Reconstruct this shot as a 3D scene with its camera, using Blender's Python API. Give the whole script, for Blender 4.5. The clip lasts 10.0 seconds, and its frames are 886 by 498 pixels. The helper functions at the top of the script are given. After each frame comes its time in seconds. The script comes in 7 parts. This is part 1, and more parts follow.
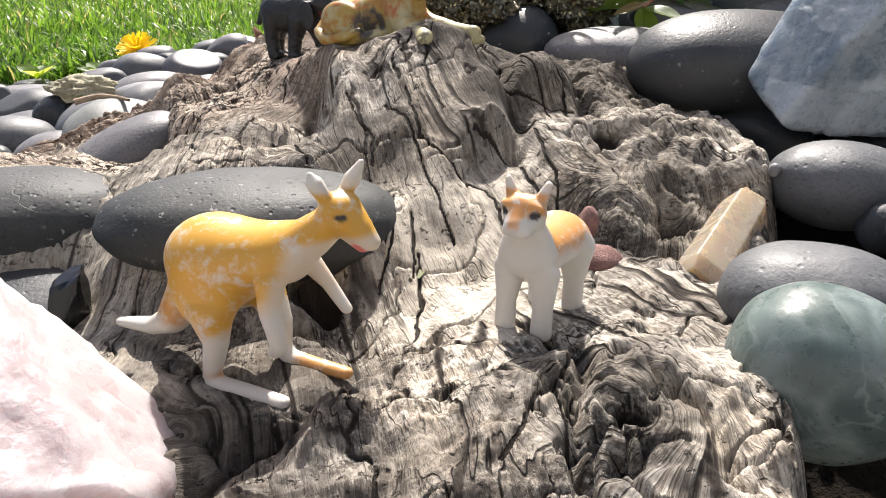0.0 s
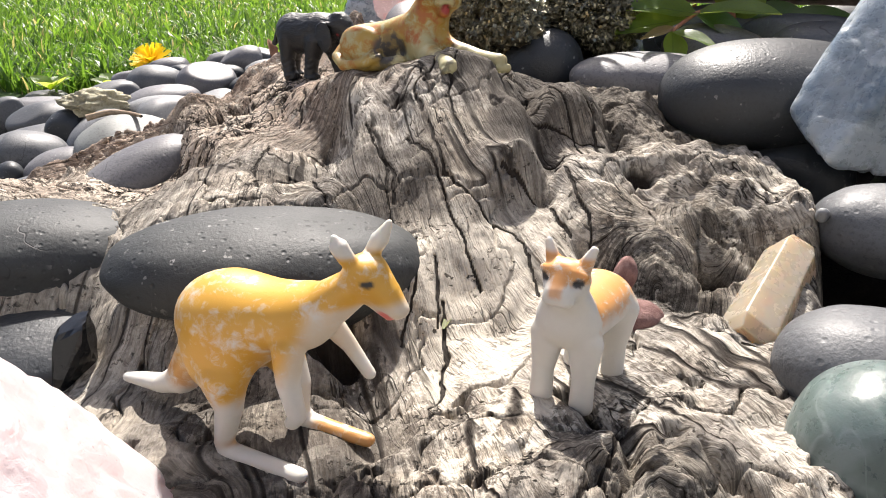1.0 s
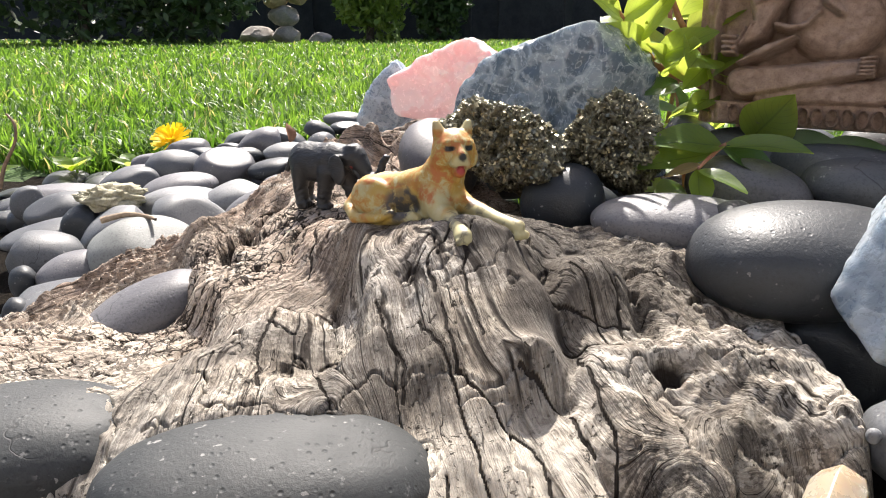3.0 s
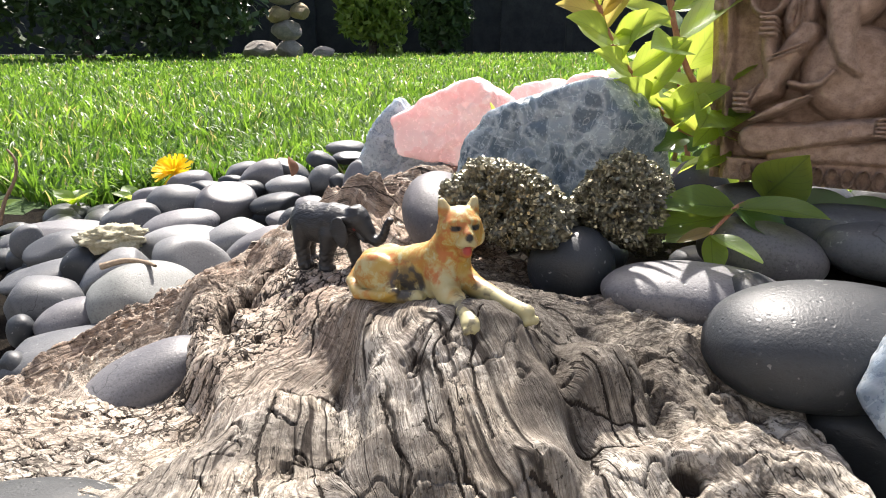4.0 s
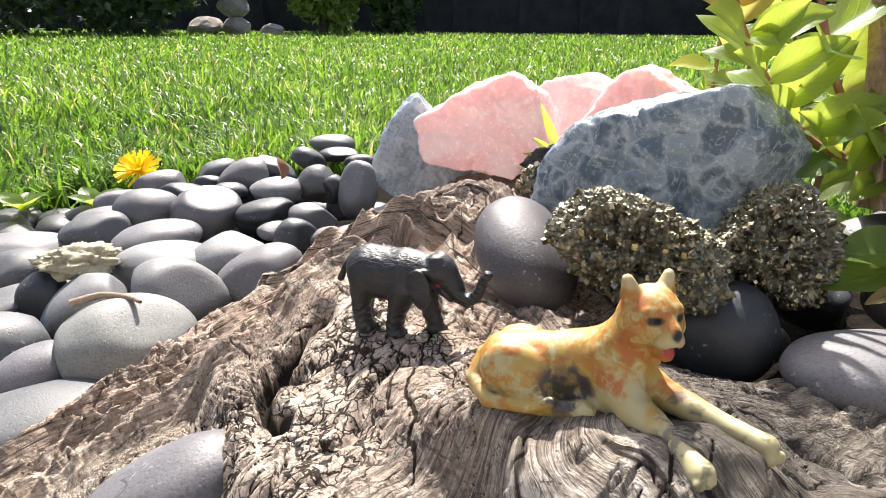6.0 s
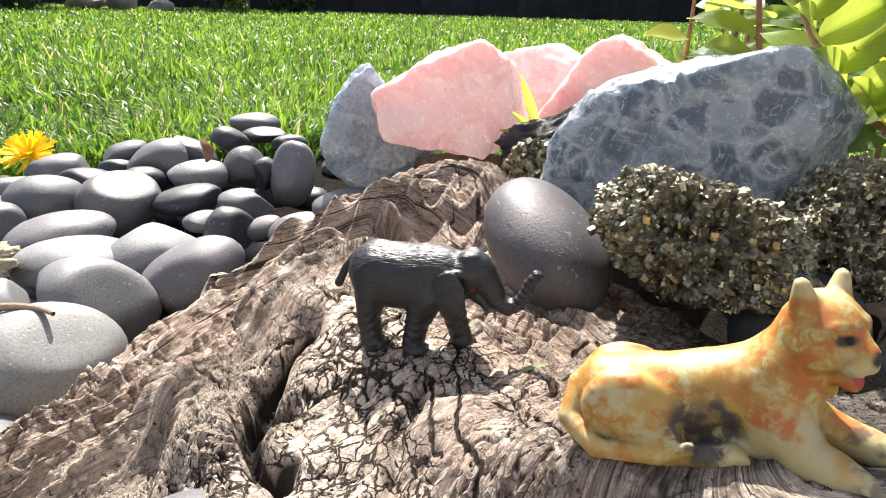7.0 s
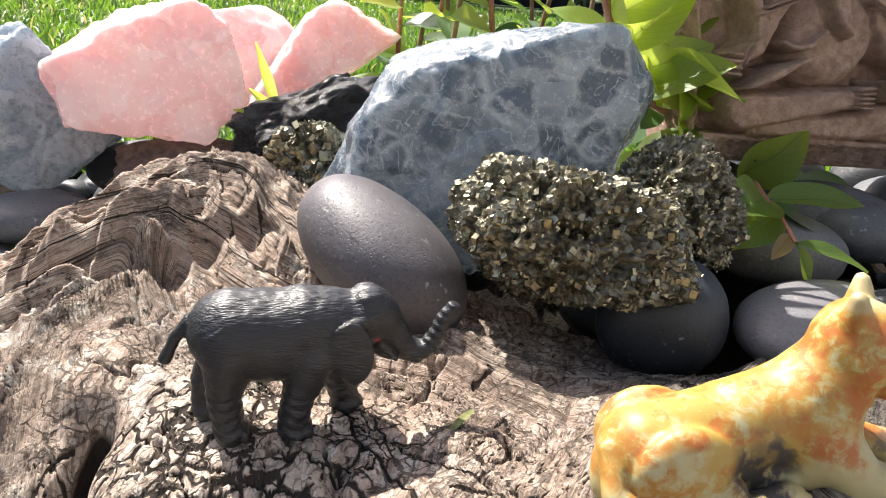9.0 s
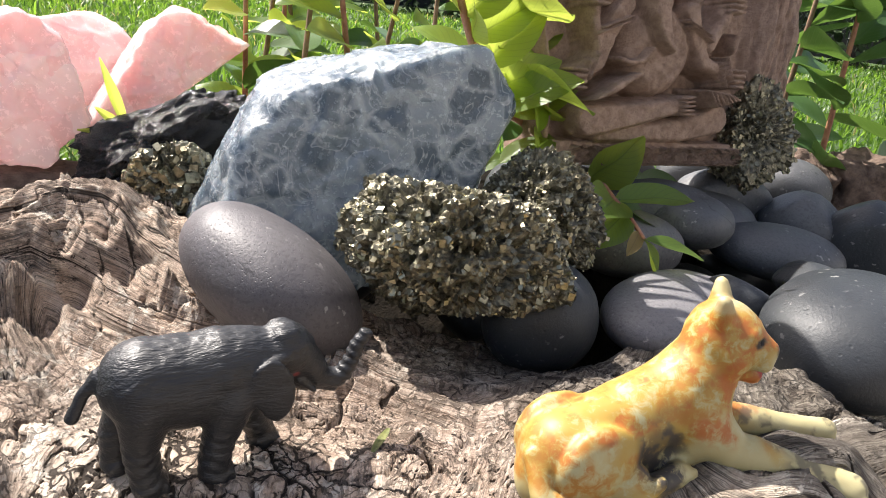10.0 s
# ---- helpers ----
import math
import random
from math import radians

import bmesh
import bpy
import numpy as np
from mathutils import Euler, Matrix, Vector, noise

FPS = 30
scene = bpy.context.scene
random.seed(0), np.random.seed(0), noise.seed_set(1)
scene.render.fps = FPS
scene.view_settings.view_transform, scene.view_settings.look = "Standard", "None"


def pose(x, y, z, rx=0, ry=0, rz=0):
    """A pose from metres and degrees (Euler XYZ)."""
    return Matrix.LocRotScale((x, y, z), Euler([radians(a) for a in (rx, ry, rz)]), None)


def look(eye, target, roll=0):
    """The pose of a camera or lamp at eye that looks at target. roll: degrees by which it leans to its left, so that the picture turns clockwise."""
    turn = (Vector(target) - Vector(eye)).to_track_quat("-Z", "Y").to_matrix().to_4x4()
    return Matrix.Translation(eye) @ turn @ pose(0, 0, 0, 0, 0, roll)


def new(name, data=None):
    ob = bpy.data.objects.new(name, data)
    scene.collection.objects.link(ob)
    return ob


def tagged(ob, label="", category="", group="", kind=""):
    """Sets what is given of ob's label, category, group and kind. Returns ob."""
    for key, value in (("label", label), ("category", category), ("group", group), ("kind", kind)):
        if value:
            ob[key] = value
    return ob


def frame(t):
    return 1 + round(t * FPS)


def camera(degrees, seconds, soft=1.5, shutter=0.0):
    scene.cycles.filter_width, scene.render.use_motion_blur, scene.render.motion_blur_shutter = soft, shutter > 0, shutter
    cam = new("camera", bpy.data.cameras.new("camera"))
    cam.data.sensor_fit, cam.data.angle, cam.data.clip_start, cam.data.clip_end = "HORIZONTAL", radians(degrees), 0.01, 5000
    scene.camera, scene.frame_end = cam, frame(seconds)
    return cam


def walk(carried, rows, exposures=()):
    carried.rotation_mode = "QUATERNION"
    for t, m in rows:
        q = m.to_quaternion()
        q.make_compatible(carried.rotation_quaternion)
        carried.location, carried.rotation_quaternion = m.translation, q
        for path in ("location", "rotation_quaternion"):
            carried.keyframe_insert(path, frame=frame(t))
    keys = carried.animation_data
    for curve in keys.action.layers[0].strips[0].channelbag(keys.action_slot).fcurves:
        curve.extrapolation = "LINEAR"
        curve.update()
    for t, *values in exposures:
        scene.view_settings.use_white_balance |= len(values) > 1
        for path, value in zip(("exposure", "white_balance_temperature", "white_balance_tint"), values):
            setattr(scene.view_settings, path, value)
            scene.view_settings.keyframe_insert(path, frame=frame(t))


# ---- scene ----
cam = camera(65.1, 10.0, soft=1.0)
METRES, EYE, TILT, LEAN, TURN = 0.32, 0.10, -21.5, 0.0, 0.0
ROWS = [
    (0.0, 0.0, 0.0, 0.0, 0.0, 0.0, -0.0),
    (0.5, -0.016, 0.0077, 0.0063, 0.3, -0.02, -0.4),
    (1.0, -0.0125, 0.0305, 0.0308, 0.78, 0.48, -0.6),
    (1.5, -0.0149, 0.0542, 0.0741, 1.35, 1.33, -0.75),
    (2.0, -0.0136, 0.0573, 0.1033, 1.81, 2.23, -0.88),
    (2.5, -0.0159, 0.0583, 0.1281, 2.13, 3.17, -0.96),
    (3.0, -0.0102, 0.0635, 0.1548, 2.33, 3.97, -0.94),
    (4.5, -0.0266, 0.1065, 0.2502, 2.58, 4.95, -0.66),
    (5.0, -0.0666, 0.1496, 0.2691, 2.07, 4.6, -0.62),
    (5.5, -0.1254, 0.2083, 0.301, 0.76, 3.97, -0.48),
    (7.0, -0.2753, 0.4219, 0.3359, -9.29, 1.8, 1.76),
    (7.5, -0.3146, 0.4829, 0.3573, -14.93, 0.82, 3.17),
    (8.0, -0.3318, 0.5358, 0.3544, -21.86, -0.4, 4.86),
    (8.5, -0.3636, 0.575, 0.3663, -30.06, -1.9, 6.59),
    (9.0, -0.3793, 0.6013, 0.3928, -38.77, -3.7, 8.2),
    (9.5, -0.4226, 0.6074, 0.4031, -46.54, -5.33, 9.7),
    (10.0, -0.4171, 0.6134, 0.4217, -52.28, -6.56, 10.98),
]
EXPOSURES = [(0.0, 1.04), (2.5, 1.26), (5.0, 1.42), (7.5, 1.40), (10.0, 1.28)]
walk(cam, [(t, pose(0, 0, EYE, TILT, LEAN, TURN) @ pose(METRES * x, METRES * y, METRES * z, 90 + pitch, roll, yaw)) for t, x, y, z, yaw, pitch, roll in ROWS], EXPOSURES)


# ---- world and light ----
SUN_ELEVATION, SUN_AZIMUTH = radians(52), radians(-2)      # azimuth from +y towards +x
world = bpy.data.worlds.new("sky")
scene.world = world
world.use_nodes = True
sky = world.node_tree.nodes.new("ShaderNodeTexSky")
sky.sky_type, sky.sun_disc = "NISHITA", False
sky.sun_elevation, sky.sun_rotation = SUN_ELEVATION, SUN_AZIMUTH
sky.air_density, sky.dust_density, sky.ozone_density = 0.7, 3.5, 0.4
background = world.node_tree.nodes["Background"]
background.inputs["Strength"].default_value = 0.105
world.node_tree.links.new(sky.outputs[0], background.inputs["Color"])
sun_data = bpy.data.lights.new("sun", "SUN")
sun_data.energy, sun_data.angle, sun_data.color = 4.8, radians(0.55), (1.0, 0.935, 0.87)
sun = new("sun", sun_data)
to_sun = Vector((math.sin(SUN_AZIMUTH) * math.cos(SUN_ELEVATION), math.cos(SUN_AZIMUTH) * math.cos(SUN_ELEVATION), math.sin(SUN_ELEVATION)))
sun.matrix_world = look(to_sun * 6, (0, 0, 0))


# ---- numeric helpers ----
def lattice(ix, iy, iz, seed):
    h = (ix * 374761393 + iy * 668265263 + iz * 1274126177 + seed * 974711) & 0xFFFFFFFF
    h = ((h ^ (h >> 13)) * 1103515245) & 0xFFFFFFFF
    h = ((h ^ (h >> 16)) * 2654435761) & 0xFFFFFFFF
    return ((h ^ (h >> 15)) & 0xFFFF) / 32767.5 - 1.0


def vnoise(x, y, z=0.0, seed=0):
    """Smooth value noise in -1..1 over arrays."""
    x, y, z = np.broadcast_arrays(np.asarray(x, float), np.asarray(y, float), np.asarray(z, float))
    fx, fy, fz = np.floor(x), np.floor(y), np.floor(z)
    ix, iy, iz = fx.astype(np.int64), fy.astype(np.int64), fz.astype(np.int64)
    u, v, w = x - fx, y - fy, z - fz
    u, v, w = u * u * u * (u * (6 * u - 15) + 10), v * v * v * (v * (6 * v - 15) + 10), w * w * w * (w * (6 * w - 15) + 10)
    out = 0
    for dx in (0, 1):
        for dy in (0, 1):
            for dz in (0, 1):
                out = out + lattice(ix + dx, iy + dy, iz + dz, seed) * (u if dx else 1 - u) * (v if dy else 1 - v) * (w if dz else 1 - w)
    return out


def fbm(x, y, z=0.0, octaves=4, seed=0):
    out, amp = 0, 0.5
    for i in range(octaves):
        out = out + amp * vnoise(x * 2.03 ** i, y * 2.03 ** i, z * 2.03 ** i, seed + i)
        amp *= 0.5
    return out


def step01(e0, e1, v):
    t = np.clip((v - e0) / (e1 - e0), 0, 1)
    return t * t * (3 - 2 * t)


def cells(x, y, seed=0):
    """Distance to the border between irregular cells, and the cell's own random value."""
    fx, fy = np.floor(x).astype(np.int64), np.floor(y).astype(np.int64)
    best, second = np.full(x.shape, 9.0), np.full(x.shape, 9.0)
    value = np.zeros(x.shape)
    zero = np.zeros_like(fx)
    for dx in (-1, 0, 1):
        for dy in (-1, 0, 1):
            cx, cy = fx + dx, fy + dy
            px = cx + 0.5 + 0.45 * lattice(cx, cy, zero, seed)
            py = cy + 0.5 + 0.45 * lattice(cx, cy, zero, seed + 7)
            d = np.hypot(px - x, py - y)
            nearer = d < best
            second = np.where(nearer, best, np.minimum(second, d))
            value = np.where(nearer, lattice(cx, cy, zero, seed + 13), value)
            best = np.where(nearer, d, best)
    return second - best, value


def mesh_from(name, verts, faces):
    """A mesh from numpy arrays of vertices and equal-sided faces."""
    me = bpy.data.meshes.new(name)
    verts, faces = np.asarray(verts, np.float32), np.asarray(faces, np.int32)
    n, k = faces.shape
    me.vertices.add(len(verts))
    me.vertices.foreach_set("co", verts.ravel())
    me.loops.add(n * k)
    me.loops.foreach_set("vertex_index", faces.ravel())
    me.polygons.add(n)
    me.polygons.foreach_set("loop_start", np.arange(0, n * k, k, dtype=np.int32))
    me.update(calc_edges=True)
    return me


def smooth(me, on=True):
    me.polygons.foreach_set("use_smooth", np.full(len(me.polygons), on))
    me.update()
    return me


def attribute(me, name, values):
    a = me.attributes.new(name, "FLOAT", "POINT")
    a.data.foreach_set("value", np.asarray(values, np.float32))


def part(name, me, material, parent=None, label=""):
    """One mesh object, under a thing if a parent is given. Takes a bmesh or a mesh."""
    if isinstance(me, bmesh.types.BMesh):
        data = bpy.data.meshes.new(name)
        me.to_mesh(data)
        me.free()
        me = data
    if material is not None and not me.materials:
        me.materials.append(material)
    ob = new(name, me)
    if parent is not None:
        ob.parent = parent
    return tagged(ob, label)


BALLS = {}


def ball(levels):
    """Vertices and triangles of a unit icosphere."""
    if levels not in BALLS:
        bm = bmesh.new()
        bmesh.ops.create_icosphere(bm, subdivisions=levels, radius=1)
        BALLS[levels] = (np.array([v.co[:] for v in bm.verts]), np.array([[v.index for v in f.verts] for f in bm.faces]))
        bm.free()
    return BALLS[levels]


# ---- materials ----
class Shader:
    """Short hand for building node materials."""

    def __init__(self, name):
        self.material = bpy.data.materials.new(name)
        self.material.use_nodes = True
        self.tree = self.material.node_tree
        self.bsdf = self.tree.nodes["Principled BSDF"]
        self.out = self.tree.nodes["Material Output"]

    def node(self, kind, **inputs):
        n = self.tree.nodes.new(kind)
        for key, value in inputs.items():
            self.put(n, key.replace("_", " "), value)
        return n

    def put(self, n, key, value):
        socket = n.inputs[key] if not key.isdigit() else n.inputs[int(key)]
        if isinstance(value, bpy.types.NodeSocket):
            self.tree.links.new(value, socket)
        else:
            socket.default_value = value

    def set(self, **inputs):
        for key, value in inputs.items():
            self.put(self.bsdf, key.replace("_", " "), value)

    def coords(self, kind="Object", scale=(1, 1, 1)):
        c = self.node("ShaderNodeTexCoord")
        m = self.node("ShaderNodeMapping", Scale=scale)
        self.tree.links.new(c.outputs[kind], m.inputs["Vector"])
        return m.outputs[0]

    def noise(self, vector, scale, detail=4, rough=0.55, distortion=0.0):
        n = self.node("ShaderNodeTexNoise", Vector=vector, Scale=scale, Detail=detail, Roughness=rough, Distortion=distortion)
        return n.outputs["Fac"]

    def ramp(self, fac, *stops):
        n = self.node("ShaderNodeValToRGB", Fac=fac)
        e = n.color_ramp.elements
        while len(e) < len(stops):
            e.new(0.5)
        for el, (pos, col) in zip(e, stops):
            el.position = pos
            el.color = (*col, 1) if isinstance(col, tuple) else (col, col, col, 1)
        return n.outputs[0]

    def mix(self, fac, a, b, blend="MIX"):
        n = self.tree.nodes.new("ShaderNodeMix")
        n.data_type, n.blend_type = "RGBA", blend
        for i, v in ((0, fac), (6, a), (7, b)):
            if isinstance(v, bpy.types.NodeSocket):
                self.tree.links.new(v, n.inputs[i])
            else:
                n.inputs[i].default_value = (*v, 1) if isinstance(v, tuple) else v
        return n.outputs[2]

    def math(self, op, a, b=0.0):
        n = self.tree.nodes.new("ShaderNodeMath")
        n.operation = op
        for i, v in ((0, a), (1, b)):
            if isinstance(v, bpy.types.NodeSocket):
                self.tree.links.new(v, n.inputs[i])
            else:
                n.inputs[i].default_value = v
        return n.outputs[0]

    def attr(self, name):
        n = self.tree.nodes.new("ShaderNodeAttribute")
        n.attribute_name = name
        return n.outputs["Fac"]

    def random(self):
        return self.tree.nodes.new("ShaderNodeObjectInfo").outputs["Random"]

    def bump(self, height, strength=0.3, distance=0.001):
        b = self.node("ShaderNodeBump", Height=height, Strength=strength, Distance=distance)
        self.put(self.bsdf, "Normal", b.outputs[0])
        return b

    def translucent(self, colour, amount):
        t = self.node("ShaderNodeBsdfTranslucent", Color=colour)
        m = self.node("ShaderNodeMixShader")
        self.tree.links.new(self.bsdf.outputs[0], m.inputs[1])
        self.tree.links.new(t.outputs[0], m.inputs[2])
        self.put(m, "Fac", amount)
        self.tree.links.new(m.outputs[0], self.out.inputs["Surface"])


def mat_wood():
    s = Shader("weathered_wood")
    uv = s.coords("UV")
    obj = s.coords("Object")

    def stretched(across, along):
        m = s.node("ShaderNodeMapping", Scale=(across, along, 1.0))
        s.tree.links.new(uv, m.inputs["Vector"])
        return m.outputs[0]

    plate = s.attr("plate")
    thread = s.noise(stretched(2000, 120), 1.0, 4, 0.65, 0.3)
    fibre = s.noise(stretched(4800, 480), 1.0, 3, 0.6, 0.3)
    streak = s.math("ADD", s.math("MULTIPLY", s.noise(stretched(420, 34), 1.0, 6, 0.68, 0.5), 0.55), s.math("MULTIPLY", s.noise(obj, 240, 7, 0.75, 0.6), 0.45))
    blotch = s.noise(obj, 60, 5, 0.62)
    speck = s.noise(obj, 900, 4, 0.7)
    # long splits that follow the grain
    split = s.math("ABSOLUTE", s.math("SUBTRACT", s.noise(stretched(95, 8), 1.0, 2.5, 0.45, 0.15), 0.5))
    split = s.math("MULTIPLY", s.ramp(split, (0.006, 1.0), (0.015, 0.0)), s.ramp(s.noise(stretched(50, 18), 1.0, 2), (0.44, 0.0), (0.50, 1.0)))
    hair = s.math("ABSOLUTE", s.math("SUBTRACT", s.noise(stretched(330, 42), 1.0, 3, 0.55, 0.3), 0.5))
    hair = s.math("MULTIPLY", s.ramp(hair, (0.005, 1.0), (0.013, 0.0)), s.ramp(blotch, (0.46, 0.0), (0.58, 1.0)))
    # drying checks on the bare parts
    warp = s.node("ShaderNodeTexNoise", Vector=obj, Scale=210.0, Detail=4.0)
    bent = s.node("ShaderNodeVectorMath")
    bent.operation = "MULTIPLY_ADD"
    s.tree.links.new(warp.outputs["Color"], bent.inputs[0])
    bent.inputs[1].default_value = (0.006, 0.006, 0.006)
    s.tree.links.new(obj, bent.inputs[2])
    checks = None
    for size, width, fade in ((95, 0.034, 1.0), (190, 0.046, 1.0), (400, 0.055, 0.5)):
        cell = s.node("ShaderNodeTexVoronoi", Vector=bent.outputs[0], Scale=float(size))
        cell.feature = "DISTANCE_TO_EDGE"
        gate = s.ramp(s.noise(obj, size * 0.45, 3, 0.6), (0.42, 0.0), (0.49, fade))
        line = s.math("MULTIPLY", s.ramp(cell.outputs["Distance"], (width * 0.7, 1.0), (width * 1.25, 0.0)), gate)
        checks = line if checks is None else s.math("MAXIMUM", checks, line)
    checks = s.math("MULTIPLY", checks, plate)
    split = s.math("MULTIPLY", s.math("MAXIMUM", split, hair), s.math("SUBTRACT", 1.0, s.math("MAXIMUM", s.math("MULTIPLY", plate, 0.75), s.math("MULTIPLY", s.attr("pale"), 0.4))))
    # the crack attribute also holds painted shade for grooves and holes
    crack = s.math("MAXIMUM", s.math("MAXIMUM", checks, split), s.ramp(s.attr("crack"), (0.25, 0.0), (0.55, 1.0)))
    grey = s.ramp(streak, (0.37, (0.075, 0.066, 0.057)), (0.47, (0.24, 0.22, 0.196)), (0.61, (0.60, 0.56, 0.49)))
    warm = s.ramp(streak, (0.37, (0.125, 0.10, 0.075)), (0.47, (0.36, 0.305, 0.24)), (0.61, (0.72, 0.65, 0.53)))
    grey = s.mix(s.ramp(s.noise(obj, 38, 4, 0.6), (0.42, 0.0), (0.60, 1.0)), grey, warm)
    tan = s.ramp(streak, (0.36, (0.14, 0.088, 0.062)), (0.46, (0.40, 0.292, 0.222)), (0.60, (0.64, 0.505, 0.405)))
    base = s.mix(s.attr("tan"), grey, tan)
    base = s.mix(s.math("MULTIPLY", s.math("MAXIMUM", s.ramp(thread, (0.41, 0.95), (0.485, 0.0)), s.ramp(fibre, (0.38, 0.8), (0.46, 0.0))), s.math("SUBTRACT", 1.0, s.math("MULTIPLY", plate, 0.72))), base, (0.13, 0.11, 0.09))
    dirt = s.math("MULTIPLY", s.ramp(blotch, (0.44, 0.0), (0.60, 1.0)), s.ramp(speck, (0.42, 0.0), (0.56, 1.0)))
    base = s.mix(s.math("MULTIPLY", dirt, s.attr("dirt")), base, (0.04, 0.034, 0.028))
    # one mask darkens both for weathered stains and for painted shade
    base = s.mix(s.math("MULTIPLY", s.attr("stain_shade"), s.ramp(s.math("ADD", s.math("MULTIPLY", blotch, 0.5), s.math("MULTIPLY", streak, 0.5)), (0.38, 1.0), (0.62, 0.72))), base, (0.066, 0.056, 0.047))
    base = s.mix(s.math("MULTIPLY", s.attr("pale"), s.ramp(streak, (0.38, 0.2), (0.50, 0.9))), base, (0.63, 0.57, 0.475))
    flake = s.math("MULTIPLY", s.ramp(s.noise(obj, 150, 6, 0.72, 0.5), (0.53, 0.0), (0.57, 1.0)), s.ramp(s.noise(obj, 34, 3), (0.44, 0.0), (0.58, 0.65)))
    base = s.mix(s.math("MULTIPLY", flake, s.math("SUBTRACT", 1.0, s.math("MULTIPLY", s.attr("stain_shade"), 0.85))), base, (0.70, 0.645, 0.555))
    pit = s.math("MULTIPLY", s.ramp(s.noise(obj, 620, 3, 0.6), (0.60, 0.0), (0.655, 1.0)), s.ramp(s.noise(obj, 95, 3), (0.46, 0.0), (0.58, 0.9)))
    base = s.mix(pit, base, (0.045, 0.037, 0.03))
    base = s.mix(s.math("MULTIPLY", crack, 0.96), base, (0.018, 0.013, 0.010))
    s.set(Base_Color=base, Roughness=0.85)
    s.put(s.bsdf, "Specular IOR Level", 0.2)
    grain = s.math("MULTIPLY", s.math("ADD", s.math("MULTIPLY", thread, 0.75), s.math("MULTIPLY", fibre, 0.35)), s.math("SUBTRACT", 1.0, s.math("MULTIPLY", plate, 0.55)))
    height = s.math("ADD", s.math("ADD", grain, s.math("MULTIPLY", speck, 0.30)), s.math("MULTIPLY", streak, 0.55))
    height = s.math("SUBTRACT", height, s.math("MULTIPLY", s.math("MAXIMUM", crack, pit), 1.0))
    s.bump(height, 0.9, 0.0013)
    return s.material


def mat_pebble(name, dark, light, rough=0.5, pits=0.35, gloss=0.45, pores=330.0):
    s = Shader(name)
    obj = s.coords("Object")
    rnd = s.random()
    shift = s.node("ShaderNodeVectorMath")
    s.tree.links.new(obj, shift.inputs[0])
    s.tree.links.new(rnd, shift.inputs[1])
    v = shift.outputs[0]
    cloud = s.noise(v, 45, 4, 0.6)
    grain = s.noise(v, 900, 3, 0.7)
    pale = s.noise(v, 260, 5, 0.75)
    base = s.mix(s.ramp(cloud, (0.3, 0.0), (0.7, 1.0)), dark, light)
    base = s.mix(s.math("MULTIPLY", rnd, 0.5), base, tuple(0.62 * c for c in dark))
    base = s.mix(s.ramp(grain, (0.36, 0.35), (0.5, 0.0)), base, (0.02, 0.02, 0.022))
    base = s.mix(s.ramp(pale, (0.62, 0.0), (0.74, 0.30)), base, (0.36, 0.36, 0.35))
    # scuffs, pale pits and fine cracks from rolling in the surf
    chip = s.math("MULTIPLY", s.ramp(s.noise(v, 420, 2, 0.5), (0.66, 0.0), (0.69, 1.0)), s.ramp(s.noise(v, 70, 2), (0.50, 0.0), (0.62, 0.45)))
    base = s.mix(chip, base, (0.45, 0.44, 0.42))
    line = s.math("ABSOLUTE", s.math("SUBTRACT", s.noise(v, 38, 3, 0.5, 0.6), 0.5))
    line = s.math("MULTIPLY", s.ramp(line, (0.0015, 0.8), (0.006, 0.0)), s.ramp(s.noise(v, 22, 2), (0.60, 0.0), (0.64, 1.0)))
    base = s.mix(line, base, (0.02, 0.02, 0.02))
    s.set(Base_Color=base, Roughness=s.ramp(cloud, (0.3, rough - 0.06), (0.7, rough + 0.1)))
    s.put(s.bsdf, "Specular IOR Level", gloss)
    pit = s.node("ShaderNodeTexVoronoi", Vector=v, Scale=pores)
    pitted = s.ramp(pit.outputs["Distance"], (0.05, 0.0), (0.22, 1.0))
    s.bump(s.math("SUBTRACT", s.math("ADD", s.math("MULTIPLY", pitted, pits), s.math("MULTIPLY", grain, 0.5)), s.math("MULTIPLY", s.math("MAXIMUM", line, chip), 0.4)), 0.40, 0.0008)
    return s.material


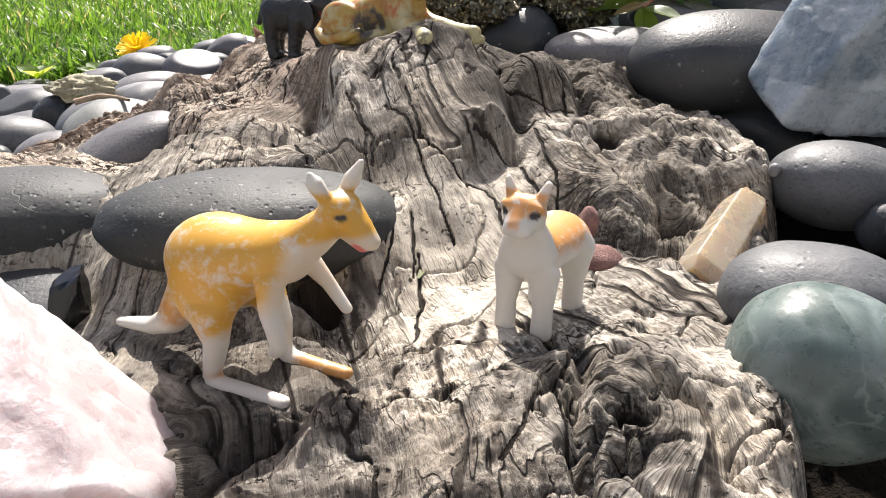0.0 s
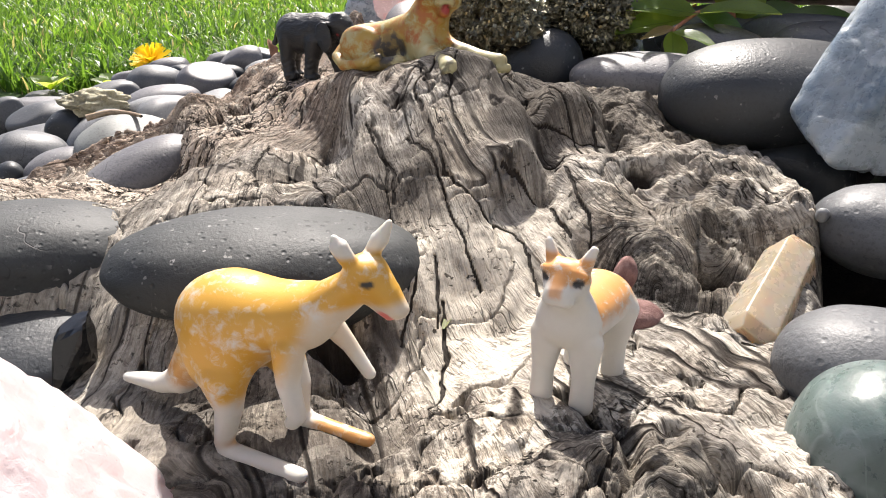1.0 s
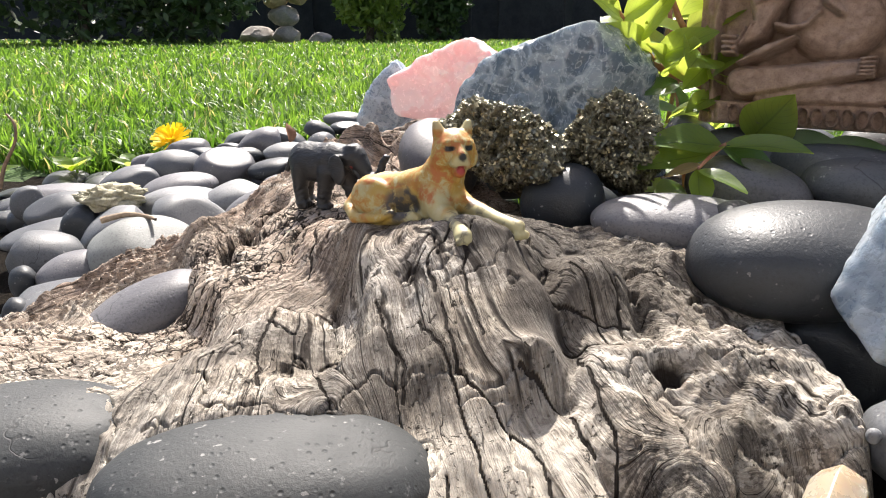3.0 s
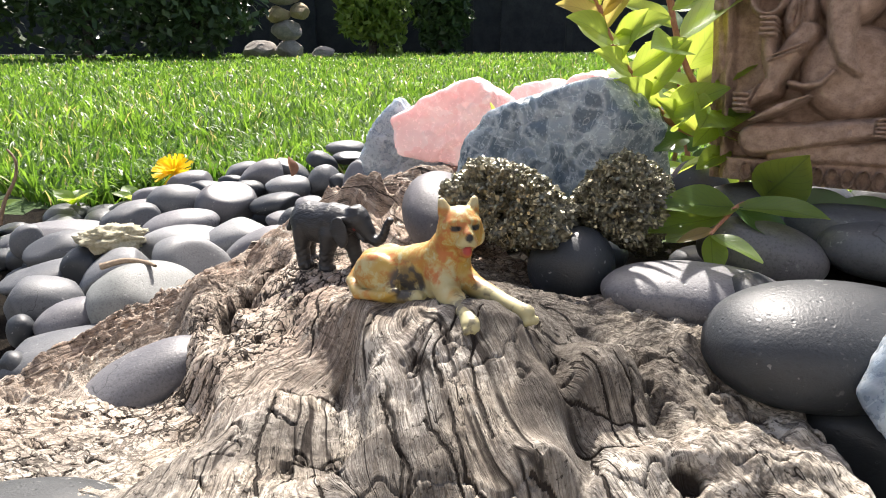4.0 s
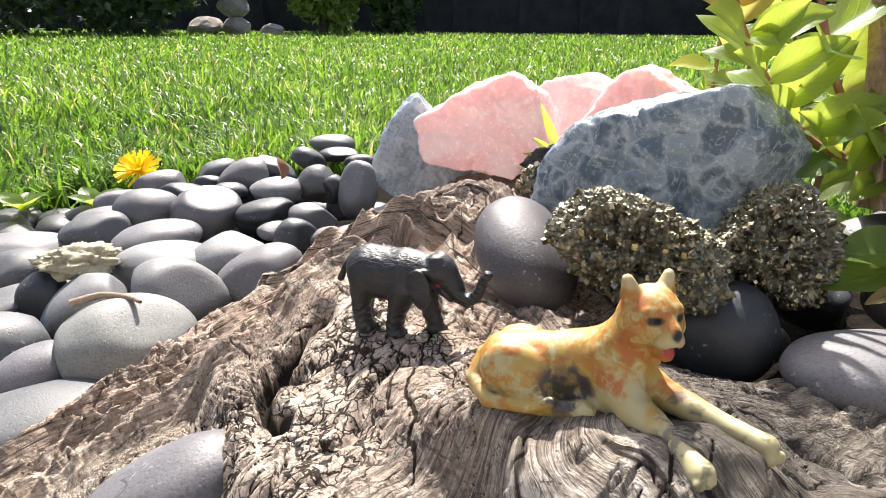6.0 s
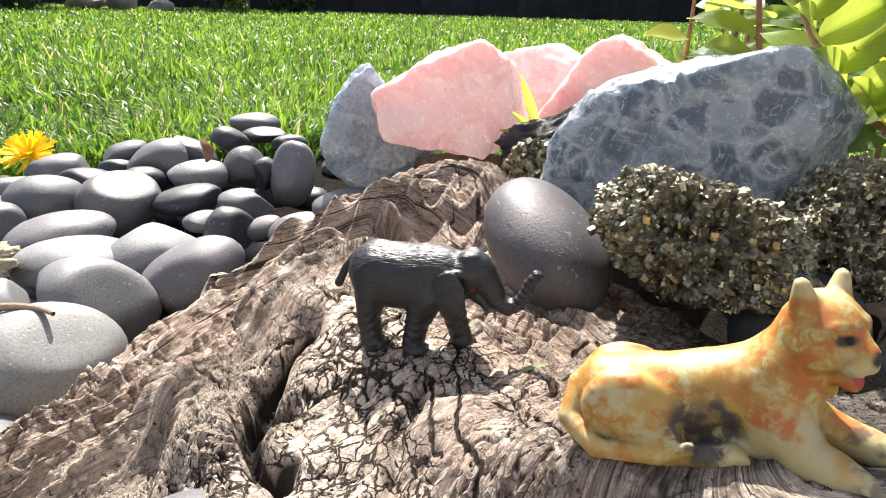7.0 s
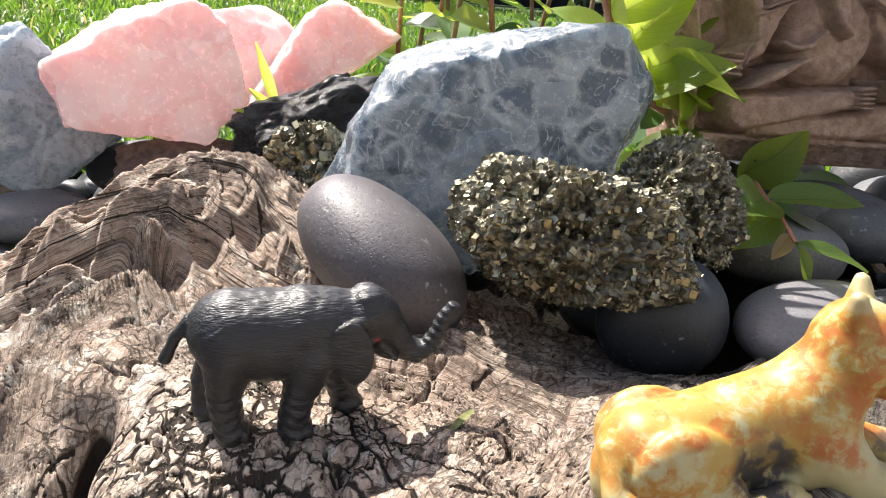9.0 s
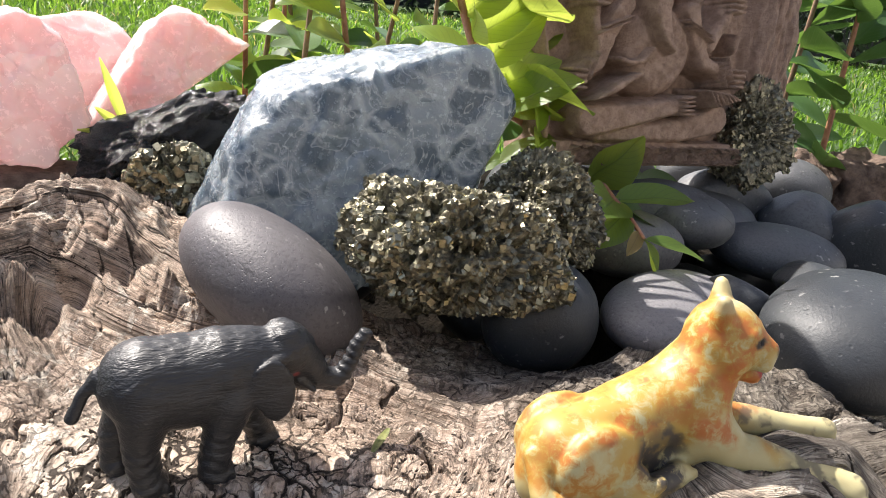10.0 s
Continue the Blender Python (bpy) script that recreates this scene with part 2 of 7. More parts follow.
def mat_crystal(name, body, cloudy, vein, scale, rough=0.28, sss=0.6, transmission=0.25, glow=(1, 1, 1), thin=0.0, bump=0.6, clear=0.32, blocky=0.38):
    s = Shader(name)
    obj = s.coords("Object")
    cloud = s.noise(obj, scale, 5, 0.62, 0.8)
    warp = s.node("ShaderNodeTexNoise", Vector=obj, Scale=scale * 1.5, Detail=3.0)
    bent = s.node("ShaderNodeVectorMath")
    bent.operation = "MULTIPLY_ADD"
    s.tree.links.new(warp.outputs["Color"], bent.inputs[0])
    bent.inputs[1].default_value = (0.6 / scale,) * 3
    s.tree.links.new(obj, bent.inputs[2])
    cell = s.node("ShaderNodeTexVoronoi", Vector=bent.outputs[0], Scale=scale * 1.8, Randomness=1.0)
    cell.distance = "CHEBYCHEV"
    grains = s.node("ShaderNodeSeparateColor", Color=cell.outputs["Color"])
    fine = s.noise(obj, scale * 9, 4, 0.7)
    flaw = s.math("ABSOLUTE", s.math("SUBTRACT", s.noise(obj, scale * 0.8, 3, 0.5, 1.5), 0.5))
    flaw = s.ramp(flaw, (0.0, 1.0), (0.02, 0.0))
    rim = s.node("ShaderNodeTexVoronoi", Vector=bent.outputs[0], Scale=scale * 1.8, Randomness=1.0)
    rim.feature = "DISTANCE_TO_EDGE"
    rim = s.math("MULTIPLY", s.ramp(rim.outputs["Distance"], (0.02, 1.0), (0.16, 0.0)), s.ramp(cloud, (0.36, 0.0), (0.56, 1.0)))
    base = s.mix(s.ramp(s.math("ADD", s.math("MULTIPLY", cloud, 1.0 - blocky), s.math("MULTIPLY", grains.outputs[0], blocky)), (clear, 0.0), (clear + 0.36, 1.0)), body, cloudy)
    base = s.mix(s.math("MULTIPLY", s.math("MAXIMUM", flaw, rim), vein[1]), base, vein[0])
    base = s.mix(s.ramp(fine, (0.54, 0.0), (0.75, 0.18)), base, cloudy)
    s.set(Base_Color=base, Roughness=s.ramp(fine, (0.3, rough - 0.1), (0.7, rough + 0.2)), IOR=1.5)
    s.put(s.bsdf, "Subsurface Weight", sss)
    s.put(s.bsdf, "Subsurface Radius", tuple(0.02 * g for g in glow))
    s.put(s.bsdf, "Subsurface Scale", 0.6)
    s.put(s.bsdf, "Transmission Weight", transmission)
    s.bump(s.math("ADD", s.math("ADD", cloud, s.math("MULTIPLY", grains.outputs[0], 0.6)), s.math("MULTIPLY", fine, 0.4)), bump, 0.002)
    if thin:
        s.translucent(base, thin)
    return s.material


def mat_plain(name, a, b, scale, rough=0.6, bump=0.3, depth=0.0006, metal=0.0, spec=0.4):
    s = Shader(name)
    obj = s.coords("Object")
    n1 = s.noise(obj, scale, 5, 0.6)
    n2 = s.noise(obj, scale * 7, 3, 0.7)
    base = s.mix(s.ramp(n1, (0.35, 0.0), (0.65, 1.0)), a, b)
    base = s.mix(s.ramp(n2, (0.3, 0.45), (0.5, 0.0)), base, tuple(0.55 * c for c in a))
    s.set(Base_Color=base, Roughness=rough, Metallic=metal)
    s.put(s.bsdf, "Specular IOR Level", spec)
    s.bump(s.math("ADD", n1, s.math("MULTIPLY", n2, 0.6)), bump, depth)
    return s.material


def mat_leaf(name, a, b, glow, thin=0.55):
    s = Shader(name)
    uv = s.coords("UV")
    sep = s.node("ShaderNodeSeparateXYZ", Vector=uv)
    across = s.math("ABSOLUTE", s.math("SUBTRACT", sep.outputs[0], 0.5))
    rib = s.ramp(across, (0.0, 1.0), (0.035, 0.0))
    side = s.math("FRACT", s.math("MULTIPLY", s.math("SUBTRACT", sep.outputs[1], s.math("MULTIPLY", across, 0.7)), 9.0))
    veins = s.ramp(side, (0.0, 0.6), (0.08, 0.0), (0.92, 0.0), (1.0, 0.6))
    n = s.noise(s.coords("Object"), 160, 4, 0.6)
    base = s.mix(n, a, b)
    base = s.mix(s.math("MULTIPLY", s.random(), 0.35), base, tuple(0.6 * c for c in a))
    base = s.mix(s.math("MULTIPLY", s.math("MAXIMUM", rib, veins), 0.4), base, tuple(min(1, 1.5 * c + 0.03) for c in b))
    s.set(Base_Color=base, Roughness=0.38)
    s.bump(s.math("ADD", veins, rib), 0.35, 0.0005)
    s.translucent(s.mix(s.math("MAXIMUM", rib, veins), glow, tuple(0.55 * c for c in glow)), thin)
    return s.material


def mat_grass():
    s = Shader("grass_blade")
    v = s.attr("shade")
    base = s.ramp(v, (0.0, (0.018, 0.048, 0.007)), (0.5, (0.070, 0.145, 0.018)), (0.93, (0.19, 0.29, 0.048)), (1.0, (0.40, 0.38, 0.17)))
    s.set(Base_Color=base, Roughness=0.42)
    s.put(s.bsdf, "Specular IOR Level", 0.5)
    s.translucent(s.ramp(v, (0.0, (0.05, 0.14, 0.010)), (0.9, (0.27, 0.45, 0.045)), (1.0, (0.5, 0.42, 0.15))), 0.5)
    return s.material


def mat_paint(name, undercoat, coats, rough=0.42, sss=0.15, feather=0.05):
    """A painted figurine: thin worn coats over the cast body, each laid where its mask attribute stands."""
    s = Shader(name)
    obj = s.coords("Object")
    wear = s.noise(obj, 520, 6, 0.72, 0.6)
    patch = s.noise(obj, 130, 4, 0.6)
    base = undercoat if not isinstance(undercoat, tuple) else s.mix(wear, undercoat, tuple(0.9 * c for c in undercoat))
    for mask, colour, worn in coats:
        m = s.attr(mask)
        if worn > 0:
            thin = s.ramp(s.math("ADD", s.math("MULTIPLY", wear, 0.5), s.math("MULTIPLY", patch, 0.5)), (0.63 - feather - 0.14 * worn, 1.0), (0.63 + 0.6 * feather - 0.14 * worn, 0.0))
            m = s.math("MULTIPLY", m, thin)
        base = s.mix(m, base, colour)
    s.set(Base_Color=base, Roughness=rough)
    s.put(s.bsdf, "Subsurface Weight", sss)
    s.put(s.bsdf, "Subsurface Radius", (0.004, 0.003, 0.002))
    s.put(s.bsdf, "Subsurface Scale", 0.5)
    s.bump(wear, 0.12, 0.0004)
    return s.material


def mat_petal():
    s = Shader("dandelion_petal")
    s.set(Base_Color=s.mix(s.noise(s.coords("Object"), 300), (0.92, 0.66, 0.01), (0.96, 0.80, 0.03)), Roughness=0.6)
    s.translucent((0.98, 0.80, 0.03, 1.0), 0.5)
    return s.material


WOOD = mat_wood()
DARK_STONE = mat_pebble("dark_matte_stone", (0.032, 0.035, 0.036), (0.062, 0.066, 0.066), 0.60, 0.7, 0.35)
PEBBLES = [
    mat_pebble("dark_grey_pebble", (0.085, 0.089, 0.095), (0.135, 0.139, 0.145)),
    mat_pebble("blue_black_pebble", (0.026, 0.030, 0.035), (0.052, 0.057, 0.062), 0.48),
    mat_pebble("slate_pebble", (0.125, 0.122, 0.130), (0.185, 0.18, 0.186)),
    mat_pebble("pale_grey_pebble", (0.165, 0.168, 0.172), (0.23, 0.232, 0.234)),
    mat_pebble("greenish_grey_pebble", (0.175, 0.182, 0.172), (0.24, 0.245, 0.23)),
]
EGG_STONE = mat_pebble("porous_violet_stone", (0.075, 0.070, 0.076), (0.115, 0.108, 0.114), 0.50, 0.8, 0.45, 900.0)
ROSE = mat_crystal("rose_quartz", (0.86, 0.59, 0.585), (0.92, 0.77, 0.755), ((0.95, 0.84, 0.83), 0.22), 40, 0.16, 0.75, 0.15, (1, 0.55, 0.5), 0.25, 0.22)
ROSE_PALE = mat_crystal("pale_rose_quartz", (0.56, 0.465, 0.47), (0.65, 0.575, 0.58), ((0.72, 0.66, 0.665), 0.4), 70, 0.34, 0.6, 0.1, (1, 0.75, 0.72), 0.15, 0.5)
CALCITE = mat_crystal("blue_calcite", (0.110, 0.146, 0.185), (0.36, 0.41, 0.45), ((0.60, 0.64, 0.66), 0.65), 62, 0.16, 0.3, 0.25, (0.6, 0.8, 1), 0.10, 0.5, 0.36, 0.42)
CALCITE_PALE = mat_crystal("pale_blue_calcite", (0.20, 0.25, 0.305), (0.47, 0.525, 0.575), ((0.62, 0.67, 0.70), 0.4), 44, 0.26, 0.45, 0.2, (0.7, 0.85, 1), 0.12, 0.4, 0.34, 0.5)
AMBER = mat_crystal("honey_calcite", (0.50, 0.40, 0.29), (0.57, 0.50, 0.39), ((0.66, 0.60, 0.51), 0.1), 22, 0.22, 0.75, 0.25, (1, 0.7, 0.4), 0.25, 0.08)
AVENTURINE = mat_crystal("green_aventurine", (0.075, 0.105, 0.098), (0.155, 0.19, 0.18), ((0.30, 0.35, 0.335), 0.4), 52, 0.3, 0.2, 0.05, (0.5, 1, 0.8), 0.0, 0.10, 0.36)
OBSIDIAN = mat_plain("obsidian", (0.006, 0.006, 0.007), (0.014, 0.014, 0.014), 90, 0.24, 0.15, 0.0005, 0.0, 0.4)
TOURMALINE = mat_plain("black_tourmaline", (0.006, 0.006, 0.007), (0.022, 0.021, 0.022), 260, 0.22, 0.9, 0.0016, 0.0, 0.7)
PYRITE = mat_plain("pyrite", (0.17, 0.16, 0.105), (0.38, 0.352, 0.25), 500, 0.28, 0.10, 0.0004, 0.9, 0.5)
PYRITE_MATRIX = mat_plain("pyrite_matrix", (0.045, 0.041, 0.030), (0.26, 0.24, 0.165), 420, 0.34, 0.5, 0.0006, 0.7, 0.5)
TAN_ROCK = mat_plain("tan_rock", (0.42, 0.38, 0.25), (0.60, 0.56, 0.42), 260, 0.85, 0.9, 0.002)
RED_ROCK = mat_plain("red_scoria", (0.17, 0.085, 0.075), (0.30, 0.17, 0.15), 380, 0.8, 0.8, 0.001)
BROWN_ROCK = mat_plain("brown_root", (0.09, 0.06, 0.045), (0.22, 0.155, 0.115), 200, 0.85, 0.9, 0.002)
SOIL = mat_plain("dark_soil", (0.008, 0.007, 0.006), (0.02, 0.016, 0.012), 120, 0.95, 0.9, 0.004, 0.0, 0.05)
LAWN_SOIL = mat_plain("lawn_ground", (0.03, 0.055, 0.014), (0.06, 0.11, 0.025), 14, 0.95, 0.8, 0.01)
# unseen pale concrete, added to reflect light onto the front faces
BOUNCE_PAVING = mat_plain("bounce_concrete", (0.17, 0.165, 0.16), (0.24, 0.235, 0.23), 9, 0.85, 0.4, 0.002)
# for the added wall behind the camera that throws fill light
BOUNCE_RENDER = mat_plain("bounce_render", (0.30, 0.295, 0.29), (0.38, 0.375, 0.37), 7, 0.9, 0.5, 0.003)
CLAY = mat_plain("brown_clay", (0.25, 0.165, 0.118), (0.40, 0.28, 0.21), 240, 0.75, 0.8, 0.0012)
DRY_BARK = mat_plain("dry_bark", (0.26, 0.19, 0.13), (0.42, 0.33, 0.24), 300, 0.9, 0.6, 0.001)
BARK = mat_plain("dark_bark", (0.05, 0.04, 0.032), (0.11, 0.09, 0.075), 60, 0.9, 0.9, 0.004)
STEM = mat_plain("red_stem", (0.30, 0.11, 0.07), (0.42, 0.22, 0.12), 200, 0.5, 0.3)
STEM_BROWN = mat_plain("brown_stem", (0.16, 0.10, 0.06), (0.28, 0.18, 0.11), 200, 0.6, 0.4)
LEAF = mat_leaf("green_leaf", (0.085, 0.155, 0.03), (0.15, 0.24, 0.055), (0.62, 0.74, 0.11))
# darker copy of the green leaf, also used to paint leaves as shaded
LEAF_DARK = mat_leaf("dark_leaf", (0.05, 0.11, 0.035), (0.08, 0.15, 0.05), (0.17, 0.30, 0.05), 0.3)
LEAF_RED = mat_leaf("young_leaf", (0.24, 0.13, 0.06), (0.27, 0.22, 0.07), (0.70, 0.58, 0.16))
DRY_LEAF = mat_plain("dry_leaf", (0.20, 0.09, 0.045), (0.30, 0.15, 0.08), 200, 0.7, 0.4)
GRASS = mat_grass()
DRY_GRASS = mat_plain("drying_grass", (0.09, 0.11, 0.03), (0.20, 0.20, 0.07), 300, 0.6, 0.2)
PETAL = mat_petal()
HEDGE = mat_plain("hedge_leaf", (0.03, 0.055, 0.018), (0.07, 0.12, 0.035), 8, 0.5, 0.1)
CONIFER = mat_plain("conifer_leaf", (0.10, 0.16, 0.02), (0.20, 0.28, 0.04), 6, 0.5, 0.1)
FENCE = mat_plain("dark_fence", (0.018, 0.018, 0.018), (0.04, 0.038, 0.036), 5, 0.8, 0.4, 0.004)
GARDEN_STONE = mat_plain("garden_stone", (0.24, 0.22, 0.20), (0.38, 0.34, 0.30), 12, 0.85, 0.8, 0.01)
GOLD_STONE = mat_plain("ochre_stone", (0.34, 0.26, 0.15), (0.48, 0.38, 0.22), 12, 0.85, 0.8, 0.01)


# ---- ground ----
def lawn_edge(x):
    """Where the stones end and the grass begins, as y over x."""
    return 0.80 + 0.42 * np.clip(x + 0.33, -0.5, 0.45) + 0.02 * np.sin(x * 17) - 0.30 * step01(-0.06, 0.05, x)


def ground_height(x, y):
    bed = -0.034 + 0.07 * np.clip(y - 0.40, 0, 0.6) + 0.035 * np.clip(x + 0.28, 0, 0.3)
    bed = bed + 0.06 * step01(0.03, 0.14, x) * step01(0.05, 0.2, y) * (1 - step01(0.45, 0.8, y)) * (1 - step01(0.34, 0.5, x))
    bed = bed + 0.035 * np.exp(-((x - 0.17) / 0.06) ** 4 - ((y - 0.345) / 0.03) ** 4)
    lawn = -0.004 + 0.006 * fbm(x * 4, y * 4, octaves=3, seed=5)
    k = np.maximum(step01(-0.05, 0.06, y - lawn_edge(x)), step01(0.42, 0.52, x))
    return bed * (1 - k) + lawn * k


def ground():
    a = np.concatenate([-np.geomspace(60, 0.75, 30), np.linspace(-0.7, 0.7, 90), np.geomspace(0.75, 60, 30)])
    b = np.concatenate([-np.geomspace(40, 0.5, 16), np.linspace(-0.45, 1.6, 110), np.geomspace(1.65, 400, 40)])
    gx, gy = np.meshgrid(a, b, indexing="ij")
    verts = np.stack([gx, gy, ground_height(gx, gy)], -1).reshape(-1, 3)
    n = np.arange(gx.size).reshape(gx.shape)
    faces = np.stack([n[:-1, :-1], n[1:, :-1], n[1:, 1:], n[:-1, 1:]], -1).reshape(-1, 4)
    me = smooth(mesh_from("ground", verts, faces))
    me.materials.append(SOIL)
    me.materials.append(LAWN_SOIL)
    me.materials.append(BOUNCE_PAVING)
    mid = verts[faces].mean(1)
    lawn = (mid[:, 1] > lawn_edge(mid[:, 0])) | (mid[:, 0] > 0.46)
    # ground behind the camera is unseen and made pale as a reflector
    me.polygons.foreach_set("material_index", np.where(mid[:, 1] < -0.30, 2, lawn.astype(np.int32)).astype(np.int32))
    me.update()
    return tagged(part("ground", me, None), "dark soil bed running into a green lawn", "ground", kind="structure")


ground()


def bounce_wall():
    """An unseen plain rendered wall, added to close the place behind the camera and bounce sunlight forward."""
    bm = bmesh.new()
    bmesh.ops.create_cube(bm, size=1, matrix=Matrix.Translation((0, -3.2, 1.4)) @ Matrix.Diagonal((16, 0.2, 2.9, 1)))
    bmesh.ops.bevel(bm, geom=bm.edges[:], offset=0.01, segments=2, affect="EDGES")
    tagged(part("wall_south", bm, BOUNCE_RENDER), "unseen plain grey rendered wall added behind the camera to bounce light", "wall", kind="structure")


bounce_wall()


# ---- the driftwood ----
# broad forms of the log: crest lines with their reach
BACK_FORMS = [
    ([(-0.034, 0.262, 0.077), (-0.031, 0.240, 0.073), (-0.026, 0.206, 0.064), (-0.020, 0.178, 0.046)], 0.012),
    ([(-0.018, 0.250, 0.082), (-0.004, 0.236, 0.083), (0.009, 0.238, 0.082)], 0.012),
    ([(-0.012, 0.240, 0.082), (-0.002, 0.200, 0.066), (0.0, 0.175, 0.046), (0.0, 0.150, 0.031)], 0.018),      # spine
    ([(-0.020, 0.258, 0.080), (-0.045, 0.310, 0.066), (-0.06, 0.375, 0.067), (-0.05, 0.415, 0.078)], 0.03),   # seat and plateau
    ([(-0.02, 0.462, 0.080), (-0.033, 0.447, 0.086), (-0.07, 0.448, 0.071), (-0.126, 0.428, 0.047), (-0.155, 0.36, 0.030), (-0.175, 0.346, 0.028)], 0.016),
    ([(-0.04, 0.214, 0.050), (-0.066, 0.250, 0.052), (-0.100, 0.292, 0.051), (-0.12, 0.337, 0.049)], 0.02),   # left flank
    ([(-0.102, 0.233, 0.032), (-0.144, 0.320, 0.033), (-0.185, 0.315, 0.018), (-0.225, 0.30, 0.008)], 0.02),
]
FRONT_FORMS = [
    ([(0.009, 0.238, 0.081), (0.016, 0.228, 0.073), (0.036, 0.262, 0.069), (0.060, 0.250, 0.070), (0.080, 0.225, 0.058)], 0.016),    # right shoulder
    ([(0.013, 0.198, 0.065), (0.050, 0.203, 0.057), (0.078, 0.194, 0.055), (0.050, 0.184, 0.051)], 0.014),
    ([(0.030, 0.150, 0.040), (0.052, 0.146, 0.039), (0.070, 0.165, 0.042)], 0.012),
    ([(-0.012, 0.138, 0.025), (-0.04, 0.124, 0.0265), (-0.070, 0.122, 0.027), (-0.10, 0.14, 0.018)], 0.014),   # hollow under the kangaroo
    ([(0.018, 0.128, 0.037), (0.020, 0.100, 0.040), (0.045, 0.115, 0.041), (0.03, 0.07, 0.036)], 0.014),      # front boss
    ([(-0.010, 0.100, 0.034), (-0.018, 0.075, 0.033)], 0.012),
    ([(-0.043, 0.112, 0.0255), (-0.028, 0.104, 0.0255), (-0.045, 0.085, 0.025), (-0.07, 0.09, 0.022)], 0.012),
    ([(-0.016, 0.320, 0.068), (0.015, 0.325, 0.062), (0.03, 0.315, 0.058)], 0.015),
]
# outline of the log, as seen from above
OUTLINE = [(-0.25, 0.285), (-0.212, 0.355), (-0.178, 0.388), (-0.146, 0.445), (-0.09, 0.470), (-0.02, 0.484), (0.008, 0.44),
           (0.0, 0.39), (0.03, 0.35), (0.045, 0.30), (0.068, 0.285), (0.095, 0.235), (0.10, 0.19), (0.084, 0.15), (0.066, 0.108),
           (0.052, 0.03), (-0.09, 0.03), (-0.11, 0.11), (-0.15, 0.18), (-0.20, 0.23)]
# furrows and hollows: line, width, depth
GROOVES = [
    ([(-0.046, 0.256), (-0.049, 0.240)], 0.0045, 0.0060),
    ([(0.006, 0.247), (0.017, 0.226), (0.024, 0.205), (0.021, 0.183)], 0.0036, 0.0065),
    ([(0.028, 0.257), (0.042, 0.238), (0.047, 0.214)], 0.0034, 0.006),
    ([(-0.097, 0.297), (-0.107, 0.315), (-0.104, 0.337), (-0.094, 0.352)], 0.0030, 0.012),
    ([(-0.018, 0.112), (-0.027, 0.101), (-0.038, 0.086), (-0.046, 0.065)], 0.0040, 0.0075),
    ([(0.017, 0.118), (0.022, 0.102), (0.019, 0.088), (0.022, 0.070)], 0.0016, 0.005),
    ([(0.029, 0.104), (0.037, 0.093), (0.043, 0.078)], 0.0016, 0.005),
    ([(-0.027, 0.148), (-0.018, 0.132), (-0.017, 0.118)], 0.0040, 0.0055),
    ([(0.030, 0.165), (0.036, 0.155), (0.052, 0.150)], 0.0030, 0.005),
    ([(-0.062, 0.312), (-0.072, 0.300), (-0.080, 0.280)], 0.0022, 0.0045),
    ([(-0.035, 0.425), (-0.055, 0.420), (-0.075, 0.424)], 0.0040, 0.007),
]
# long open cracks
CRACKS = [
    [(-0.029, 0.216), (-0.025, 0.202), (-0.020, 0.195), (-0.020, 0.187)],
    [(-0.018, 0.209), (-0.012, 0.197), (-0.006, 0.186), (-0.002, 0.177), (0.003, 0.164)],
    [(-0.011, 0.209), (-0.007, 0.191), (0.004, 0.183), (0.014, 0.170), (0.016, 0.157)],
    [(0.008, 0.190), (0.020, 0.182), (0.024, 0.170)],
    [(0.025, 0.201), (0.026, 0.185), (0.029, 0.170), (0.030, 0.163)],
    [(-0.013, 0.176), (-0.013, 0.160), (-0.015, 0.150)],
    [(-0.008, 0.169), (-0.007, 0.155)],
    [(-0.017, 0.229), (-0.021, 0.222)],
    [(-0.010, 0.236), (-0.016, 0.222), (-0.014, 0.213)],
    [(-0.003, 0.233), (-0.006, 0.220), (-0.004, 0.210), (0.001, 0.200)],
    [(-0.065, 0.236), (-0.062, 0.209), (-0.056, 0.188)],
    [(-0.042, 0.191), (-0.036, 0.182)],
    [(0.007, 0.077), (0.013, 0.088), (0.019, 0.094)],
    [(0.018, 0.080), (0.018, 0.091), (0.023, 0.108)],
    [(-0.008, 0.132), (-0.005, 0.148), (-0.006, 0.161)],
    [(-0.056, 0.328), (-0.058, 0.315), (-0.059, 0.301), (-0.063, 0.285), (-0.060, 0.275), (-0.061, 0.262)],
    [(-0.064, 0.312), (-0.066, 0.296), (-0.067, 0.283)],
    [(-0.052, 0.308), (-0.048, 0.285), (-0.044, 0.272)],
    [(-0.078, 0.323), (-0.073, 0.313), (-0.070, 0.300)],
    [(-0.040, 0.305), (-0.032, 0.304), (-0.035, 0.291)],
    [(-0.017, 0.323), (-0.020, 0.317), (-0.025, 0.321)],
    [(-0.088, 0.335), (-0.079, 0.323), (-0.079, 0.314)],
    [(-0.123, 0.339), (-0.108, 0.349), (-0.100, 0.355)],
    [(-0.054, 0.294), (-0.050, 0.288), (-0.050, 0.278)],
    [(0.024, 0.222), (0.030, 0.214), (0.033, 0.203)],
    [(0.030, 0.228), (0.037, 0.219), (0.039, 0.206)],
    [(0.018, 0.215), (0.027, 0.210), (0.040, 0.213)],
    [(0.018, 0.207), (0.026, 0.202), (0.036, 0.202)],
]
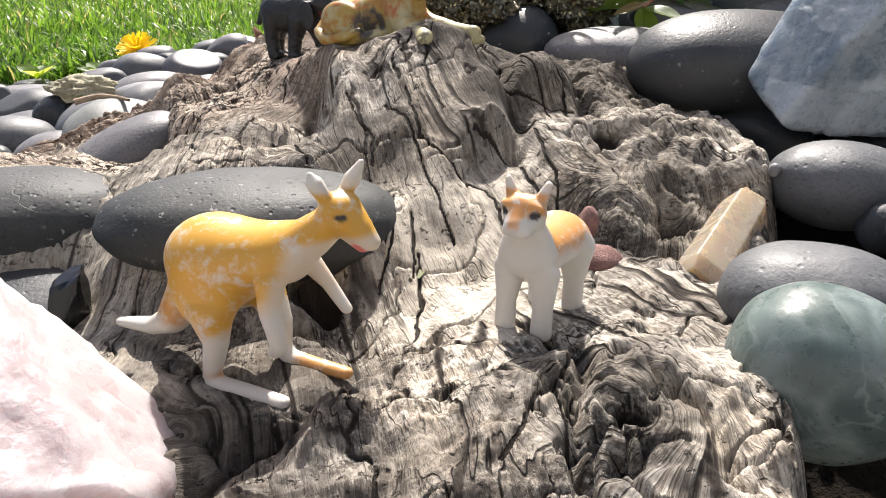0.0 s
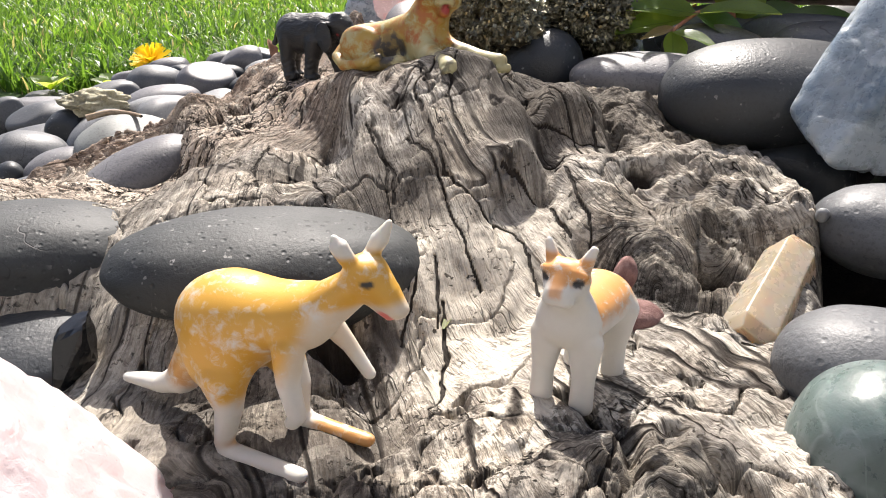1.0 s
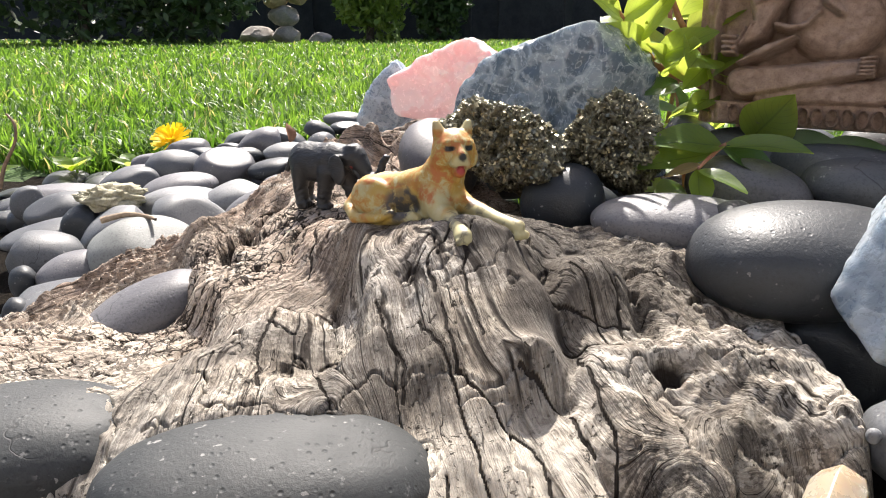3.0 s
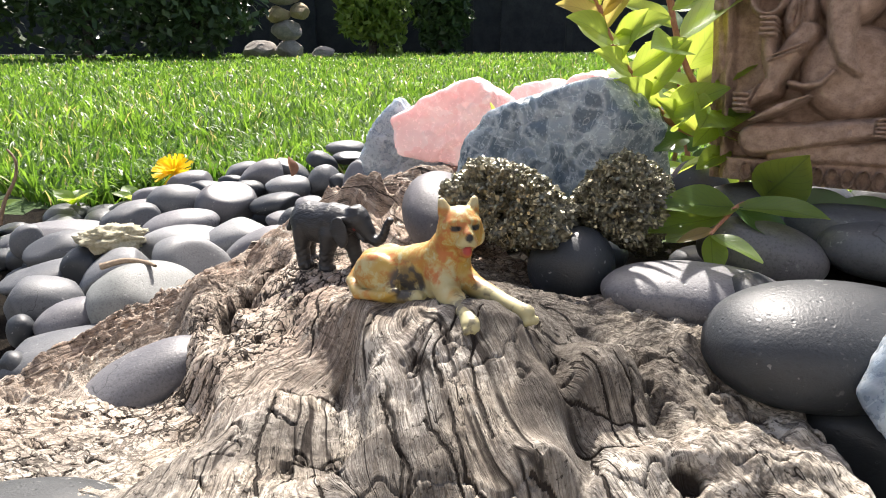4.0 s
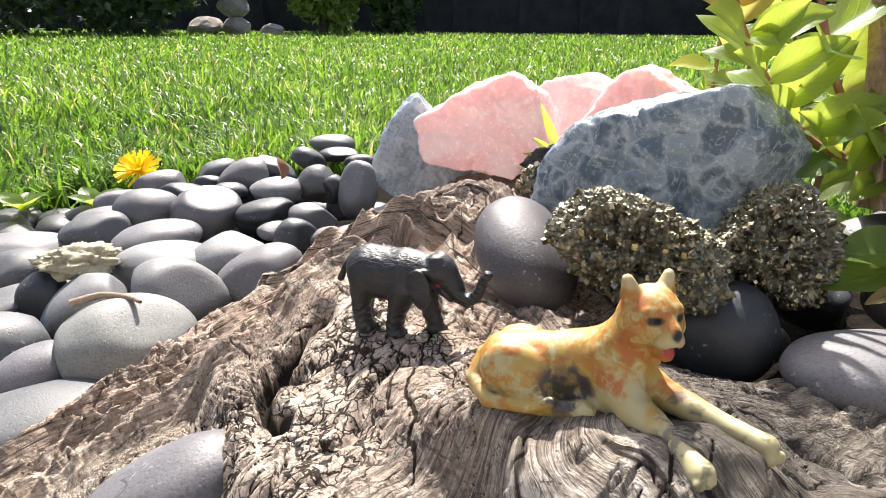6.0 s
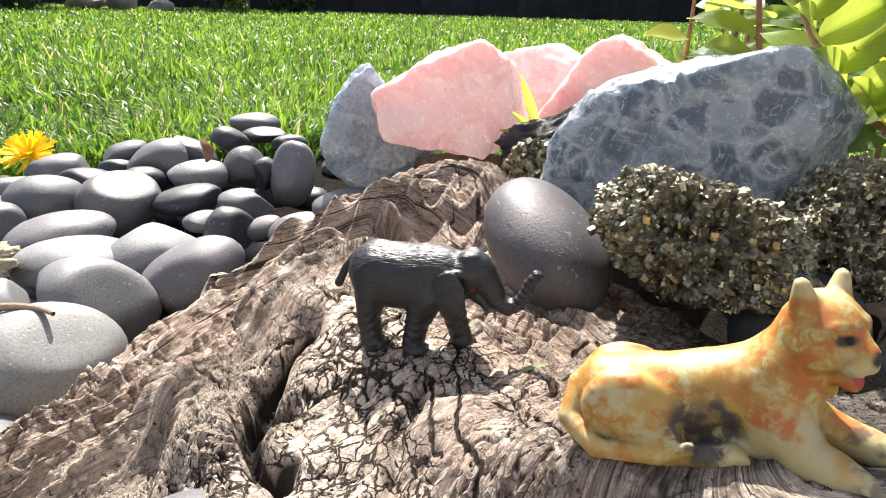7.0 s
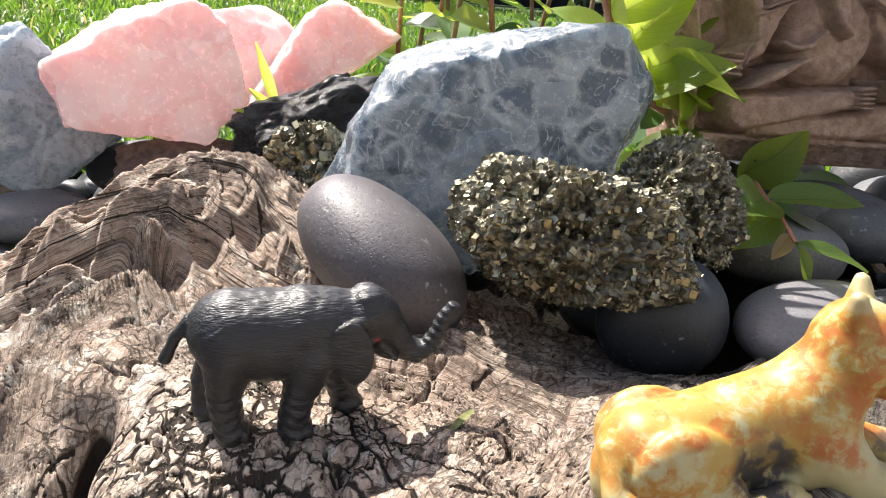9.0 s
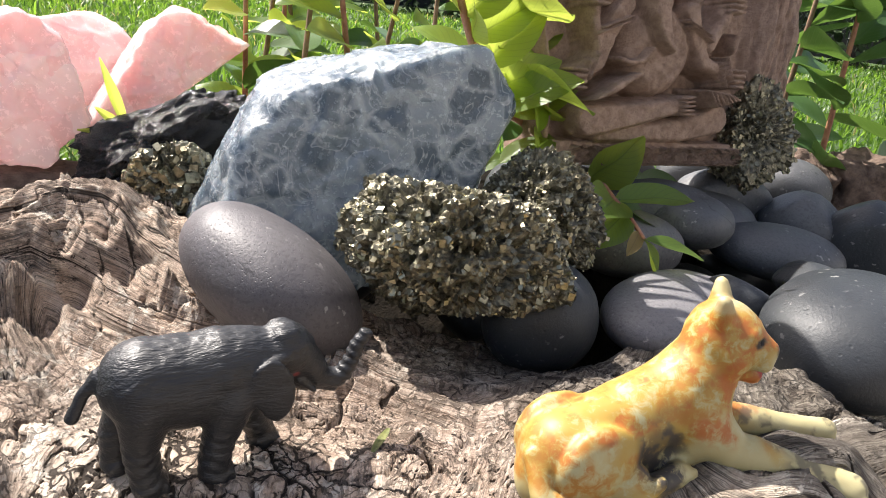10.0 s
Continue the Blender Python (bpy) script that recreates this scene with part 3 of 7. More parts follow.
KNOBS = [(0.031, 0.224, 0.011, 0.0045), (0.012, 0.189, 0.006, 0.004), (0.057, 0.206, 0.009, 0.004), (0.069, 0.191, 0.008, 0.004), (0.037, 0.178, 0.009, 0.004),
         (-0.098, 0.366, 0.012, 0.005), (-0.128, 0.352, 0.012, 0.004), (-0.016, 0.092, 0.007, 0.004), (0.008, 0.094, 0.006, 0.003), (-0.006, 0.236, 0.010, 0.003)]
KNOTS = [(0.026, 0.090, 0.006), (-0.036, 0.178, 0.006), (0.043, 0.158, 0.006), (0.058, 0.176, 0.005), (-0.115, 0.325, 0.008), (-0.046, 0.100, 0.006)]
HOLES = [(0.028, 0.088, 0.0032, 0.005), (0.046, 0.197, 0.005, 0.009), (-0.106, 0.326, 0.006, 0.010), (-0.100, 0.302, 0.005, 0.006), (0.059, 0.163, 0.006, 0.013),
         (-0.030, 0.150, 0.007, 0.008)]


# an overhanging edge along the back of the plateau: line and drop
SCARP = [(-0.128, 0.430), (-0.099, 0.427), (-0.080, 0.412), (-0.063, 0.403), (-0.050, 0.410), (-0.030, 0.412)]
ROPES = [([(-0.034, 0.404, 0.0), (-0.038, 0.390, 0.0), (-0.034, 0.379, 0.0)], 0.0035, 0.005),
         ([(-0.120, 0.445, 0.0), (-0.085, 0.430, 0.0), (-0.045, 0.436, 0.0)], 0.0045, 0.004),
         ([(-0.085, 0.420, 0.0), (-0.060, 0.414, 0.0), (-0.040, 0.424, 0.0)], 0.0040, 0.004)]


def broad_form(x, y):
    """Height of the log without its relief."""
    total, weight = np.zeros_like(x), np.full_like(x, 1e-9)
    for crest, reach in BACK_FORMS + FRONT_FORMS:
        c = np.array(crest)
        for p, q in zip(c[:-1], c[1:]):
            d = q - p
            t = np.clip(((x - p[0]) * d[0] + (y - p[1]) * d[1]) / (d[0] ** 2 + d[1] ** 2), 0, 1)
            r = np.hypot(x - p[0] - t * d[0], y - p[1] - t * d[1])
            w = 1.0 / (r * r / reach ** 2 + 0.02) ** 1.8
            total += w * (p[2] + t * d[2])
            weight += w
    return total / weight


def inside(x, y, outline):
    """Signed distance to a closed outline, positive inside."""
    dist, odd = np.full_like(x, 9.0), np.zeros(x.shape, bool)
    for (ax, ay), (bx, by) in zip(outline, outline[1:] + outline[:1]):
        dx, dy = bx - ax, by - ay
        t = np.clip(((x - ax) * dx + (y - ay) * dy) / (dx * dx + dy * dy), 0, 1)
        dist = np.minimum(dist, np.hypot(x - ax - t * dx, y - ay - t * dy))
        cross = ((ay > y) != (by > y)) & (x < dx * (y - ay) / (dy if dy else 1e-9) + ax)
        odd ^= cross
    return np.where(odd, dist, -dist)


def log_surface(x, y):
    """Height, dark mask of cracks and hollows, tan share, dirt share and the grain's own coordinates."""
    wx = x + 0.006 * fbm(x * 40, y * 40, octaves=3, seed=11)
    wy = y + 0.006 * fbm(x * 40, y * 40, octaves=3, seed=23)
    h = broad_form(wx, wy)
    # the grain runs down from the seat and swirls round the knots
    swirl = 0.0045 + 0.0065 * step01(0.25, 0.30, y)
    gx, gy = x + swirl * fbm(x * 22, y * 22, octaves=3, seed=31), y + swirl * fbm(x * 22, y * 22, octaves=3, seed=37)
    front = 1 - step01(0.24, 0.30, y)
    angle = np.arctan2(gx + 0.075, 0.35 - gy)
    radius = np.hypot(gx + 0.075, 0.35 - gy)
    across = angle * 0.14 * front + (gx * 0.72 - gy * 0.69 + 0.17) * (1 - front)
    along = radius * front + (gx * 0.69 + gy * 0.72) * (1 - front)
    for kx, ky, r in KNOTS:
        d = np.hypot(x - kx, y - ky)
        k = np.exp(-(d / (1.5 * r)) ** 2)
        across = across * (1 - k) + (d * 1.15) * k
    edge = inside(wx, wy, OUTLINE)
    # ridges along the grain
    ridge = fbm(across * 95, along * 16, octaves=3, seed=41)
    sharp = 1 - np.abs(fbm(across * 210, along * 26, octaves=3, seed=47)) * 2.4
    fine = fbm(across * 620, along * 55, octaves=3, seed=53)
    smoothness = np.exp(-((x - 0.0) / 0.032) ** 2 - ((y - 0.205) / 0.045) ** 2)
    rough = 1 - 0.72 * smoothness
    for sx, sy, reach in ((-0.034, 0.118, 0.016), (0.019, 0.120, 0.010), (-0.064, 0.330, 0.013), (-0.016, 0.250, 0.016)):
        rough = rough * (1 - 0.85 * np.exp(-(((x - sx) ** 2 + (y - sy) ** 2) / reach ** 2) ** 2))
    slab = np.exp(-((x - 0.010) / 0.034) ** 4 - ((y - 0.296) / 0.036) ** 4)
    rough = rough * (1 - 0.6 * slab)
    lump = fbm(x * 44, y * 44, octaves=4, seed=59)
    rim = inside(x + 0.004 * fbm(x * 18, y * 18, octaves=2, seed=149), y + 0.004 * fbm(x * 18, y * 18, octaves=2, seed=151), OUTLINE)
    flank = (1 - step01(0.062, 0.085, rim)) * step01(0.25, 0.30, y) * (1 - step01(-0.03, 0.0, x))
    across = across * (1 - flank) + 0.7 * rim * flank
    run = rim + 0.0030 * lump
    fold = 1 - 1.6 * np.abs(np.sin(run * 270 + 1.4 * fbm(x * 25, y * 25, octaves=2, seed=63)))
    flat = step01(0.275, 0.30, y) * (1 - step01(0.385, 0.405, y - 0.12 * (x + 0.06))) * (1 - step01(0.085, 0.105, -x))
    h = h + 0.0058 * lump * rough * (1 - 0.45 * flat) * (0.6 + 0.4 * step01(0.12, 0.18, y)) + (0.0010 + 0.0005 * step01(0.25, 0.30, y)) * ridge * rough + 0.0006 * sharp * (0.35 + 0.65 * rough) * front * step01(0.0, 0.012, np.hypot(x + 0.008, y - 0.142) - 0.012) + 0.0002 * fine
    crumble = fbm(x * 150, y * 150, octaves=4, seed=107)
    h = h + 0.0034 * crumble * (0.30 + 0.70 * np.maximum(step01(0.025, 0.05, x) * step01(0.13, 0.16, y), 1 - step01(0.10, 0.13, y))) * rough
    h = h + 0.0036 * fold * flank
    terrace = np.abs(fbm(x * 48 + 3, y * 48, octaves=4, seed=61))
    h = h - 0.0035 * rough * np.exp(-(terrace / 0.016) ** 2)
    for kx, ky, r in KNOTS:
        d = np.hypot(x - kx, y - ky) + 0.0012 * lump
        h = h + 0.0015 * np.exp(-((d - r * 0.75) / (r * 0.38)) ** 2) - 0.0012 * np.exp(-(d / (r * 0.35)) ** 2)
    for kx, ky, r, up in KNOBS:
        h = h + up * np.exp(-(np.hypot(wx - kx, wy - ky) / r) ** 2)
    edge_y = np.interp(x, [p[0] for p in SCARP], [p[1] for p in SCARP])
    near = step01(-0.150, -0.125, x) * (1 - step01(-0.032, -0.022, x))
    past = y + 0.0025 * lump - edge_y
    h = h - near * (0.006 * np.exp(-((past + 0.004) / 0.006) ** 2)) + near * 0.005 * step01(-0.0025, 0.0030, past) * (1 - step01(0.008, 0.022, past))
    for line, wide, up in ROPES:
        for (ax, ay, _), (bx, by, _) in zip(line[:-1], line[1:]):
            t = np.clip(((wx - ax) * (bx - ax) + (wy - ay) * (by - ay)) / ((bx - ax) ** 2 + (by - ay) ** 2), 0, 1)
            d = np.hypot(wx - ax - t * (bx - ax), wy - ay - t * (by - ay))
            h = h + up * np.sqrt(np.clip(1 - (d / wide) ** 2, 0, 1)) * 0.6
    hole = np.zeros_like(x)
    for line, wide, deep in GROOVES:
        for (ax, ay), (bx, by) in zip(line[:-1], line[1:]):
            t = np.clip(((wx - ax) * (bx - ax) + (wy - ay) * (by - ay)) / ((bx - ax) ** 2 + (by - ay) ** 2), 0, 1)
            d = np.hypot(wx - ax - t * (bx - ax), wy - ay - t * (by - ay))
            hole = np.maximum(hole, deep * np.exp(-(d / wide) ** 2))
    h = h - hole
    # from here a colour mask: shade painted inside grooves and holes
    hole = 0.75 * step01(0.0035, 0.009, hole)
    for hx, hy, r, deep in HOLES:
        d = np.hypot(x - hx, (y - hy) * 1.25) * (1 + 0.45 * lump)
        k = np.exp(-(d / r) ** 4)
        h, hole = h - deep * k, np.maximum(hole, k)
    # long splits along the grain, square checks across the flat parts
    split = np.abs(vnoise(across * 105 + 0.35 * fbm(x * 90, y * 90, seed=67), along * 7.5, seed=71))
    gate = step01(0.1, 0.35, vnoise(across * 70, along * 19, seed=73))
    split = (1 - step01(0.015, 0.06, split)) * gate
    cx, cy = across * 165 + 0.5 * fbm(x * 150, y * 150, seed=79), along * 120 + 0.5 * fbm(x * 150, y * 150, seed=83)
    border, value = cells(cx, cy, 89)
    plate = step01(0.235, 0.29, y) + 0.85 * np.exp(-((x - 0.045) / 0.022) ** 2 - ((y - 0.243) / 0.018) ** 2) + 0.7 * step01(0.06, 0.10, -x) * step01(0.17, 0.22, y)
    bare = step01(-0.18, 0.10, vnoise(x * 24 + 5, y * 24, seed=101))
    plate = np.clip(plate, 0, 1) * (1 - step01(0.385, 0.41, y - 0.12 * (x + 0.06))) * (1 - 0.5 * flank) * (0.70 + 0.30 * bare)
    # layered ledges where the grain lies open
    layer = step01(0.25, 0.31, y) * (1 - 0.75 * plate) * (1 - flat)
    level = across * 88 + 3.0 * fbm(x * 30, y * 30, octaves=3, seed=109) + 0.5 * crumble
    tooth = level - np.floor(level)
    ledge = (tooth - step01(0.86, 1.0, tooth)) * (0.35 + 0.65 * step01(-0.2, 0.3, vnoise(x * 38, y * 38 + 7, seed=113)))
    h = h + 0.0045 * ledge * layer * rough * (1 - 0.55 * step01(0.38, 0.43, y))
    seam = layer * step01(0.84, 0.94, tooth) * step01(-0.25, 0.1, vnoise(x * 48 + 2, y * 48, seed=127))
    checks = (1 - step01(0.02, 0.13, border)) * plate * step01(-0.35, 0.15, vnoise(x * 55, y * 55, seed=97))
    h = h + 0.0005 * value * plate
    crack = np.maximum(np.maximum(0.6 * split * (1 - 0.5 * plate), checks), 0.95 * seam * (1 - 0.75 * flank))
    h = h - 0.0010 * split * (1 - 0.5 * plate) - 0.0010 * checks
    nx, ny = x + 0.0022 * fbm(x * 110, y * 110, octaves=4, seed=131), y + 0.0022 * fbm(x * 110, y * 110, octaves=4, seed=137)
    opened = np.zeros_like(x)
    for line in CRACKS:
        for (ax, ay), (bx, by) in zip(line[:-1], line[1:]):
            t = np.clip(((nx - ax) * (bx - ax) + (ny - ay) * (by - ay)) / ((bx - ax) ** 2 + (by - ay) ** 2), 0, 1)
            d = np.hypot(nx - ax - t * (bx - ax), ny - ay - t * (by - ay))
            k = 1 - step01(0.00012, 0.00055, d)
            crack = np.maximum(crack, k)
            opened = np.maximum(opened, k)
    h = h - 0.0009 * opened
    # the sides fall away to the ground
    fall = step01(-0.016, 0.013 + 0.006 * step01(0.05, 0.1, -x), edge)
    h = (h + 0.07) * fall - 0.07
    tan = np.clip(step01(0.225, 0.30, y + 0.35 * (-x - 0.03)) * 0.85 + 0.18 * lump, 0, 1) * (1 - 0.7 * step01(-0.02, 0.0, x) * (1 - step01(0.33, 0.36, y)))
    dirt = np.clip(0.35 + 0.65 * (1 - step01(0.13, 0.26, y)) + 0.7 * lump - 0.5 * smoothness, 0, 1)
    # hollow round the kangaroo: dark stained wood plus shade painted into the colour
    stain_shade = (1 - step01(0.118, 0.150, y + 0.25 * np.clip(x, -0.05, 0.02) + 0.012 * lump)) * step01(-0.004, 0.016, -x - 0.35 * (0.105 - np.minimum(y, 0.105)) + 0.01 * lump)
    stain_shade = np.maximum(0.85 * stain_shade, 0.8 * step01(0.05, 0.30, fbm(x * 30 + 9, y * 30, octaves=4, seed=103)) * (1 - step01(0.2, 0.28, y)) * (1 - 0.6 * step01(0.0, 0.02, x) * (1 - step01(0.16, 0.19, y))))
    # faces towards the camera: grey weathering, with shade put into the colour too
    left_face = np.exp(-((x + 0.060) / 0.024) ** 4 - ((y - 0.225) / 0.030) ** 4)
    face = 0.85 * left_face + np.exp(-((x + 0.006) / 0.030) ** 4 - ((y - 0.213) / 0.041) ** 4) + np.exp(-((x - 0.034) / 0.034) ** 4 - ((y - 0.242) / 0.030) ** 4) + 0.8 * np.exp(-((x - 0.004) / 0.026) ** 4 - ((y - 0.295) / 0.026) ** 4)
    # brown-grey slab, darkened further to paint in the shadow of the stones
    stain_shade = np.maximum(stain_shade, 0.62 * slab * (0.6 + 0.4 * step01(-0.2, 0.2, ridge)))
    stain_shade = np.maximum(stain_shade, 0.95 * face * step01(-0.30, 0.12, fbm(x * 42, y * 42 + 3, octaves=4, seed=139)))
    pale = np.clip(np.exp(-((x - 0.003 + 0.3 * (y - 0.16)) / 0.024) ** 4 - ((y - 0.156) / 0.025) ** 4) + 0.35 * lump, 0, 1) * (y < 0.2)
    bleached = step01(0.050, 0.085, -x) * (1 - step01(0.33, 0.37, y - 0.3 * (x + 0.1))) * (0.55 + 0.45 * step01(-0.2, 0.2, fbm(x * 34, y * 34, octaves=3, seed=157)))
    pale = np.maximum(pale, 0.5 * bleached * (1 - 0.8 * left_face))
    stain_shade = stain_shade * (1 - 0.9 * pale)
    return h, np.clip(np.maximum(0.9 * crack, 0.9 * hole), 0, 1), tan, dirt * (1 - 0.7 * pale), plate, np.clip(stain_shade, 0, 1), pale, across - flank * h, along


LOG_X, LOG_Y = np.linspace(-0.26, 0.115, 860), np.concatenate([np.linspace(0.03, 0.27, 600)[:-1], np.linspace(0.27, 0.49, 460)])


def driftwood():
    gx, gy = np.meshgrid(LOG_X, LOG_Y, indexing="ij")
    h, crack, tan, dirt, plate, stain_shade, pale, across, along = log_surface(gx, gy)
    n = np.arange(gx.size).reshape(gx.shape)
    faces = np.stack([n[:-1, :-1], n[1:, :-1], n[1:, 1:], n[:-1, 1:]], -1).reshape(-1, 4)
    keep = (h.ravel()[faces] > -0.065).any(1)
    faces = faces[keep]
    used, inverse = np.unique(faces, return_inverse=True)
    verts = np.stack([gx, gy, h], -1).reshape(-1, 3)[used]
    me = smooth(mesh_from("driftwood_log", verts, inverse.reshape(faces.shape)))
    for name, values in (("crack", crack), ("tan", tan), ("dirt", dirt), ("plate", plate), ("stain_shade", stain_shade), ("pale", pale)):
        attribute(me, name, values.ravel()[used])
    uv = me.uv_layers.new(name="grain")
    loops = np.empty(len(me.loops), np.int32)
    me.loops.foreach_get("vertex_index", loops)
    flat = np.stack([across.ravel()[used], along.ravel()[used]], -1)[loops]
    uv.data.foreach_set("uv", flat.astype(np.float32).ravel())
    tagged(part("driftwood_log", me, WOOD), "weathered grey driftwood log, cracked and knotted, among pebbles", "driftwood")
    return h


LOG_H = driftwood()


def log_top(x, y):
    """Height of the wood at a place."""
    i, j = np.searchsorted(LOG_X, x), np.searchsorted(LOG_Y, y)
    return float(LOG_H[min(i, len(LOG_X) - 1), min(j, len(LOG_Y) - 1)])


# ---- stones ----
SEED = [0]


def place_mesh(name, verts, faces, material, x, y, z, azimuth, lean, flat=False):
    me = mesh_from(name, verts, faces)
    smooth(me, not flat)
    ob = part(name, me, material)
    ob.matrix_world = pose(x, y, z, 0, lean, azimuth)
    return ob


def pebble(x, y, z, a, b, c, azimuth, lean, tone, label="", name="pebble", material=None, group="river pebbles", levels=4, wobble=0.10):
    """A water-worn stone: a flattened egg with its own bumps."""
    SEED[0] += 1
    k = SEED[0]
    v, f = ball(levels)
    n = fbm(v[:, 0] * 0.9 + k * 3.7, v[:, 1] * 0.9, v[:, 2] * 0.9, 3, seed=k)
    egg = 1 + 0.12 * math.sin(k * 1.7) * v[:, 0]
    r = 1 + wobble * n
    p = np.sign(v) * np.abs(v) ** 0.95 * r[:, None]
    rng = np.random.default_rng(k)
    for _ in range(3 if wobble == 0.10 and group == "river pebbles" and levels < 5 else 0):
        way = rng.normal(size=3) * np.array([1, 1, 0.6])
        way /= np.linalg.norm(way)
        over = np.maximum(p @ way - rng.uniform(0.62, 0.84), 0)
        p -= (over * over / (over + 0.10))[:, None] * way
    p = p / np.linalg.norm(p, axis=1).mean() * np.array([a, b, c])
    p[:, 1] *= egg
    p[:, 2] *= egg
    words = ["dark grey", "blue-black", "slate grey", "pale grey", "greenish grey"][tone]
    shape = "flat" if c < 0.45 * a else "long" if a > 1.5 * c else "round"
    ob = place_mesh(name, p, f, material or PEBBLES[tone], x, y, z, azimuth, lean)
    return tagged(ob, label or f"{words} {shape} water-worn pebble lying among others", "pebble", group)


def rock(name, x, y, z, a, b, c, azimuth, lean, material, label, facets=16, depth=0.82, rough=0.03, levels=4, seed=1, category="crystal", flat=True, cuts=(), blocks=0, relief=0.085):
    """A broken lump: an ellipsoid cut by planes, with a rough skin."""
    rng = np.random.default_rng(seed)
    v, f = ball(levels)
    p = v.copy()
    for _ in range(facets):
        n = rng.normal(size=3)
        n /= np.linalg.norm(n)
        over = np.maximum(p @ n - rng.uniform(depth, 0.97), 0)
        p -= over[:, None] * n
    for nx, ny, nz, d in cuts:
        n = np.array((nx, ny, nz)) / math.sqrt(nx * nx + ny * ny + nz * nz)
        p -= np.maximum(p @ n - d, 0)[:, None] * n
    p *= (1 + rough * 3 * fbm(v[:, 0] * 2.1, v[:, 1] * 2.1, v[:, 2] * 2.1, 4, seed))[:, None]
    p += rough * fbm(p[:, 0] * 9, p[:, 1] * 9, p[:, 2] * 9, 3, seed + 3)[:, None] * v
    if blocks:
        seeds = rng.normal(size=(blocks, 3))
        seeds /= np.linalg.norm(seeds, axis=1)[:, None]
        near = ((p[:, None, :] / np.linalg.norm(p, axis=1)[:, None, None] - seeds[None]) ** 2).sum(2)
        pick = near.argmin(1)
        two = np.sort(near, axis=1)[:, :2]
        p *= (1 + relief * rng.uniform(-1, 0.3, blocks)[pick] * step01(0.0, 0.02, two[:, 1] - two[:, 0]))[:, None]
    p *= np.array([a, b, c])
    return tagged(place_mesh(name, p, f, material, x, y, z, azimuth, lean, flat), label, category)


def cut_ball(levels, cuts, keen=22):
    """A ball cut down by planes (normal and distance): directions, faces and radii, with edges as keen as told."""
    v, f = ball(levels)
    c = np.array(cuts)
    c[:, :3] /= np.linalg.norm(c[:, :3], axis=1)[:, None]
    q = np.maximum(v @ c[:, :3].T, 0) / c[:, 3]
    top = np.sort(q, axis=1)[:, -3:]
    return v, f, (top ** keen).sum(1) ** (-1.0 / keen)


def cut_rock(name, x, y, z, cuts, material, label, seed, chips=120, relief=0.05, skin=0.02, keen=22, category="crystal", grow=1.0):
    """A broken crystal lump bounded by its cleavage planes, with stepped chips over the faces."""
    v, f, r = cut_ball(6, cuts, keen)
    rng = np.random.default_rng(seed)
    seeds = rng.normal(size=(chips, 3))
    seeds /= np.linalg.norm(seeds, axis=1)[:, None]
    warped = v + 0.10 * np.stack([fbm(v[:, 0] * 3 + k, v[:, 1] * 3, v[:, 2] * 3, 3, seed + k) for k in range(3)], -1)
    near = ((warped[:, None, :] - seeds[None]) ** 2).sum(2)
    pick = near.argmin(1)
    two = np.sort(near, axis=1)[:, :2]
    tilt = rng.normal(size=(chips, 3)) * 0.5
    step = rng.uniform(-1, 0.2, chips)[pick] + ((warped - seeds[pick]) * tilt[pick]).sum(1)
    r = r * (1 + relief * step * step01(0.0, 0.012, two[:, 1] - two[:, 0]))
    r = r * (1 + skin * fbm(v[:, 0] * 7, v[:, 1] * 7, v[:, 2] * 7, 4, seed))
    return tagged(place_mesh(name, v * r[:, None] * grow, f, material, x, y, z, 0, 0, False), label, category)


# the pebble bed
pebble(-0.153, 0.844, 0.039, 0.0237, 0.0190, 0.0096, 9, 5, 0)
pebble(-0.142, 0.799, 0.036, 0.0188, 0.0150, 0.0066, 8, -0, 1)
pebble(-0.169, 0.782, 0.033, 0.0173, 0.0139, 0.0115, 11, 25, 1)
pebble(-0.198, 0.761, 0.030, 0.0226, 0.0181, 0.0098, 13, 30, 0)
pebble(-0.215, 0.724, 0.026, 0.0249, 0.0199, 0.0183, 16, -20, 2)
pebble(-0.252, 0.765, 0.028, 0.0186, 0.0149, 0.0078, 18, -15, 0)
pebble(-0.248, 0.724, 0.024, 0.0132, 0.0106, 0.0064, 18, -0, 1)
pebble(-0.183, 0.691, 0.024, 0.0230, 0.0184, 0.0124, 13, -5, 3)
pebble(-0.149, 0.702, 0.027, 0.0164, 0.0157, 0.0175, 10, -20, 0)
pebble(-0.134, 0.693, 0.026, 0.0101, 0.0113, 0.0127, 9, -0, 1)
pebble(-0.113, 0.686, 0.027, 0.0164, 0.0210, 0.0234, 7, 8, 2)
pebble(-0.182, 0.645, 0.019, 0.0228, 0.0183, 0.0097, 15, -5, 1)
pebble(-0.142, 0.631, 0.020, 0.0183, 0.0147, 0.0097, 11, 10, 2)
pebble(-0.226, 0.645, 0.017, 0.0272, 0.0218, 0.0219, 19, -20, 2)
pebble(-0.261, 0.694, 0.020, 0.0213, 0.0170, 0.0102, 20, 5, 1)
pebble(-0.291, 0.726, 0.022, 0.0225, 0.0180, 0.0121, 22, -0, 2)
pebble(-0.276, 0.653, 0.016, 0.0253, 0.0203, 0.0192, 23, -5, 0)
pebble(-0.306, 0.685, 0.017, 0.0242, 0.0194, 0.0089, 24, -0, 2)
pebble(-0.301, 0.618, 0.011, 0.0245, 0.0196, 0.0132, 27, -5, 0)
pebble(-0.305, 0.644, 0.013, 0.0229, 0.0184, 0.0095, 26, -0, 2)
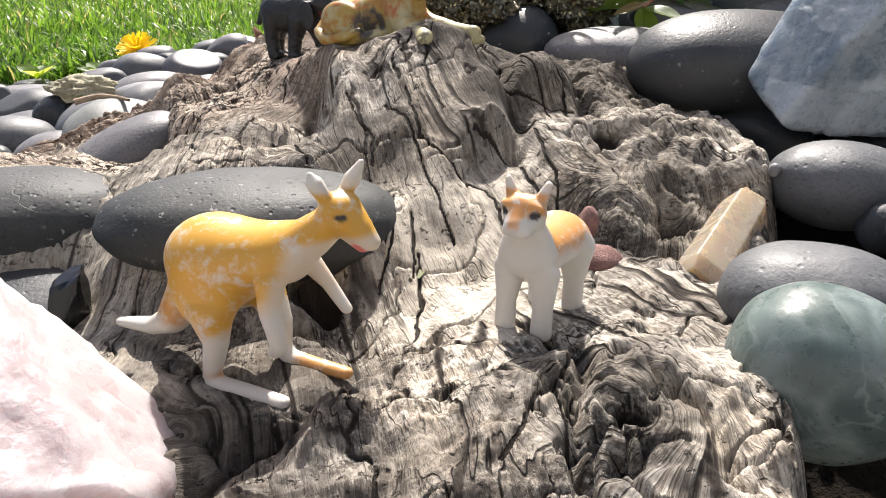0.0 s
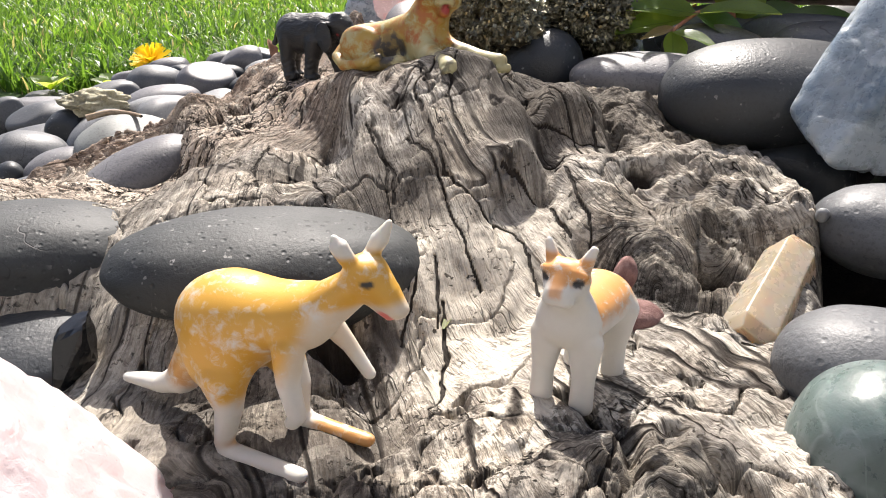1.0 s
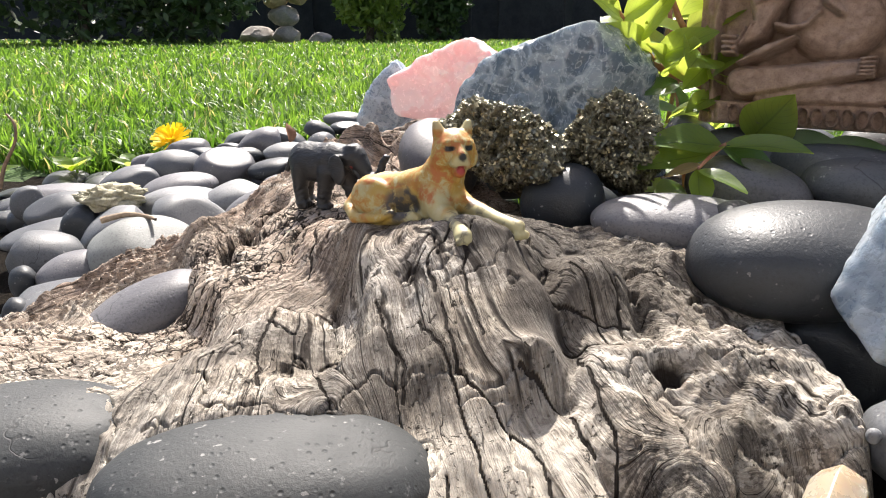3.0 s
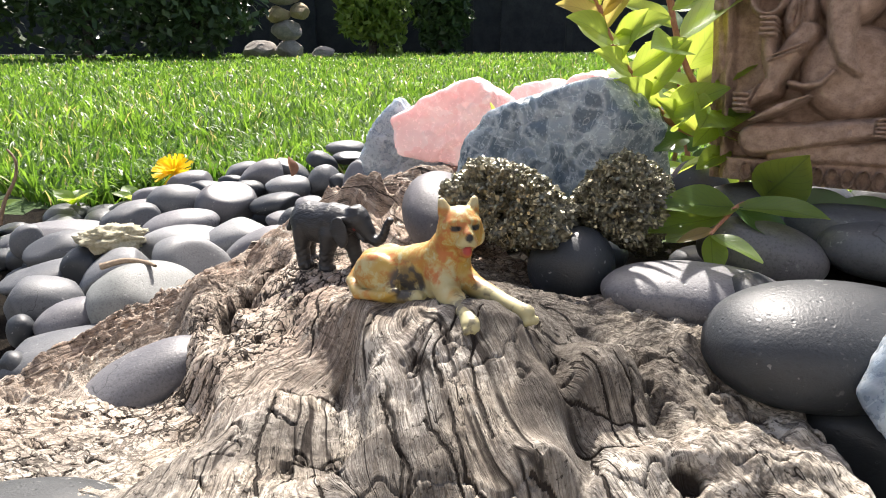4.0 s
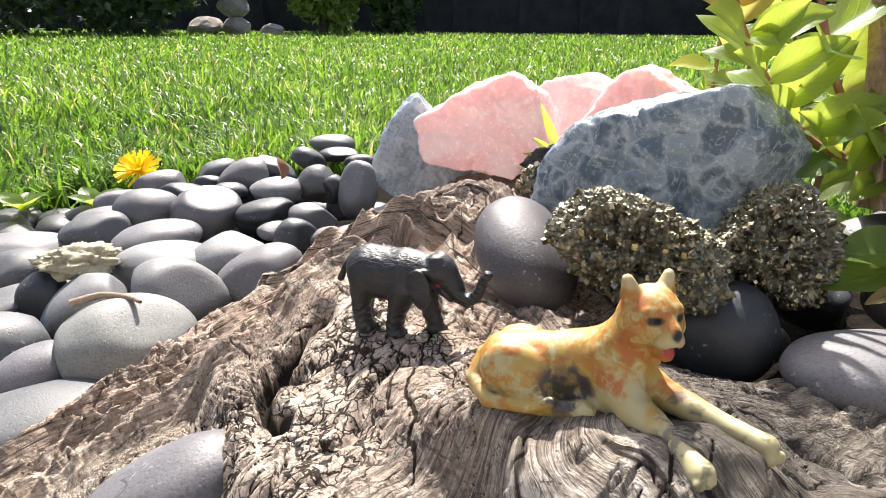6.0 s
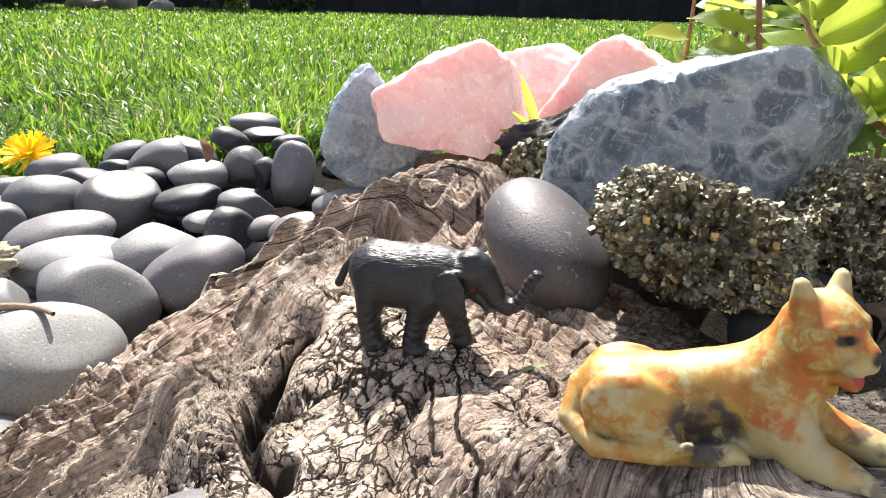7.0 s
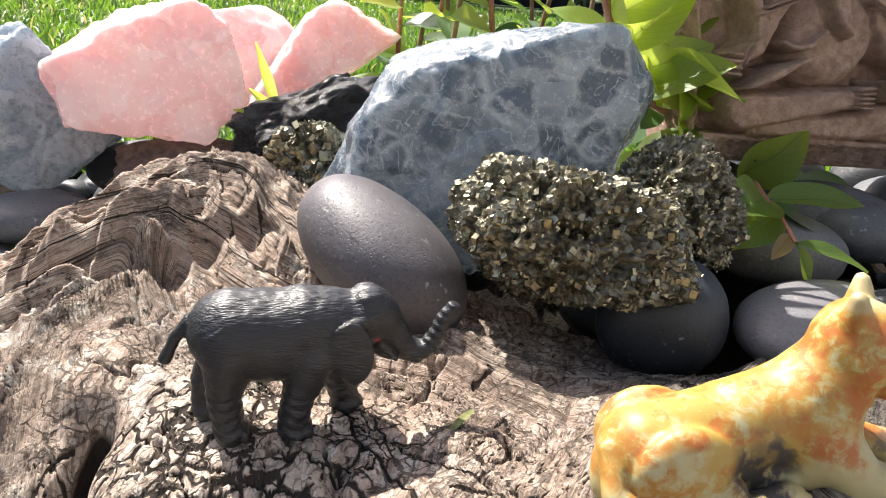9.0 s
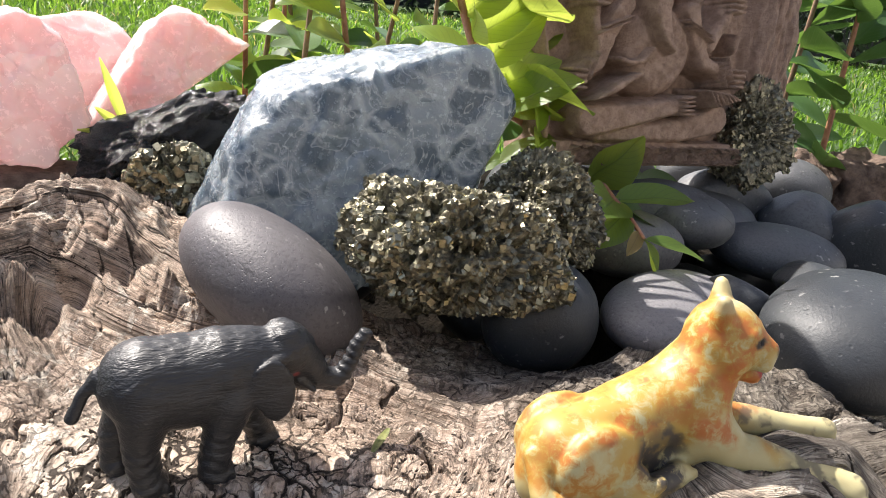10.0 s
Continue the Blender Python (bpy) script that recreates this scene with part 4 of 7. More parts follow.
pebble(-0.248, 0.596, 0.011, 0.0297, 0.0238, 0.0136, 23, -8, 2)
pebble(-0.349, 0.595, 0.006, 0.0371, 0.0297, 0.0079, 32, 2, 2)
pebble(-0.364, 0.571, 0.003, 0.0131, 0.0131, 0.0147, 34, -0, 0)
pebble(-0.324, 0.553, 0.003, 0.0274, 0.0219, 0.0138, 32, -5, 0)
pebble(-0.314, 0.505, -0.001, 0.0274, 0.0220, 0.0064, 34, -12, 0)
pebble(-0.282, 0.510, 0.001, 0.0165, 0.0156, 0.0175, 30, -20, 1)
pebble(-0.255, 0.500, 0.001, 0.0276, 0.0221, 0.0157, 28, -29, 3)
pebble(-0.213, 0.449, -0.002, 0.0357, 0.0286, 0.0276, 26, -10, 4)
pebble(-0.203, 0.504, 0.004, 0.0304, 0.0243, 0.0235, 22, 15, 3)
pebble(-0.226, 0.553, 0.008, 0.0328, 0.0262, 0.0145, 22, 5, 3)
pebble(-0.189, 0.564, 0.011, 0.0314, 0.0251, 0.0147, 18, -5, 3)
pebble(-0.161, 0.529, 0.009, 0.0290, 0.0232, 0.0165, 16, -25, 2)
pebble(-0.147, 0.587, 0.015, 0.0162, 0.0130, 0.0137, 12, 25, 1)
pebble(-0.166, 0.604, 0.016, 0.0133, 0.0106, 0.0067, 14, -0, 2)
pebble(-0.128, 0.589, 0.016, 0.0127, 0.0102, 0.0064, 10, -15, 2)
pebble(-0.283, 0.458, -0.004, 0.0266, 0.0213, 0.0186, 34, 5, 0)
pebble(-0.275, 0.422, -0.008, 0.0078, 0.0096, 0.0108, 36, -0, 1)
pebble(-0.249, 0.431, -0.005, 0.0210, 0.0168, 0.0125, 32, -10, 2)
pebble(-0.236, 0.396, -0.008, 0.0339, 0.0271, 0.0091, 33, -5, 0)
pebble(-0.249, 0.376, -0.011, 0.0079, 0.0100, 0.0114, 37, -0, 1)
pebble(-0.231, 0.371, -0.010, 0.0077, 0.0061, 0.0045, 35, -0, 1)
pebble(-0.119, 0.769, 0.034, 0.0157, 0.0126, 0.0076, 7, -0, 1)
pebble(-0.222, 0.696, 0.022, 0.0157, 0.0125, 0.0092, 17, -0, 1)
# under the plaque and beside the wood
pebble(0.1080, 0.3180, 0.0770, 0.0250, 0.0150, 0.0130, -30, 8, 2, levels=5)
pebble(0.0327, 0.3128, 0.0715, 0.0172, 0.0160, 0.0165, -19, 0, 1, levels=5, wobble=0.06)
pebble(0.0744, 0.2858, 0.0700, 0.0345, 0.0206, 0.0118, -3, 4, 2, levels=5, wobble=0.05)
pebble(0.0995, 0.2400, 0.0730, 0.0378, 0.0258, 0.0175, -4, -3, 1, levels=5, wobble=0.05)
pebble(0.101, 0.235, 0.038, 0.0134, 0.0129, 0.0148, -32, 0, 1)
pebble(0.102, 0.231, 0.046, 0.0201, 0.0161, 0.0174, -29, 0, 1)
pebble(0.125, 0.450, 0.075, 0.0178, 0.0142, 0.0150, -17, 30, 1)
pebble(0.148, 0.325, 0.084, 0.0296, 0.0236, 0.0102, -28, 0, 0)
pebble(0.184, 0.317, 0.075, 0.0261, 0.0209, 0.0117, -75, 5, 0)
pebble(0.1758, 0.279, 0.0700, 0.0285, 0.0199, 0.0113, -63, 2, 0, wobble=0.05)
pebble(0.209, 0.276, 0.075, 0.0202, 0.0161, 0.0158, -83, 10, 0)
pebble(0.211, 0.251, 0.075, 0.0179, 0.0161, 0.0179, -87, 20, 1)
pebble(0.303, 0.302, 0.075, 0.0238, 0.0190, 0.0164, -81, 10, 0)
pebble(0.089, 0.273, 0.075, 0.0107, 0.0086, 0.0077, -80, 5, 1)
pebble(0.127, 0.255, 0.075, 0.0156, 0.0124, 0.0072, -85, -0, 1)
pebble(0.104, 0.175, 0.049, 0.0180, 0.0144, 0.0118, -31, 0, 0, levels=5)
pebble(0.107, 0.159, 0.043, 0.0060, 0.0060, 0.0066, -34, 0, 1)

def loose_layer():
    """Lower pebbles that show through the gaps."""
    rng = random.Random(9)
    for i in range(290):
        x, y = rng.uniform(-0.48, 0.06), rng.uniform(0.24, 0.90)
        if y > lawn_edge(x) - 0.04 or float(inside(np.array([x]), np.array([y]), OUTLINE)[0]) > -0.012:
            continue
        a = rng.uniform(0.014, 0.024)
        z = float(ground_height(np.array([x]), np.array([y]))[0]) + 0.004
        if x > -0.03 and y < 0.5:
            continue
        pebble(x, y, z, a, a * 0.8, a * rng.uniform(0.4, 0.6), rng.uniform(0, 180), rng.uniform(-12, 12), rng.choice((0, 1, 1, 2)), levels=3)

    for i in range(46):
        x, y = rng.uniform(0.05, 0.36), rng.uniform(0.12, 0.44)
        if float(inside(np.array([x]), np.array([y]), OUTLINE)[0]) > -0.016:
            continue
        a = rng.uniform(0.014, 0.024)
        pebble(x, y, 0.046, a, a * 0.8, a * rng.uniform(0.4, 0.6), rng.uniform(0, 180), rng.uniform(-12, 12), 1, levels=3)


loose_layer()

# dark stones under the plaque
pebble(0.120, 0.356, 0.082, 0.0280, 0.019, 0.0150, -30, 0, 0)
pebble(0.1550, 0.3120, 0.0800, 0.0300, 0.0190, 0.0115, 15, 6, 0, wobble=0.05)
pebble(0.205, 0.312, 0.079, 0.0240, 0.019, 0.0150, -35, 0, 0)
pebble(0.140, 0.372, 0.080, 0.0300, 0.020, 0.0160, -26, 0, 1)
pebble(0.240, 0.330, 0.082, 0.0260, 0.020, 0.0180, -60, 0, 1)
pebble(0.190, 0.365, 0.080, 0.0300, 0.020, 0.0180, -20, 0, 1)
# dark stones behind the wood
pebble(-0.030, 0.500, 0.034, 0.0260, 0.018, 0.0120, 8, 0, 1)
pebble(-0.075, 0.497, 0.026, 0.0240, 0.017, 0.0110, -12, 4, 1)
pebble(-0.108, 0.498, 0.016, 0.0230, 0.017, 0.0120, 20, -4, 2)
pebble(0.020, 0.492, 0.044, 0.0240, 0.018, 0.0130, -20, 0, 1)
pebble(0.062, 0.440, 0.052, 0.0250, 0.018, 0.0130, -30, 0, 1)
pebble(-0.098, 0.540, 0.026, 0.0230, 0.017, 0.0130, -20, 0, 2)
pebble(-0.010, 0.590, 0.046, 0.0280, 0.020, 0.0140, 0, 0, 1)
pebble(-0.130, 0.480, 0.008, 0.0220, 0.016, 0.0120, 35, 0, 1)
# large stones beside the wood
pebble(-0.048, 0.168, 0.041, 0.0385, 0.024, 0.0135, 14, 4, 1, "large dark grey oval stone lying on the driftwood", material=DARK_STONE, group="large stones", levels=5)
pebble(-0.121, 0.190, 0.034, 0.0350, 0.024, 0.0155, 15, 3, 1, "large dark stone with a fine crack beside the driftwood", material=DARK_STONE, group="large stones", levels=5)
pebble(-0.112, 0.165, 0.016, 0.0320, 0.022, 0.0120, 18, -4, 1, "black stone under a larger dark stone", group="large stones", levels=5)
pebble(-0.133, 0.287, 0.030, 0.0300, 0.018, 0.0125, 29, -22, 2, "smooth slate-blue pebble resting in a hollow of the driftwood", group="large stones", levels=5)
egg = pebble(-0.0202, 0.3676, 0.0793, 0.0205, 0.0300, 0.0165, 6, 0, 2, "egg-shaped violet-grey porous stone leaning on the driftwood", "egg_stone", EGG_STONE, "large stones", 5, 0.04)
egg.matrix_world = pose(-0.0202, 0.3676, 0.0793, 20, 34, 14)
pebble(0.070, 0.118, 0.043, 0.0170, 0.014, 0.0110, -31, -4, 4, "speckled grey-green stone beside the driftwood", "green_stone", PEBBLES[0], "polished stones", 5)
pebble(0.0625, 0.0985, 0.039, 0.0160, 0.014, 0.0150, -32, 0, 4, "polished green stone with pale veins beside the driftwood", "green_stone", AVENTURINE, "polished stones", 5, 0.07)
pebble(0.086, 0.175, 0.053, 0.0016, 0.0016, 0.0018, 0, 0, 3, "tiny pale pebble stuck between larger stones", levels=3)
pebble(-0.072, 0.549, 0.040, 0.0248, 0.020, 0.0100, -5, 0, 0)
pebble(0.035, 0.143, 0.040, 0.0054, 0.005, 0.0046, -14, 0, 0, "reddish porous volcanic stone on the driftwood", "red_stone", RED_ROCK, "red stones", 4, 0.2)
pebble(0.034, 0.153, 0.046, 0.0026, 0.003, 0.0042, -13, 8, 0, "small reddish stone on the driftwood", "red_stone", RED_ROCK, "red stones", 4, 0.2)
rock("obsidian_chip", -0.0905, 0.150, 0.0255, 0.0056, 0.005, 0.0130, 25, 16, OBSIDIAN, "black glassy obsidian chip on the driftwood", 12, 0.6, 0.01, 3, 4)
rock("rose_quartz", -0.0630, 0.0835, 0.030, 0.0290, 0.022, 0.0330, 35, 0, ROSE_PALE, "pale pink rough quartz chunk on the driftwood", 12, 0.8, 0.035, 5, 7, flat=False, cuts=((0.75, -0.1, 0.55, 0.52), (0.9, -0.3, 0.1, 0.72), (0.3, -0.4, 0.85, 0.66)))
cut_rock("blue_calcite", 0.122, 0.212, 0.080, ((-0.79, 0.42, 0.45, 0.0219), (-0.88, 0.37, -0.31, 0.0290), (-0.70, 0.22, -0.68, 0.0273), (-0.04, -0.19, -0.98, 0.0246), (-0.81, 0.49, 0.31, 0.0226), (-0.72, -0.55, 0.42, 0.0200), (0.15, -0.97, -0.18, 0.0150), (-0.10, 0.00, 1.00, 0.0270), (1.00, 0.00, 0.10, 0.0300), (0.30, 1.00, 0.10, 0.0200)), CALCITE_PALE, "pale blue broken calcite chunk on dark stones", 14, 46, 0.05, 0.03, 34, grow=1.03)
cut_rock("rose_quartz", -0.011, 0.552, 0.101, ((-0.58, 0.16, 0.80, 0.0313), (0.63, -0.34, -0.70, 0.0323), (-0.54, 0.18, 0.82, 0.0300), (-0.29, 0.12, 0.95, 0.0279), (0.90, -0.34, 0.26, 0.0302), (-0.15, -0.10, -0.98, 0.0285), (-0.49, 0.04, 0.87, 0.0300), (-0.38, 0.05, 0.92, 0.0288), (0.46, 0.05, 0.89, 0.0321), (0.59, -0.10, 0.80, 0.0318), (-0.19, -0.97, 0.15, 0.0305), (0.20, 0.98, 0.10, 0.0313), (-0.95, 0.10, -0.29, 0.0470)), ROSE, "pink rough quartz lump behind the driftwood", 21, 60, 0.04, 0.07, 40, grow=1.02)
cut_rock("rose_quartz", 0.066, 0.553, 0.1, ((-0.70, 0.46, 0.54, 0.0212), (-0.50, 0.36, 0.79, 0.0258), (0.45, -0.44, -0.78, 0.0086), (-0.68, 0.17, -0.71, 0.0414), (-0.76, 0.36, 0.55, 0.0204), (0.45, -0.20, 0.87, 0.0396), (-0.32, 0.19, 0.93, 0.0310), (0.37, -0.20, 0.91, 0.0375), (-0.28, -0.92, 0.28, 0.0228), (0.29, 0.96, 0.00, 0.0276), (0.00, 0.00, -1.00, 0.0280)), ROSE, "pointed pink quartz lump beside another", 25, 50, 0.035, 0.07, 40, grow=1.02)
rock("rose_quartz", 0.050, 0.610, 0.102, 0.0330, 0.024, 0.0330, -21, 0, ROSE, "pink quartz lump behind the other two", 12, 0.72, 0.03, 5, 28, flat=False)
cut_rock("blue_calcite", -0.057, 0.588, 0.079, ((-0.95, 0.06, 0.31, 0.0283), (0.76, 0.02, 0.65, 0.0195), (0.43, -0.25, -0.87, 0.0314), (-0.57, -0.18, -0.80, 0.0372), (-0.90, 0.13, 0.42, 0.0291), (-0.79, 0.14, 0.60, 0.0301), (0.59, -0.30, -0.75, 0.0295), (-0.27, -0.22, -0.94, 0.0388), (-0.96, 0.01, -0.28, 0.0349), (-0.84, -0.05, 0.54, 0.0316), (-0.52, 0.02, 0.85, 0.0334), (0.10, -0.99, 0.10, 0.0219), (0.00, 1.00, 0.10, 0.0240)), CALCITE_PALE, "pale blue-grey calcite lump beside pink quartz", 33, 110, 0.06, 0.06, 36, grow=1.04)
cut_rock("blue_calcite", 0.036, 0.386, 0.106, ((-0.65, 0.61, 0.46, 0.0380), (-0.29, 0.38, 0.88, 0.0324), (-0.08, 0.20, 0.98, 0.0302), (0.51, -0.72, 0.47, 0.0480), (0.45, -0.83, -0.32, 0.0370), (-0.93, 0.34, 0.13, 0.0465), (0.60, -0.41, 0.68, 0.0469), (-0.72, 0.10, 0.69, 0.0372), (-0.34, 0.12, 0.93, 0.0293), (-0.21, 0.11, 0.97, 0.0285), (0.49, -0.04, 0.87, 0.0416), (0.95, -0.24, 0.20, 0.0473), (-0.61, -0.79, 0.10, 0.0252), (0.60, 0.78, 0.15, 0.0346), (0.00, 0.00, -1.00, 0.0380)), CALCITE, "large deep blue calcite boulder with white veins", 41, 150, 0.05, 0.045, 30, grow=1.04)
rock("brown_rock", -0.010, 0.526, 0.062, 0.0400, 0.022, 0.0130, -14, 0, BROWN_ROCK, "rough dark brown rock under the pink quartz", 10, 0.8, 0.08, 4, 52, "rock", False)
rock("black_tourmaline", 0.024, 0.483, 0.087, 0.0430, 0.020, 0.0200, -36, -30, TOURMALINE, "shiny black striated tourmaline behind blue calcite", 22, 0.6, 0.10, 5, 57, blocks=260, relief=0.14)
rock("tan_rock", -0.265, 0.520, 0.022, 0.0230, 0.014, 0.0100, 28, 4, TAN_ROCK, "pale yellowish rough rock on grey pebbles", 6, 0.8, 0.16, 5, 60, "rock", False, blocks=90, relief=0.16)


def honey_crystal():
    """A six-sided point, leaning on the wood."""
    bm = bmesh.new()
    rings = []
    for h, s in ((0.0, 0.80), (0.0028, 1.0), (0.031, 0.93), (0.0348, 0.72), (0.0358, 0.52)):
        rings.append([bm.verts.new((s * 0.0077 * math.cos(i * math.pi / 3 + 0.9) * (1.12 if i % 2 else 0.95), s * 0.0068 * math.sin(i * math.pi / 3 + 0.9), h + 0.0012 * math.sin(i * 2.4) * (h > 0.02))) for i in range(6)])
    for lo, hi in zip(rings[:-1], rings[1:]):
        for i in range(6):
            bm.faces.new((lo[i], lo[(i + 1) % 6], hi[(i + 1) % 6], hi[i]))
    bm.faces.new(rings[0][::-1])
    bm.faces.new(rings[-1])
    bmesh.ops.bevel(bm, geom=bm.edges[:], offset=0.0002, segments=1, affect="EDGES")
    ob = part("crystal_point", bm, AMBER)
    axis = Vector((0.025, 0.034, 0.011)).normalized()
    ob.matrix_world = Matrix.Translation((0.0556, 0.1385, 0.0352)) @ axis.to_track_quat("Z", "X").to_matrix().to_4x4() @ Matrix.Diagonal((1, 1, 1.12, 1))
    tagged(ob, "honey-coloured translucent crystal point leaning on the driftwood", "crystal")


honey_crystal()
rock("mossy_rock", 0.350, 0.272, 0.075, 0.030, 0.024, 0.022, -60, 0, BROWN_ROCK, "rough dark mossy rock at the foot of the shrub", 12, 0.75, 0.10, 5, 95, "rock", False)
rock("mossy_rock", 0.320, 0.300, 0.070, 0.024, 0.022, 0.024, -20, 0, BROWN_ROCK, "rough dark rock beside the pyrite cluster", 12, 0.75, 0.10, 5, 96, "rock", False)


def pyrite(x, y, z, cuts, seed, label, count=900, size=(0.0006, 0.0016), turn=0.0):
    """A lump of matrix broken into cubic steps and crusted with small bright cubes set into its skin."""
    rng = np.random.default_rng(seed)
    v, f, r = cut_ball(6, cuts, 12)
    u = [v[:, i] for i in range(3)]
    r = r * (1 + 0.10 * fbm(u[0] * 3 + seed, u[1] * 3, u[2] * 3, 3, seed) + 0.16 * fbm(u[0] * 8, u[1] * 8, u[2] * 8, 3, seed + 5))
    r = r - 0.0022 * step01(0.05, 0.30, fbm(u[0] * 5 + 5, u[1] * 5, u[2] * 5, 3, seed + 9))
    p = v * r[:, None]
    # cubic steps, turned two ways
    choice = fbm(u[0] * 9, u[1] * 9, u[2] * 9, 2, seed + 31) > 0
    for k, (cell, depth) in enumerate(((0.0022, 0.0008), (0.0011, 0.00050))):
        out = np.zeros(len(p))
        for side in (0, 1):
            m = np.array(Euler((0.7 + side + k, 0.4 * side + 0.3 * k, 0.9 * k + 0.5 * seed)).to_matrix())
            q = np.floor((p @ m.T) / cell).astype(np.int64)
            out = np.where(choice == bool(side), lattice(q[:, 0], q[:, 1], q[:, 2], seed + 3 * k), out)
        p = p + v * (depth * out)[:, None]
    thing = new("pyrite_cluster")
    thing.matrix_world = pose(x, y, z, 0, 0, turn)
    tagged(thing, label, "pyrite", "pyrite clusters")
    part("matrix", smooth(mesh_from("matrix", p, f), False), PYRITE_MATRIX, thing, "dark brassy rough body")
    cube_v = np.array([(i, j, k) for i in (-1, 1) for j in (-1, 1) for k in (-1, 1)], float)
    cube_f = np.array([(0, 1, 3, 2), (4, 6, 7, 5), (0, 4, 5, 1), (2, 3, 7, 6), (0, 2, 6, 4), (1, 5, 7, 3)])
    verts, faces = [], []
    patch = fbm(u[0] * 3 + 2, u[1] * 3, u[2] * 3, 3, seed + 21)
    chance = (step01(-0.25, 0.3, patch) + 0.2) * r ** 2
    for i in rng.choice(len(p), count, p=chance / chance.sum()):
        q = Euler(rng.uniform(0, 6.3, 3)).to_matrix()
        s = (size[0] + (size[1] - size[0]) * rng.random() ** 2.6) * np.array([1, rng.uniform(0.6, 1), rng.uniform(0.5, 1)])
        faces.append(cube_f + 8 * len(verts))
        verts.append((cube_v * s) @ np.array(q).T + p[i] - v[i] * 0.65 * s[0])
    me = smooth(mesh_from("crystal_crust", np.concatenate(verts), np.concatenate(faces)), False)
    tagged(part("crystal_crust", me, PYRITE, thing, "small bright brassy cubes"), kind="stuff")
    return thing


def egg_cuts(a, b, c, seed, n=26):
    """Planes round an ellipsoid of these half axes."""
    d = np.random.default_rng(seed).normal(size=(n, 3))
    d /= np.linalg.norm(d, axis=1)[:, None]
    return [(*w, float(np.linalg.norm(w * np.array([a, b, c])))) for w in d]


pyrite(0.01, 0.33, 0.091, ((-0.59, 0.75, 0.30, 0.0303), (-0.15, 0.49, 0.86, 0.0265), (0.51, -0.73, 0.45, 0.0272), (-0.16, -0.49, -0.85, 0.0182), (-0.64, 0.27, -0.72, 0.0195), (-0.72, 0.13, 0.68, 0.0256), (-0.18, 0.18, 0.97, 0.0225), (0.62, 0.10, 0.78, 0.0172), (0.98, -0.18, -0.07, 0.0263), (-0.16, -0.30, -0.94, 0.0159), (-0.64, -0.21, -0.74, 0.0158), (-0.63, 0.63, 0.44, 0.0291), (0.23, 0.02, 0.97, 0.0175), (-0.74, 0.38, -0.55, 0.0221), (-0.46, -0.87, 0.20, 0.0218), (0.53, 0.85, 0.00, 0.0261)), 3, "brassy pyrite cluster of small cubes on dark stones", 5600, (0.00025, 0.0010))
pyrite(0.054, 0.331, 0.095, ((-0.79, 0.26, 0.55, 0.0156), (-0.36, 0.24, 0.90, 0.0172), (0.79, -0.11, 0.61, 0.0198), (0.65, -0.03, 0.76, 0.0192), (0.76, -0.39, -0.53, 0.0221), (-0.44, -0.17, -0.88, 0.0156), (-0.19, 0.64, 0.74, 0.0166), (-0.49, 0.76, 0.43, 0.0154), (0.38, -0.40, 0.84, 0.0203), (0.51, -0.70, 0.50, 0.0191), (0.35, -0.86, -0.38, 0.0220), (-0.31, -0.94, 0.10, 0.0218), (0.41, 0.91, 0.00, 0.0224)), 8, "dark brassy pyrite cluster beside another", 3600, (0.00025, 0.0009))
pyrite(0.199, 0.309, 0.113, egg_cuts(0.0105, 0.0115, 0.030, 14), 14, "tall dark pyrite cluster beside the clay plaque", 1700, (0.0004, 0.0012), -79)
pyrite(0.002, 0.443, 0.084, egg_cuts(0.0135, 0.011, 0.0145, 17), 17, "small pale brassy pyrite piece behind the egg stone", 700, (0.0010, 0.0024), -33)


# ---- the figurines ----
def blob(field, p, k=0.0015):
    """Smooth union of a new distance with the field so far."""
    if field is None:
        return p
    h = np.clip(0.5 + 0.5 * (field - p) / k, 0, 1)
    return field * (1 - h) + p * h - k * h * (1 - h)


def limb(P, *chain):
    """Distance to a chain of tapering rounded limbs: (x, y, z, radius) in millimetres."""
    best = None
    for a, b in zip(chain[:-1], chain[1:]):
        pa, pb = np.array(a[:3]), np.array(b[:3])
        d = pb - pa
        t = np.clip(((P - pa) @ d) / (d @ d), 0, 1)
        r = np.linalg.norm(P - pa - t[..., None] * d, axis=-1) - (a[3] + t * (b[3] - a[3]))
        best = r if best is None else np.minimum(best, r)
    return best


def lump(P, centre, radii, turn=0.0):
    """Distance to an ellipsoid, turned about the y axis by degrees."""
    q = P - np.array(centre)
    if turn:
        c, s = math.cos(radians(turn)), math.sin(radians(turn))
        q = np.stack([q[..., 0] * c - q[..., 2] * s, q[..., 1], q[..., 0] * s + q[..., 2] * c], -1)
    radii = np.array(radii, float)
    k0 = np.linalg.norm(q / radii, axis=-1)
    k1 = np.linalg.norm(q / radii ** 2, axis=-1) + 1e-9
    return k0 * (k0 - 1) / k1


